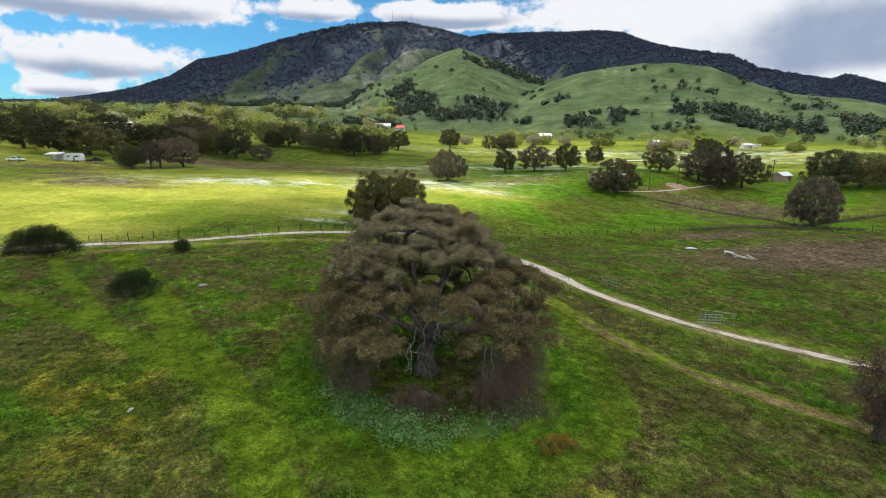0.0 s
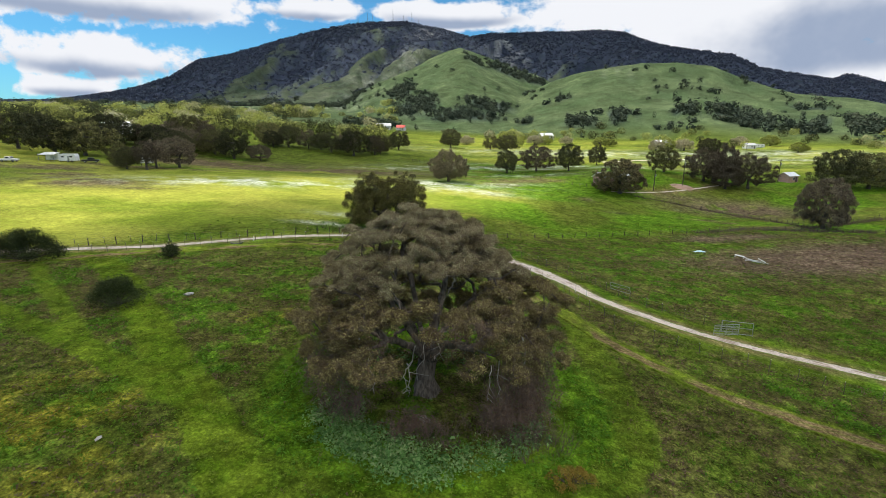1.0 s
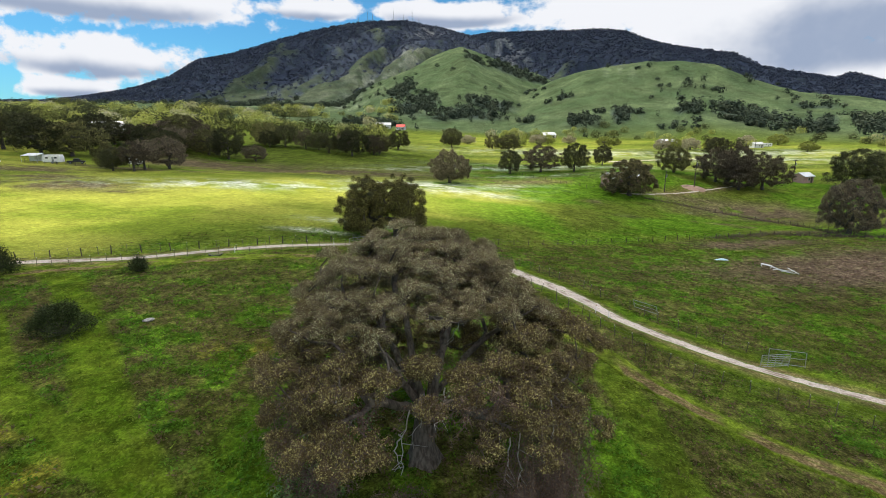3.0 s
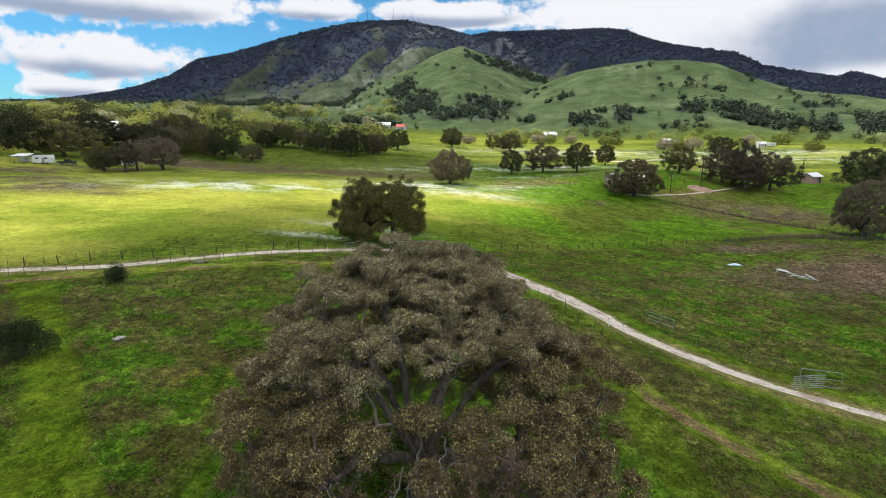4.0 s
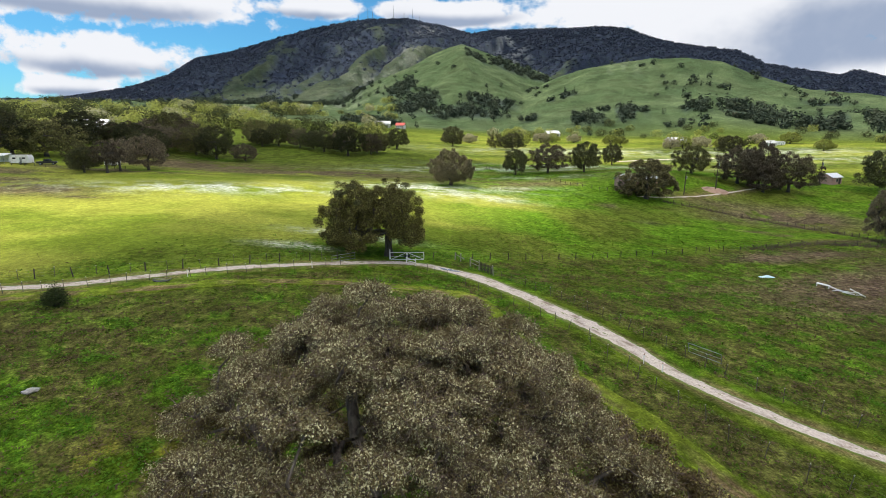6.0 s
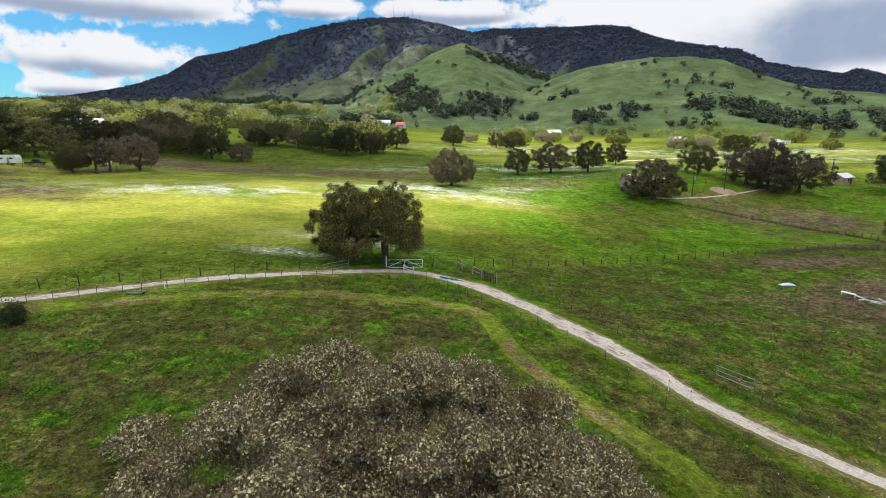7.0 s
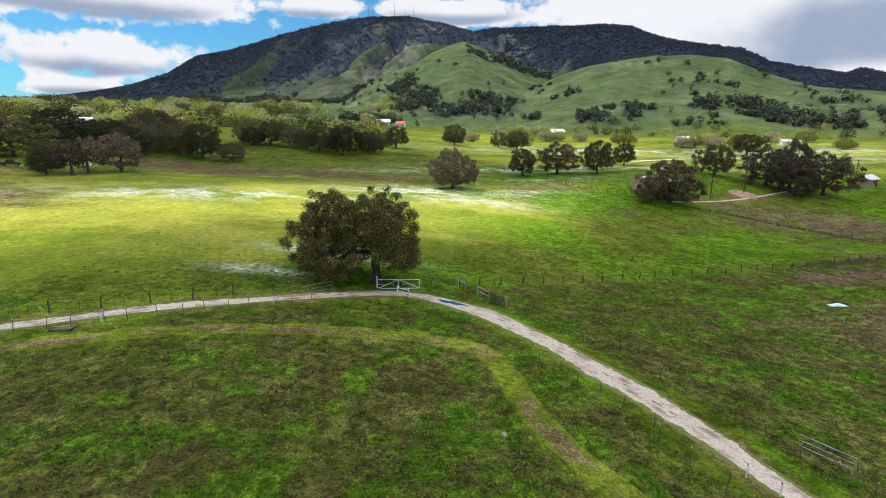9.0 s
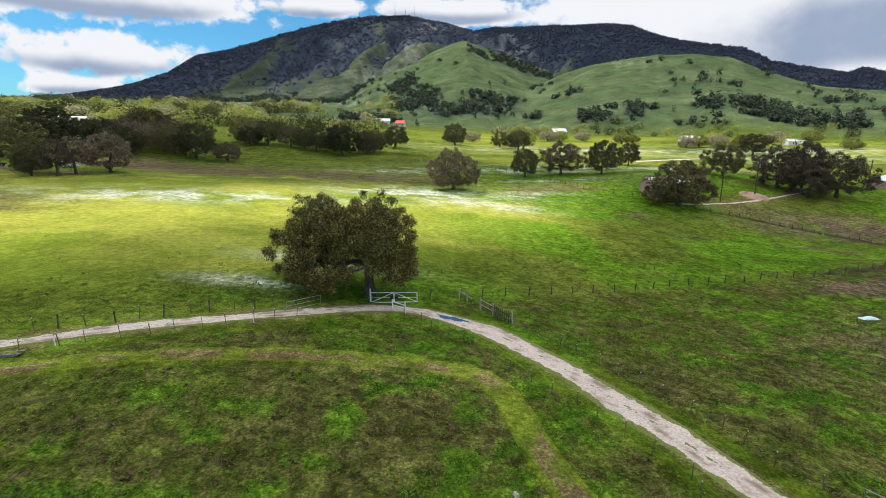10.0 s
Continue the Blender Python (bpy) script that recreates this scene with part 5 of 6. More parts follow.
plant([("brown", 97.3, 196, 15.6, 12.5, 40), ("brown", 103.5, 194, 12.5, 15.5, 80), ("brown", 101.5, 188, 13, 9.5, 300), ("brown", 111, 190, 16, 13, 10), ("dark", 142, 188, 18, 15, 100), ("olive", 154, 188, 21, 14, 220), ("brown", 166, 190, 16, 12, 330), ("dark", 162.7, 322, 16.7, 12, 45)], "oak grove by the outbuildings")
plant([("brown", -99.9, 185, 13.9, 11.2, 20), ("thin", -102.5, 175, 8.6, 10, 80), ("thin", -101.4, 167.6, 9, 9.6, 190), ("dark", -107, 166, 8.5, 7.5, 190), ("olive", -112, 172, 9, 8.5, 250), ("dark", -105.5, 245, 17, 15, 300), ("brown", -92.7, 245, 12.3, 7.6, 10)], "oaks at the western edge of the field")
plant([("dark", -68, 287, 14.5, 11.6, 0), ("dark", -53, 275, 17.8, 14, 60), ("brown", -43, 284, 12, 10.5, 30), ("olive", -41, 293, 14.5, 11, 120), ("dark", -33.5, 322, 14.6, 12.6, 180), ("brown", -60, 292, 13, 11, 210), ("brown", -84.5, 300, 12.4, 11, 240), ("dark", -76, 296, 13, 10.5, 270), ("dark", -97.4, 303, 16, 12.6, 300), ("olive", -110.5, 306, 16.4, 13.8, 330), ("dark", -104, 296, 12, 9.5, 15)], "row of oaks along the field edge")
plant([("olive", -146, 281, 22, 16, 0), ("thin", -152, 275, 16, 12, 70), ("dark", -171, 244, 20, 10.5, 140), ("dark", -164, 253, 22, 11, 200), ("brown", -153, 258, 19, 11, 260), ("thin", -138, 283, 14.3, 13.4, 310), ("dark", -154, 196, 19, 14, 45), ("olive", -146, 201, 22, 14, 95), ("dark", -176, 205, 20, 15, 160), ("brown", -128, 262, 14, 11, 220), ("dark", -190, 232, 18, 14, 280), ("dark", -126, 232, 17, 12, 20), ("dark", -140, 240, 18, 12.5, 75), ("olive", -118, 252, 16, 13, 130), ("dark", -158, 226, 18, 12, 330), ("brown", -132, 250, 15, 12, 50), ("dark", -178, 262, 20, 14, 110)], "oak wood around the farmyard")
plant([("lime", 36.9, 377, 12.3, 7.8, 0), ("pale", 70, 428, 14.1, 7.8, 50), ("lime", 80, 433, 13.2, 7.4, 80), ("pale", 98.3, 437, 11.4, 7.0, 120), ("lime", 119.9, 410, 14.1, 7.8, 150), ("lime", 130, 418, 10.6, 6.2, 10), ("pale", 150, 374, 11.4, 7.8, 180), ("lime", 160, 378, 13.2, 8.2, 210), ("pale", 169.9, 373, 13.2, 8.6, 240), ("lime", 188.7, 381, 14.1, 8.2, 270), ("pale", 236.4, 420, 13.2, 7.8, 300), ("lime", 258.6, 416, 15.0, 8.6, 330), ("lime", 238.3, 352, 12.3, 7.0, 30), ("lime", -2, 392, 13.2, 7.0, 90), ("pale", 12, 404, 12.3, 7.0, 140), ("lime", 52, 400, 11.4, 7.0, 200)], "sunlit trees at the foot of the hills")
for kind in KINDS.values():
    for o in (*kind.children_recursive, kind):
        bpy.data.objects.remove(o)


# ---- bushes ----
def bush(x, y, w, d, h, leaf, seed, label, count=60, per=150, size=0.13):
    g = np.random.default_rng(seed)
    ob = anchor("bush", x, y)
    th, u = g.random(count) * 6.283, np.sqrt(g.random(count))
    top = h * (1 - 0.75 * u**2) * (0.55 + 0.4 * g.random(count))
    tips = np.stack([w / 2 * 0.86 * u * np.cos(th), d / 2 * 0.86 * u * np.sin(th), top], 1)
    v, f = tubes(np.zeros((count, 3)) + tips * [0.15, 0.15, 0], tips, np.full(count, 0.035), np.full(count, 0.015), 4)
    part("stem_tangle", mesh_of("stem_tangle", v, f, BARK), ob)
    v, f = leaf_cloud(g, tips, h * 0.24, per, size, size * 0.65, 0.8, h * 0.2)
    part("foliage", mesh_of("foliage", v, f, leaf), ob)
    return tagged(ob, label, "bush")


bush(-56.7, 66, 11.2, 5.5, 4.5, BUSH_LEAF, 51, "large dark green bush beside the dirt road", 110, 170, 0.16)
bush(-33.3, 49.4, 5.4, 4.2, 3.1, BUSH_LEAF, 52, "rounded dark green bush in rough grass", 70, 170, 0.13)
bush(-38.0, 67.4, 2.2, 2.0, 2.3, BUSH_LEAF, 53, "small dark conical shrub in brown grass", 36, 120, 0.12)
bush(6.7, 27.2, 3.2, 2.2, 1.0, RUST_LEAF, 54, "low rust-yellow bush in green grass", 46, 80, 0.08)


def sapling():
    g = np.random.default_rng(61)
    ob = anchor("small_oak_tree", 31.6, 32.6)
    tips = sprays(g, [(1.0, 1.5), (2.6, 2.1), (4.2, 2.2), (5.8, 1.6), (6.9, 0.6)], 110, 0.45, 0.2)
    pos, par, count = branching(g, 1.6, [np.array([0.2, 0, 4.0])], tips, 0.45, 0.25)
    v, f = woody(pos, par, count, 0.03)
    part("trunk", mesh_of("trunk", v, f, BARK), ob)
    v, f = leaf_cloud(g, tips, 0.6, 170, 0.12, 0.06, 0.9, 0.5)
    part("crown", mesh_of("crown", v, f, CATKIN), ob)
    tagged(ob, "slender brown young oak with ragged hanging twigs", "tree")


sapling()


# ---- far woods and hillside scrub: too many to count ----
def far_plants(name, x, y, w, h, cards, tint, material, label, seed, lift=0.45, up=0.0):
    g = np.random.default_rng(seed)
    n = len(x)
    z = ground_z(x, y)
    way = g.normal(size=(n, cards, 3))
    way /= np.linalg.norm(way, axis=2)[..., None]
    lobes = 1 + 0.3 * np.sin(way[..., 0] * 4 + g.random((n, 1)) * 6) * np.cos(way[..., 1] * 4 + g.random((n, 1)) * 6)
    off = way * lobes[..., None] * ((0.72 if cards > 100 else 0.35) + (0.33 if cards > 100 else 0.65) * g.random((n, cards, 1)) ** 0.6) * np.stack([w / 2, w / 2, h * (1 - lift)], -1)[:, None]
    off[..., 2] = np.maximum(off[..., 2], -h[:, None] * lift * 0.9)
    c = np.stack([x, y, z + h * lift], -1)[:, None] + off
    s = np.repeat(w, cards) * (1.65 / math.sqrt(cards))
    v, f = blades(c.reshape(-1, 3), way.reshape(-1, 3) + 0.25 * g.normal(size=(n * cards, 3)) + [0, 0, up], s, s * 0.75, g)
    t = np.repeat(np.clip(np.repeat(tint, cards) + 0.06 * g.normal(size=n * cards), 0, 1), 4)
    return tagged(new(name, mesh_of(name, v, f, material, t)), label, "trees", kind="stuff")


def scattered(n, az, rad, seed, dense):
    """Places by bearing and distance, kept by the odds that dense gives."""
    g = np.random.default_rng(seed)
    a = np.radians(az[0] + (az[1] - az[0]) * g.random(n))
    r = np.sqrt(rad[0] ** 2 + (rad[1] ** 2 - rad[0] ** 2) * g.random(n))
    x, y = r * np.sin(a), r * np.cos(a)
    keep = g.random(n) < dense(x, y, r, np.degrees(a))
    return x[keep], y[keep], g


def apart(x, y, w, k=0.6):
    """Which plants stand clear of those before them."""
    keep = []
    for i in range(len(x)):
        if all(math.hypot(x[i] - x[j], y[i] - y[j]) > k * (w[i] + w[j]) / 2 for j in keep):
            keep.append(i)
    return np.array(keep)


def wood_tints(g, n):
    """Dark evergreen oaks, lime oaks in new leaf, and some in buff catkins."""
    u = g.random(n)
    return np.clip(np.where(u < 0.55, 0.1, np.where(u < 0.87, 0.5, 0.85)) + 0.07 * g.normal(size=n), 0, 1)


x, y, g = scattered(1500, (-50, -6), (300, 900), 71, lambda x, y, r, a: (1 - 0.6 * smooth(500, 650, r)) * smooth(0.34, 0.5, fbm(x * 0.012, y * 0.012, 3)) * smooth(290, 340, r + 2.0 * (a + 6)) * (0.35 + 0.65 * smooth(-10, -22, a)))
w = 11 + 8 * g.random(len(x))
i = apart(x, y, w)
x, y, w = x[i], y[i], w[i]
far_plants("far_wood", x, y, w, w * (0.5 + 0.2 * g.random(len(x))), 420, wood_tints(g, len(x)), FAR_WOOD, "sunlit mixed oak woods in spring leaf below the hills", 72)
x, y, g = scattered(230, (-8, 48), (400, 640), 73, lambda x, y, r, a: smooth(0.45, 0.58, fbm(x * 0.014 + 4, y * 0.014, 3)) * smooth(420, 480, r))
w = 6 + 6 * g.random(len(x))
i = apart(x, y, w)
x, y, w = x[i], y[i], w[i]
far_plants("far_wood", x, y, w, w * (0.55 + 0.2 * g.random(len(x))), 380, wood_tints(g, len(x)), FAR_WOOD, "pale green and buff trees at the foot of the hills", 74)
x, y, g = scattered(44000, (-46, 46), (545, 1450), 75, lambda x, y, r, a: 0.003 + 0.85 * woodland(a, r))
far_plants("hillside_scrub", x, y, 5.5 + 7.5 * g.random(len(x)) ** 1.5, 5 + 5 * g.random(len(x)), 34, np.clip(0.05 + 0.22 * np.abs(g.normal(size=len(x))), 0, 1), HILL_SCRUB, "dark oaks and chaparral dotted over green hills", 76, up=0.35)
# scrub on the mountain, haze painted into its tint
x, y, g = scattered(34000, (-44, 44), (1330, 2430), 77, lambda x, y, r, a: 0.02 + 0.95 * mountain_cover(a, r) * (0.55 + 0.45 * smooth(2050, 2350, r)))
far_plants("mountain_scrub", x, y, 6 + 8 * g.random(len(x)) ** 2, 3.5 + 4.5 * g.random(len(x)) ** 2, 13, np.clip(0.1 + 0.22 * np.abs(g.normal(size=len(x))), 0, 1), HAZED_SCRUB, "dark oak and chaparral on the mountain, tinted blue for haze", 78, up=0.5)

# ---- grass, weeds and litter on the ground ----
def tufts(name, n, seed, box, odds, height, width, per, label, material=GRASS_TUFT, tint=None):
    """Clumps of blades: each blade a narrow upright triangle."""
    g = np.random.default_rng(seed)
    x = box[0] + (box[1] - box[0]) * g.random(n)
    y = box[2] + (box[3] - box[2]) * g.random(n)
    keep = (np.abs(x) < 0.98 * (y + 6)) & (g.random(n) < odds(x, y)) & (near_line(x, y, ROAD_LINE, 6.0) > 1.9)
    x, y = x[keep], y[keep]
    m = len(x)
    size = 0.5 + g.random(m) ** 2
    th = g.random((m, per)) * 6.283
    r = 0.16 * height / 0.3 * g.random((m, per))
    bx, by = x[:, None] + r * np.cos(th), y[:, None] + r * np.sin(th)
    bz = ground_z(bx, by) - 0.1
    h = height * size[:, None] * (0.6 + 0.7 * g.random((m, per)))
    w = width * (0.6 + 0.8 * g.random((m, per)))
    turn = g.random((m, per)) * 3.14
    lean = 0.55 * h
    a = np.stack([bx - np.cos(turn) * w / 2, by - np.sin(turn) * w / 2, bz], -1)
    b = np.stack([bx + np.cos(turn) * w / 2, by + np.sin(turn) * w / 2, bz], -1)
    c = np.stack([bx + np.cos(th) * lean, by + np.sin(th) * lean, bz + 0.1 + h], -1)
    verts = np.stack([a, b, c], 2).reshape(-1, 3)
    t = tint(x, y, g) if tint else np.full(m, 0.5)
    return tagged(new(name, mesh_of(name, verts, np.arange(len(verts)).reshape(-1, 3), material, np.repeat(t, per * 3))), label, "grass", kind="stuff")


def grass_tint(x, y, g):
    p = plots(x, y)
    t = 0.1 + 0.28 * g.random(len(x)) + 0.25 * (fbm(x * 0.3, y * 0.3, 2) - 0.5)
    t = np.where(g.random(len(x)) < np.maximum(0.9 * p["dry"], p["bare"]), 0.85 + 0.15 * g.random(len(x)), t)
    return np.clip(np.where(g.random(len(x)) < p["lush"], 0.5, t), 0, 1)


def herbs(name, n, seed, box, odds, spread, high, size, per, label, material=GRASS_TUFT, tint=grass_tint):
    """Low leafy clumps: each a handful of leaves that face the sky."""
    g = np.random.default_rng(seed)
    x = box[0] + (box[1] - box[0]) * g.random(n)
    y = box[2] + (box[3] - box[2]) * g.random(n)
    keep = (np.abs(x) < 0.98 * (y + 6)) & (g.random(n) < odds(x, y)) & (near_line(x, y, ROAD_LINE, 6.0) > 2.9 + 0.5 * np.sin(x * 1.3 + y)) & (near_line(x, y, MOWN[0], 6.0) > 1.2)
    x, y = x[keep], y[keep]
    m = len(x)
    k = (0.5 + g.random(m) ** 2)[:, None]
    th, r = g.random((m, per)) * 6.283, np.sqrt(g.random((m, per)))
    px, py = x[:, None] + spread * k * r * np.cos(th), y[:, None] + spread * k * r * np.sin(th)
    relief = (fbm(px * 0.55, py * 0.55, 3) - 0.5) * 0.35
    pz = ground_z(px, py) + relief + 0.02 + high * k * (1 - 0.7 * r) * g.random((m, per))
    c = np.stack([px, py, pz], -1).reshape(-1, 3)
    nrm = np.stack([0.6 * r * np.cos(th), 0.6 * r * np.sin(th), np.ones_like(r)], -1).reshape(-1, 3) + 0.4 * g.normal(size=(m * per, 3))
    s = np.repeat(size * k[:, 0], per)
    v, f = blades(c, nrm, s, s * 0.5, g)
    t = tint(x, y, g)
    return tagged(new(name, mesh_of(name, v, f, material, np.repeat(t, per * 4))), label, "grass", kind="stuff")


herbs("grass", 62000, 81, (-60, 60, 14, 62), lambda x, y: 0.85 * (1 - 0.75 * plots(x, y)["lush"]) * (1 - 0.4 * plots(x, y)["bare"]), 0.2, 0.14, 0.17, 5, "coarse green and brown pasture grass tufts")
herbs("grass", 48000, 82, (-75, 95, 60, 130), lambda x, y: 0.8 * (1 - plots(x, y)["lush"]) * (1 - plots(x, y)["meadow"]) ** 2 * (1 - 0.6 * plots(x, y)["bare"]), 0.26, 0.16, 0.26, 3, "coarse green and brown pasture grass tufts")
herbs("weeds", 60000, 83, (-60, 60, 14, 100), lambda x, y: plots(x, y)["weed"] ** 1.5, 0.34, 0.42, 0.2, 9, "leafy bright green weed patches in pasture", WEED_LEAF, tint=lambda x, y, g: np.clip(0.1 + 0.5 * g.random(len(x)), 0, 1))
tufts("dry_stalks", 22000, 84, (-60, 90, 14, 110), lambda x, y: np.maximum(0.6 * plots(x, y)["dry"], plots(x, y)["bare"]), 0.3, 0.05, 4, "dead brown standing weed stalks", tint=lambda x, y, g: 0.8 + 0.2 * g.random(len(x)))


def oak_floor(x, y):
    d = np.hypot(x + 1.0, (y - 34.2) * 1.05)
    front = smooth(34, 30.5, y)
    return (1 - smooth(7.4, 8.9, d + 1.5 * (fbm(x * 0.5, y * 0.5, 2) - 0.5))) * smooth(4.6, 6.4, d) * (0.15 + 0.85 * front) * (0.3 + 0.7 * smooth(3, -4, x))


herbs("thistles", 15000, 85, (-12, 10, 22, 45), oak_floor, 0.42, 0.5, 0.2, 14, "grey-green thistles in a ring beneath the oak", THISTLE, tint=lambda x, y, g: g.random(len(x)) * 0.8)
tufts("brush", 3600, 86, (-9, 8, 24.5, 36), lambda x, y: np.maximum(np.exp(-(((x + 1.6) / 1.7) ** 2 + ((y - 30.2) / 1.1) ** 2)), np.exp(-(((x - 4.6) / 2.4) ** 2 + ((y - 30.6) / 1.3) ** 2))), 0.75, 0.025, 9, "tangled brown dead brush beneath the oak", BRUSHWOOD)

BRUSH_LINES = [[(62, 169), (72, 165.5), (80, 161), (87, 154), (90.5, 145), (91, 134), (90, 126)], [(60, 121.4), (68, 123.6), (76, 125.6), (88, 122.4), (100, 119.5)], [(92, 128), (102, 132), (114, 137), (126, 141)]]
tufts("dead_brush", 30000, 87, (58, 128, 116, 171), lambda x, y: 0.85 * np.max([np.exp(-((near_line(x, y, line, 6.0) / w) ** 2)) for line, w in zip(BRUSH_LINES, (0.8, 1.3, 1.0))], axis=0), 0.6, 0.06, 7, "dark dead brush along the old pasture fence", BRUSHWOOD)


# ---- stones ----
def boulder(x, y, size, seed, label):
    s = Shape().lump((0, 0, size[2] * 0.3), size, 0.5, 2, seed)
    ob = new("boulder", s.mesh("boulder", STONE))
    ob.matrix_basis = pose(x, y, float(ground_z(x, y)), 0, 0, seed * 40)
    tagged(ob, label, "boulder")


boulder(-27.6, 52.2, (0.45, 0.3, 0.18), 1, "low grey fieldstone lying in weeds")
boulder(-20.8, 28.6, (0.26, 0.18, 0.1), 2, "flat grey fieldstone lying in grass")
boulder(2.3, 64.1, (0.2, 0.16, 0.15), 3, "pale rounded fieldstone in green grass")
boulder(-1.9, 31.6, (0.55, 0.4, 0.35), 4, "grey stone lying under the oak branches")


# ---- fences ----
def fence_posts(line, step, jitter=0.16):
    p = spaced(line, step)
    g = np.random.default_rng(int(abs(line[0][0]) * 7 + len(line)))
    return p + g.normal(size=p.shape) * jitter, g


def make_t_post():
    s = Shape().box((0, 0, 0.55), (0.05, 0.012, 1.5)).box((0, 0.02, 0.55), (0.012, 0.045, 1.5))
    for k in range(6):
        s.box((0, -0.012, 0.2 + k * 0.18), (0.03, 0.02, 0.03))
    return s.mesh("post", POST_STEEL), Shape().box((0, 0.01, 1.3), (0.062, 0.055, 0.1), bevel=0.008).mesh("tip", POST_TIP)


def make_wood_post():
    return Shape().tube((0, 0, -0.3), (0.02, 0.01, 1.25), 0.075, 0.062, 9).tube((0.02, 0.01, 1.25), (0.02, 0.01, 1.3), 0.062, 0.04, 9).mesh("post", OLD_WOOD)


T_POST, T_TIP = make_t_post()
WOOD_POST = make_wood_post()


def wire_fence(line, step, kind, label, heights=(0.35, 0.7, 1.05), wire=0.003, tall=1.0):
    p, g = fence_posts(line, step)
    ob = anchor("fence", *p[0])
    base = Vector(ob.matrix_basis.translation)
    z = ground_z(p[:, 0], p[:, 1])
    for n, (x, y) in enumerate(p):
        wooden = kind == "wood" or (kind == "mixed" and n % 2 == 0)
        o = part("post", WOOD_POST if wooden else T_POST, ob)
        o.matrix_basis = Matrix.Translation(-base) @ pose(x, y, z[n], g.normal() * 4, g.normal() * 4, g.random() * 360)
        o.scale = (1, 1, tall * 0.84 * (0.92 + 0.2 * g.random()))
        if not wooden:
            t = part("tip", T_TIP, o)
    for h in heights:
        a = np.stack([p[:-1, 0], p[:-1, 1], z[:-1] + h], 1) - np.array(base)
        b = np.stack([p[1:, 0], p[1:, 1], z[1:] + h], 1) - np.array(base)
        mid = (a + b) / 2 - [0, 0, 0.03]
        v, f = joined([tubes(a, mid, np.full(len(a), wire), np.full(len(a), wire), 3), tubes(mid, b, np.full(len(a), wire), np.full(len(a), wire), 3)])
        part("wire", mesh_of("wire", v, f, WIRE), ob)
    return tagged(ob, label, "fence")


wire_fence([(-75, 67), (-56, 73), (-35.4, 79.0), (-28.7, 82.0), (-21.8, 85.6), (-18.2, 87.6), (-13.6, 90.4)], 1.85, "mixed", "barbed wire fence of dark wooden and steel posts")
wire_fence([(-60, 68.2), (-44, 71.6), (-32.3, 75.6), (-26.9, 78.4), (-21.8, 81.2), (-16.3, 84.6), (-13.2, 86.4)], 1.95, "steel", "thin steel post fence along the dirt road")
wire_fence([(-5.6, 89.0), (-3.5, 87.4), (-0.5, 83.7), (3.4, 79.2), (6.4, 75.3), (9.2, 71.6), (11.6, 67.3), (13.8, 61), (16.4, 54.5), (19.8, 49.6), (24.5, 47.4), (29.2, 45.3), (33, 43.4), (40, 38.5)], 2.0, "steel", "steel post fence with white tips beside the road")
wire_fence([(4.9, 90.2), (8.0, 86.6), (11.8, 81.4), (14.3, 77.6), (16.5, 73.6), (19, 68), (22.6, 61.5), (26.5, 57.5), (30, 55.2)], 2.1, "steel", "rusty steel post fence on the road's far side")
wire_fence([(-3.4, 96.2), (5.9, 101.2), (17.0, 106.4), (23.0, 108.8), (32.6, 112.8), (49.9, 118.6), (61.5, 121.5), (76, 126), (92, 120), (115, 116), (140, 118)], 3.4, "wood", "old dark wooden post fence across the pasture")
wire_fence([(64, 168.5), (72, 165.5), (80, 161), (87, 154), (90.5, 145), (91, 134), (90, 126)], 2.2, "wood", "dark weathered post fence along a grassy bank")
wire_fence([(-41, 281), (-27, 266), (-12, 252)], 3.0, "wood", "distant dark post and wire fence")
wire_fence([(14, 238), (22, 222), (28, 206), (35, 192), (42, 181), (50, 177)], 2.6, "wood", "distant weathered post and wire fence")
wire_fence([(-140, 172), (-128, 174), (-116, 178), (-104, 184)], 3.0, "wood", "dark farmyard post fence")
wire_fence([(100, 132), (112, 138), (126, 142), (150, 146)], 2.6, "wood", "dark post fence behind a lone oak")


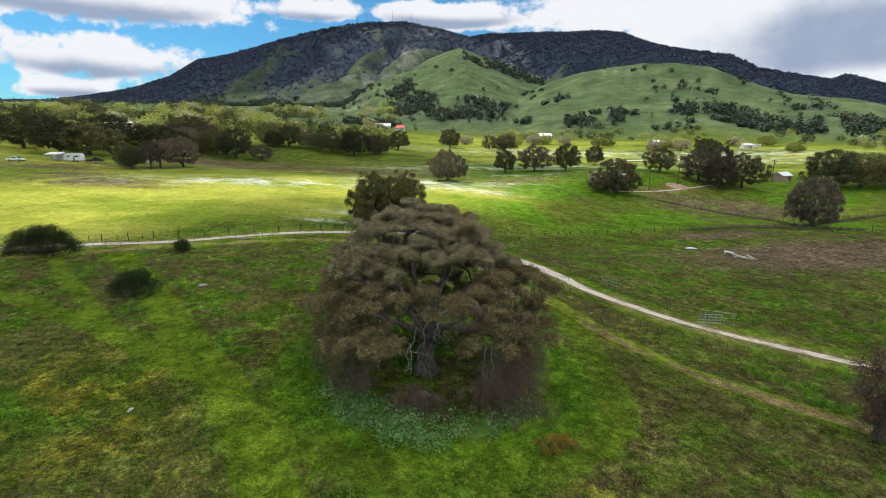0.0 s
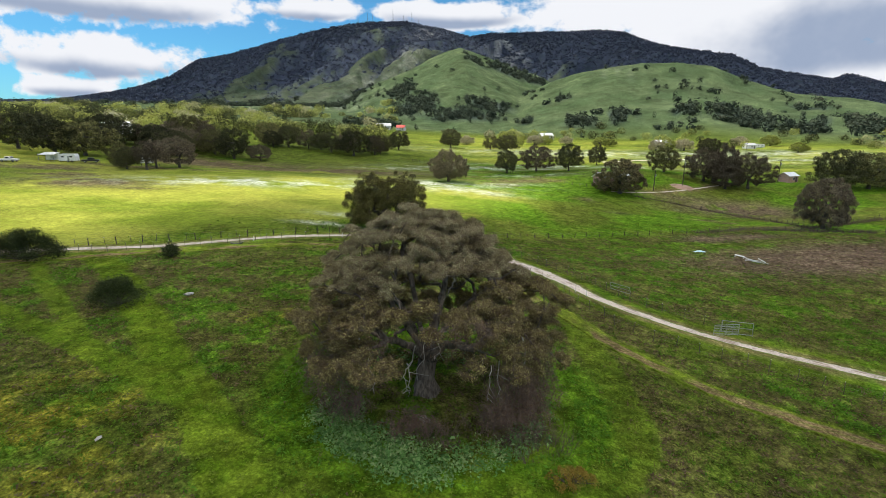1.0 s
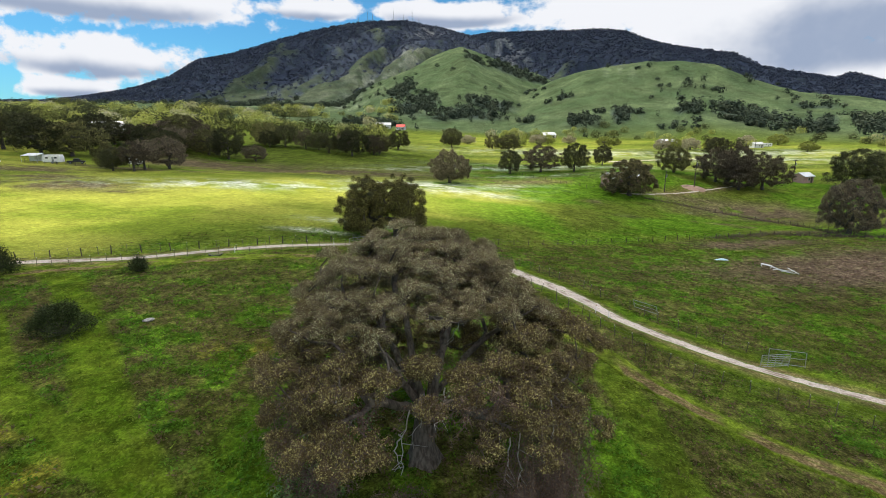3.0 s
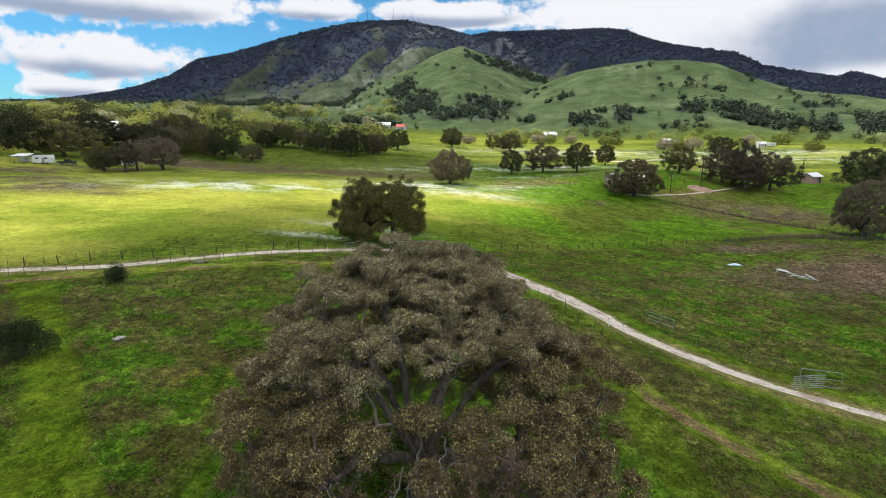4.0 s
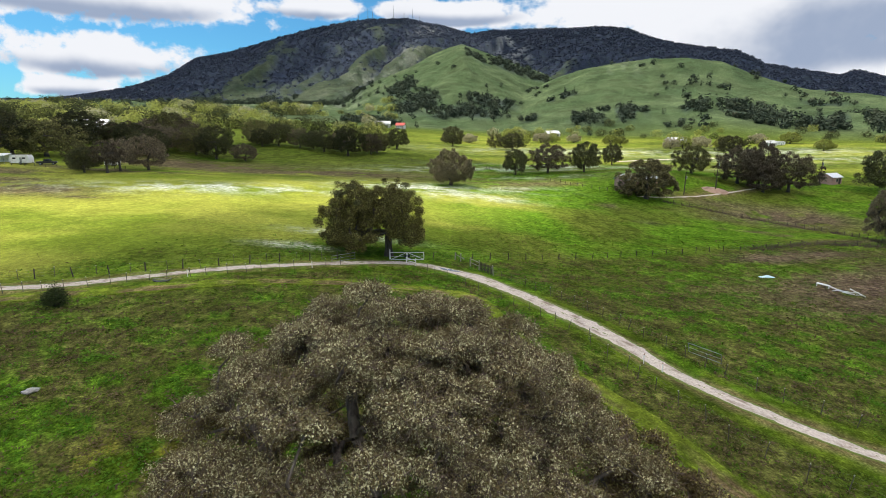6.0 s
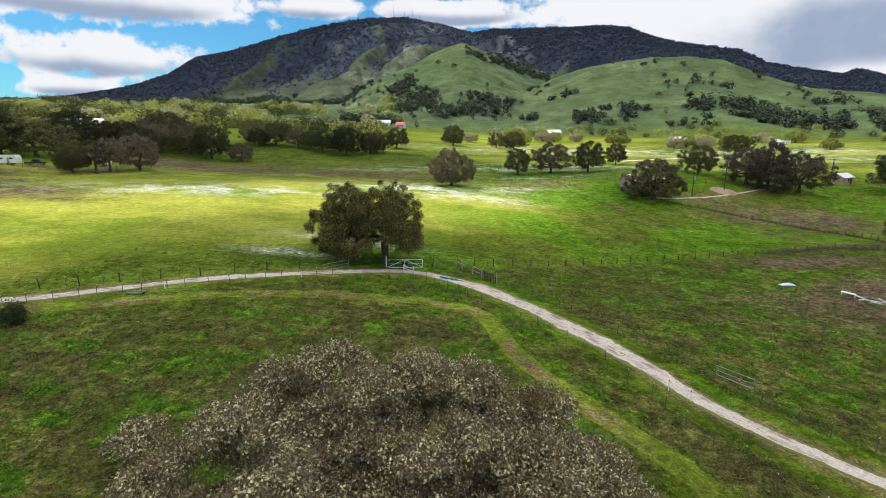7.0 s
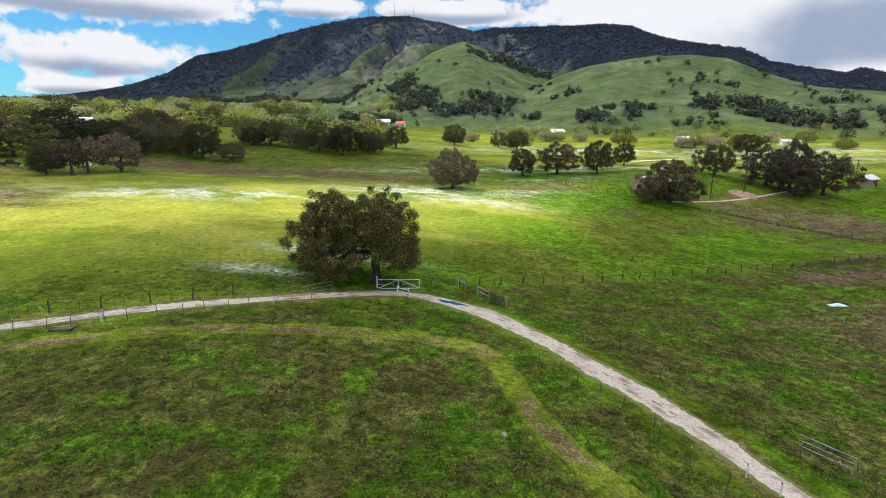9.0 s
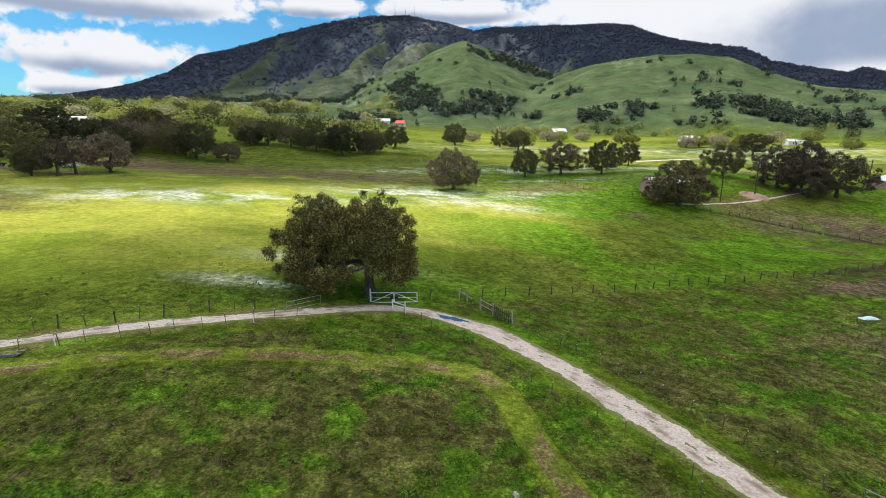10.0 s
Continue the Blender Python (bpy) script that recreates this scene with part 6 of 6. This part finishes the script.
# ---- gates and panels ----
def swing_gate():
    """Two white leaves hung from one post, each a framed rail gate with a slanting brace."""
    ob = anchor("farm_gate", -7.0, 92.4, turn=3)
    post = Shape().tube((-2.45, 0, -0.3), (-2.45, 0, 1.75), 0.09, 0.085, 10).mesh("post", WHITE_PAINT)
    part("post", post, ob)
    for x0, x1, up in ((-2.4, -0.05, 0), (0.05, 2.4, 1)):
        s = Shape()
        for z in (0.25, 1.3):
            s.tube((x0, 0, z), (x1, 0, z), 0.045, sides=8)
        for x in (x0, x1):
            s.tube((x, 0, 0.25), (x, 0, 1.3), 0.045, sides=8)
        s.tube((x0, 0, 1.3) if up else (x0, 0, 0.25), (x1, 0, 0.25) if up else (x1, 0, 1.3), 0.04, sides=8)
        s.tube((x0, 0, 0.75), (x1, 0, 0.75), 0.02, sides=6)
        leaf = part("gate_leaf", s.mesh("gate_leaf", WHITE_PAINT), ob)
        latch = Shape().box(((x0 + x1) / 2 + (1.0 if not up else -1.0), -0.06, 0.8), (0.34, 0.1, 0.42), bevel=0.03).mesh("latch", DARK_METAL)
        part("latch", latch, leaf, "dark steel latch plate")
    tagged(ob, "white painted double rail gate across the dirt track", "gate")
    ob2 = anchor("rail_stub", -6.3, 90.5, turn=-32)
    part("rail", Shape().tube((-0.8, 0, 0.85), (0.8, 0, 0.75), 0.055).tube((-0.8, 0, 0.5), (0.8, 0, 0.42), 0.04).mesh("rail", WHITE_PAINT), ob2)
    for x in (-0.8, 0.8):
        part("post", Shape().tube((x, 0, -0.3), (x, 0, 1.05), 0.06).mesh("post", WHITE_PAINT), ob2)
    tagged(ob2, "short white rail barrier beside the gate", "barrier")


swing_gate()


def corral():
    ob = anchor("cattle_fence", 4.5, 91.2, turn=-54)
    for n in range(9):
        part("picket", Shape().box((-1.7 + n * 0.32, 0, 0.55), (0.11, 0.06, 1.5 + 0.1 * math.sin(n * 2.1)), (0, 2 * math.sin(n), 0), 0.01).mesh("picket", OLD_WOOD), ob)
    for z in (0.35, 0.95):
        part("rail", Shape().box((-0.4, 0.06, z), (2.9, 0.05, 0.12), bevel=0.01).mesh("rail", OLD_WOOD), ob)
    part("brace", Shape().tube((1.2, 0, -0.2), (0.95, 0.05, 1.45), 0.075, 0.065).mesh("brace", GREY_WOOD), ob, "pale leaning post")
    for z in (0.6, 1.15):
        part("top_rail", Shape().tube((-4.0, 0, z + 0.15), (-1.9, 0, z), 0.06, 0.055).mesh("top_rail", GREY_WOOD), ob, "pale weathered rail")
    for x in (-4.0, -1.9):
        part("post", Shape().tube((x, 0, -0.3), (x, 0, 1.5), 0.09, 0.08).mesh("post", GREY_WOOD), ob)
    tagged(ob, "weathered wooden cattle fence of pickets and rails", "fence")
    ob = anchor("rail_stub", 0.6, 97.0, turn=-40)
    part("rail", Shape().tube((-0.9, 0, 1.0), (0.9, 0, 0.5), 0.06).mesh("rail", GREY_WOOD), ob)
    for x in (-0.9, 0.2):
        part("post", Shape().tube((x, 0, -0.3), (x + 0.05, 0, 1.3), 0.08).mesh("post", GREY_WOOD), ob)
    tagged(ob, "broken grey wooden brace of an old fence", "fence")


corral()


def pipe_panel(x, y, w, h, turn, lean, rails, label, bars=0):
    ob = anchor("pipe_panel", x, y, turn=turn)
    m = pose(0, 0, 0, lean, 0, 0)

    def at(px, pz):
        return tuple(m @ Vector((px, 0, pz)))

    frame_ = Shape()
    for a, b in (((-w / 2, 0.12), (w / 2, 0.12)), ((-w / 2, h), (w / 2, h)), ((-w / 2, 0), (-w / 2, h)), ((w / 2, 0), (w / 2, h))):
        frame_.tube(at(*a), at(*b), 0.03, sides=8)
    part("panel_frame", frame_.mesh("panel_frame", GALVANISED), ob)
    for k in range(rails):
        z = 0.12 + (h - 0.12) * (k + 1) / (rails + 1)
        part("rail", Shape().tube(at(-w / 2, z), at(w / 2, z), 0.022, sides=6).mesh("rail", GALVANISED), ob)
    for k in range(bars):
        px = -w / 2 + w * (k + 1) / (bars + 1)
        part("bar", Shape().tube(at(px, 0.1), at(px, h), 0.018, sides=6).mesh("bar", GALVANISED), ob)
    tagged(ob, label, "panel")


pipe_panel(22.4, 65.6, 3.0, 1.1, -55, 18, 1, "pale steel pipe panel leaning by the fence")
pipe_panel(29.6, 53.3, 2.8, 1.3, 6, 4, 5, "grey steel livestock gate standing ajar", 3)
pipe_panel(31.2, 54.0, 3.0, 1.45, -18, -5, 1, "pale steel pipe frame behind a livestock gate")

pipe_panel(-15.2, 88.2, 3.4, 0.95, 39, 3, 1, "pale steel pipe panel standing along the road fence")


def marker_post(x, y):
    ob = anchor("marker_post", x, y)
    ob.scale = (0.7, 0.7, 0.85)
    part("shaft", Shape().tube((0, 0, -0.3), (0, 0.02, 0.95), 0.06, 0.055, 9).mesh("shaft", WHITE_PAINT), ob)
    part("cap", Shape().tube((0, 0.02, 0.95), (0, 0.02, 1.1), 0.075, 0.03, 9).mesh("cap", PINK_DIRT), ob, "rusty brown cap")
    tagged(ob, "short white marker post with rusty top beside the road", "post", "marker posts by the road")


for px, py in ((15.7, 62.7), (16.7, 61.3), (-18.1, 83.3), (-30.4, 76.9)):
    marker_post(px, py)


# ---- trough, tarp and broken frame ----
def trough():
    ob = anchor("feed_trough", -32.2, 75.0, turn=14)
    ob.scale = (0.8, 0.8, 0.62)
    s = Shape()
    out = [(-1.15, 0.42), (-0.95, 0.12), (-0.5, 0.0), (0.5, 0.0), (0.95, 0.12), (1.15, 0.42), (1.05, 0.42), (0.88, 0.2), (0.48, 0.08), (-0.48, 0.08), (-0.88, 0.2), (-1.05, 0.42)]
    s.prism(out, 0.62, Matrix())
    part("shell", s.mesh("shell", DARK_METAL), ob)
    part("rim", Shape().tube((-1.15, -0.33, 0.43), (1.15, -0.33, 0.43), 0.035).tube((-1.15, 0.33, 0.43), (1.15, 0.33, 0.43), 0.035).mesh("rim", GREY_WOOD), ob, "pale worn rim")
    tagged(ob, "dark curved metal feed trough lying in grass", "trough")


trough()


def tarp():
    me_s = Shape()
    bm = me_s.bm
    bmesh.ops.create_grid(bm, x_segments=24, y_segments=12, size=1)
    for v in bm.verts:
        r = math.hypot(v.co.x, v.co.y)
        k = noise.noise(v.co * 2.3)
        v.co.x, v.co.y, v.co.z = v.co.x * 1.15 + 0.1 * k, v.co.y * 0.5 + 0.1 * k, max(0.03, 0.28 * (1 - v.co.x**2) * (1 - v.co.y**2) + 0.1 * k)
    got = bmesh.ops.solidify(bm, geom=bm.faces[:], thickness=0.02)
    ob = new("tarpaulin", me_s.mesh("tarpaulin", TARP))
    ob.matrix_basis = pose(51.0, 102.4, float(ground_z(51.0, 102.4)) + 0.03, 0, 0, 4)
    tagged(ob, "pale blue plastic tarpaulin draped over a low heap", "tarpaulin")


tarp()


def junk_frame():
    """White rails of a broken shelter, fallen in the grass."""
    ob = anchor("fallen_frame", 56.4, 94.8, turn=-40)
    g = np.random.default_rng(5)
    spots = [((-2.4, 1.2, 0.5), (-0.9, 0.9, 0.5)), ((-2.4, 1.2, 0.1), (-2.4, 1.2, 0.5)), ((-0.9, 0.9, 0.05), (-0.9, 0.9, 0.5)), ((-0.9, 0.9, 0.4), (0.6, 0.1, 0.2)), ((0.0, 0.4, 0.1), (1.6, -0.2, 0.3)), ((0.8, -0.4, 0.12), (2.6, 0.1, 0.35)), ((1.6, 0.5, 0.6), (3.4, -0.9, 0.15)), ((1.2, -0.5, 0.15), (3.0, -0.6, 0.1)), ((-0.4, -0.2, 0.1), (0.5, 0.7, 0.15))]
    for a, b in spots:
        part("rail", Shape().tube(a, b, 0.085, 0.07, 7).mesh("rail", WHITE_PAINT), ob)
    part("sheet", Shape().box((-1.65, 1.1, 0.52), (1.7, 0.6, 0.05), (4, 3, -12), 0.01).mesh("sheet", WHITE_PAINT), ob, "white sheet panel")
    tagged(ob, "collapsed white frame of rails lying in brown weeds", "debris")


junk_frame()


def puddle():
    s = Shape()
    bm = s.bm
    vs = []
    for k in range(36):
        th = k / 36 * 2 * math.pi
        r = 1 + 0.22 * math.sin(2 * th + 1) + 0.16 * math.sin(5 * th) + 0.08 * math.sin(9 * th)
        x, y = 1.25 * r * math.cos(th), 0.6 * r * math.sin(th)
        vs.append(bm.verts.new((x, y, 0)))
    bm.faces.new(vs)
    ob = new("puddle", s.mesh("puddle", WATER))
    ob.matrix_basis = pose(-0.9, 90.0, float(ground_z(-0.9, 90.0)) + 0.075, 0, 0, -16)
    ob.matrix_basis = ob.matrix_basis @ pose(0, 0, 0, math.degrees(math.atan2(float(ground_z(-0.9, 90.5) - ground_z(-0.9, 89.5)), 1)), -math.degrees(math.atan2(float(ground_z(-0.4, 90.0) - ground_z(-1.4, 90.0)), 1)), 0)
    tagged(ob, "shallow rain puddle reflecting blue sky on the road", "puddle", kind="structure")


puddle()

# ---- poles ----
def utility_pole(x, y, h, turn, arms, label):
    ob = anchor("utility_pole", x, y, turn=turn)
    part("pole", Shape().tube((0, 0, -0.5), (0, 0, h), 0.17, 0.11, 10).mesh("pole", OLD_WOOD), ob)
    for k in range(arms):
        arm = part("crossarm", Shape().box((0, 0.14, h - 0.4 - 0.8 * k), (2.2, 0.1, 0.12), bevel=0.01).mesh("crossarm", OLD_WOOD), ob)
        for px in (-1.0, -0.4, 0.4, 1.0):
            part("insulator", Shape().tube((px, 0.14, h - 0.34 - 0.8 * k), (px, 0.14, h - 0.16 - 0.8 * k), 0.05, 0.03, 8).mesh("insulator", GALVANISED), arm)
    part("transformer", Shape().tube((0.33, 0, h - 2.2), (0.33, 0, h - 1.3), 0.22, 0.22, 12).tube((0.33, 0, h - 1.3), (0.33, 0, h - 1.2), 0.22, 0.08, 12).mesh("transformer", GALVANISED), ob, "grey steel transformer can")
    tagged(ob, label, "pole")


utility_pole(84.2, 184.6, 10.0, 20, 1, "tall dark wooden utility pole on a dirt mound")
utility_pole(71.0, 177.5, 7.0, 20, 0, "short dark wooden service pole by a house")
utility_pole(131, 204, 9.0, 10, 1, "dark wooden utility pole beside dark trees")
utility_pole(190, 330, 8.0, 10, 1, "distant wooden utility pole on open pasture")


def mound():
    s = Shape()
    bmesh.ops.create_circle(s.bm, cap_ends=True, cap_tris=True, segments=40, radius=1)
    bmesh.ops.subdivide_edges(s.bm, edges=s.bm.edges[:], cuts=3)
    for v in s.bm.verts:
        r = math.hypot(v.co.x, v.co.y)
        x, y = 84.2 + v.co.x * 4.4 * (1 + 0.15 * noise.noise(v.co * 3)), 184.6 + v.co.y * 3.2
        v.co = (x, y, float(ground_z(x, y)) + 0.55 * (1 - r**2) - 0.05 + 0.1 * noise.noise(v.co * 5))
    tagged(new("dirt_mound", s.mesh("dirt_mound", PINK_DIRT)), "low pinkish dirt mound around the pole foot", "mound", kind="structure")


mound()


# ---- houses and sheds ----
def house(name, x, y, w, d, h, roof_h, turn, wall, roof, label, windows=3, door=True, chimney=False, lift=0.0):
    ob = anchor(name, x, y, turn=turn)
    body = Shape().box((0, 0, h / 2 - 0.3), (w, d, h + 0.6))
    part("wall", body.mesh("wall", wall), ob)
    for sx in (-1, 1):
        part("gable", Shape().prism([(-d / 2, 0), (d / 2, 0), (0, roof_h)], 0.2, pose(sx * (w / 2 - 0.1), 0, h, 0, 0, 90)).mesh("gable", wall), ob)
    slope = math.degrees(math.atan2(roof_h, d / 2))
    run = math.hypot(roof_h, d / 2) + 0.5
    tops = []
    for sy in (-1, 1):
        cy, cz = sy * (d / 4 + 0.18), h + roof_h / 2 - 0.08
        tops.append(part("roof", Shape().box((0, cy, cz + 0.06), (w + 0.9, run, 0.12), (-sy * slope, 0, 0), 0.02).mesh("roof", roof), ob))
    if chimney:
        part("chimney", Shape().box((w * 0.25, 0.4, h + roof_h), (0.6, 0.6, 1.4), bevel=0.03).mesh("chimney", PINK_WALL), tops[1])
    for k in range(windows):
        px = -w / 2 + w * (k + 0.7) / (windows + 0.4)
        fr = part("window", Shape().box((px, -d / 2 - 0.03, h * 0.55), (1.25, 0.1, 1.2), bevel=0.01).mesh("window", WHITE_PAINT), ob)
        part("pane", Shape().box((px, -d / 2 - 0.085, h * 0.55), (1.05, 0.02, 1.0)).mesh("pane", DARK_GLASS), fr)
    if door:
        part("door", Shape().box((w * 0.28, -d / 2 - 0.03, 1.0), (0.95, 0.1, 2.05), bevel=0.01).mesh("door", OLD_WOOD), ob)
    return tagged(ob, label, "house" if name != "shed" else "shed")


house("house", 57.5, 181.5, 11, 7, 2.7, 1.7, 8, PINK_WALL, WHITE_ROOF, "low pink farmhouse with white roof behind an oak", 3, True)
house("shed", 136.5, 206.5, 5.6, 4.6, 2.5, 1.2, 24, PINK_WALL, WHITE_ROOF, "small pink shed with pale metal roof in grass", 1, True)
house("house", -203, 306, 17, 9, 4.6, 2.6, 12, WHITE_WALL, WHITE_ROOF, "long white-roofed house among oak trees", 5, True)
house("house", -55, 556, 9, 8, 3.0, 2.6, -8, WHITE_WALL, RED_ROOF, "distant farmhouse with a bright red roof", 4, True)
house("house", -74, 556, 16, 9, 3.6, 2.6, 10, WHITE_WALL, GREY_ROOF, "distant pale house with a grey roof", 3, True)
house("house", 94, 508, 13, 8, 3.4, 2.8, 20, WHITE_WALL, WHITE_ROOF, "distant white house at the foot of hills", 3, True)
house("house", 182, 440, 15, 6, 2.4, 1.5, 12, WHITE_WALL, WHITE_ROOF, "long white ranch house below the green hill", 6, True, False)
house("shed", 228, 392, 8, 5, 2.6, 1.4, 12, WHITE_WALL, GREY_ROOF, "small pale shed on a far pasture", 1, True)
house("shed", -2, 420, 9, 5, 2.4, 1.2, 4, OLD_WOOD, GREY_ROOF, "low dark open shed in a sunlit field", 0, True)


# ---- vehicles and farmyard things ----
def trailer(x, y, w, d, h, turn, label):
    """A travel trailer on two wheels."""
    ob = anchor("travel_trailer", x, y, turn=turn)
    outline = [(-w / 2, 0.5), (w / 2, 0.5), (w / 2, h * 0.75), (w / 2 - 0.35, h), (-w / 2 + 0.35, h), (-w / 2, h * 0.72)]
    part("body", Shape().prism(outline, d, Matrix()).mesh("body", WHITE_PAINT), ob)
    for sy in (-1, 1):
        wheel = part("wheel", Shape().tube((0.2, sy * (d / 2 - 0.15), 0.34), (0.2, sy * (d / 2 + 0.06), 0.34), 0.34, sides=16).mesh("wheel", RUBBER), ob)
        part("rim", Shape().tube((0.2, sy * (d / 2 - 0.1), 0.34), (0.2, sy * (d / 2 + 0.08), 0.34), 0.19, sides=12).mesh("rim", GALVANISED), wheel)
        for px in (-w / 4, w / 4):
            part("window", Shape().box((px, sy * (d / 2 + 0.01), h * 0.66), (0.9, 0.04, 0.5), bevel=0.01).mesh("window", DARK_GLASS), ob)
    part("hitch", Shape().tube((w / 2, 0, 0.55), (w / 2 + 1.1, 0, 0.45), 0.05).mesh("hitch", DARK_METAL), ob)
    part("door", Shape().box((0.5, -d / 2 - 0.015, 1.35), (0.65, 0.04, 1.6), bevel=0.01).mesh("door", GALVANISED), ob)
    tagged(ob, label, "trailer")


def pickup(x, y, turn, paint, label):
    ob = anchor("pickup_truck", x, y, turn=turn)
    outline = [(-2.6, 0.5), (2.6, 0.5), (2.62, 0.95), (1.25, 1.08), (0.75, 1.75), (-0.65, 1.78), (-0.85, 1.1), (-2.6, 1.1)]
    part("body", Shape().prism(outline, 1.85, Matrix()).mesh("body", paint), ob)
    part("windscreen", Shape().box((1.03, 0, 1.43), (0.04, 1.5, 0.72), (0, -37, 0)).mesh("windscreen", DARK_GLASS), ob)
    for sy in (-1, 1):
        part("side_window", Shape().box((0.05, sy * 0.93, 1.43), (1.2, 0.03, 0.45)).mesh("side_window", DARK_GLASS), ob)
        for px in (-1.65, 1.65):
            wheel = part("wheel", Shape().tube((px, sy * 0.75, 0.38), (px, sy * 0.97, 0.38), 0.38, sides=16).mesh("wheel", RUBBER), ob)
            part("rim", Shape().tube((px, sy * 0.8, 0.38), (px, sy * 0.99, 0.38), 0.2, sides=12).mesh("rim", GALVANISED), wheel)
        part("headlight", Shape().box((2.62, sy * 0.7, 0.8), (0.05, 0.3, 0.16), bevel=0.01).mesh("headlight", GALVANISED), ob)
    tagged(ob, label, "pickup truck")


def canopy(x, y, w, d, h, turn, label):
    ob = anchor("shade_shelter", x, y, turn=turn)
    for sx in (-1, 1):
        for sy in (-1, 1):
            part("post", Shape().tube((sx * (w / 2 - 0.1), sy * (d / 2 - 0.1), -0.3), (sx * (w / 2 - 0.1), sy * (d / 2 - 0.1), h), 0.06).mesh("post", GALVANISED), ob)
    part("roof", Shape().box((0, 0, h + 0.05), (w, d, 0.09), (10, 0, 0), 0.02).mesh("roof", WHITE_PAINT), ob)
    part("side_sheet", Shape().box((0, d / 2 - 0.1, h * 0.55), (w * 0.9, 0.05, h * 0.9), bevel=0.01).mesh("side_sheet", WHITE_PAINT), ob)
    tagged(ob, label, "shelter")


canopy(-140.5, 176, 5.0, 4, 2.5, 8, "white sheet-roofed farmyard shelter")
trailer(-134, 176.5, 5.6, 2.3, 2.9, 6, "white travel trailer parked in the farmyard")
pickup(-129, 180, 30, DARK_METAL, "dark pickup truck parked beside a trailer")
pickup(-118.5, 183.5, 25, WHITE_PAINT, "white pickup truck parked by the oaks")
trailer(-115, 190, 4.2, 2.3, 2.7, 18, "small white trailer with open rear in the farmyard")
pickup(-146, 166, 5, WHITE_PAINT, "white pickup truck at the farmyard edge")
trailer(238, 396, 7.0, 2.5, 3.0, 10, "white travel trailer on a far sunlit pasture")


# ---- masts on the summit ----
def mast(a, h, label):
    r = 2395
    x, y = r * math.sin(radians(a)), r * math.cos(radians(a))
    ob = anchor("radio_mast", x, y)
    s = Shape()
    for k in range(3):
        th = k * 2.094
        s.tube((2.0 * math.cos(th), 2.0 * math.sin(th), -2), (0.6 * math.cos(th), 0.6 * math.sin(th), h), 0.35, 0.25, 5)
    part("lattice", s.mesh("lattice", GALVANISED), ob)
    for k in range(3):
        z = h * (0.3 + 0.3 * k)
        part("platform", Shape().tube((0, 0, z), (0, 0, z + 0.8), 2.0 - 0.5 * k, sides=8).mesh("platform", GALVANISED), ob)
    part("aerial", Shape().tube((0, 0, h), (0, 0, h * 1.25), 0.3, 0.15, 5).mesh("aerial", GALVANISED), ob)
    tagged(ob, label, "radio mast", "masts on the mountain top")


for a, h in ((-9.0, 38), (-8.5, 30), (-6.3, 46), (-5.2, 24), (-4.3, 40), (-10.0, 22), (-3.6, 18)):
    mast(a, h, "tall steel lattice radio mast on the mountain top")
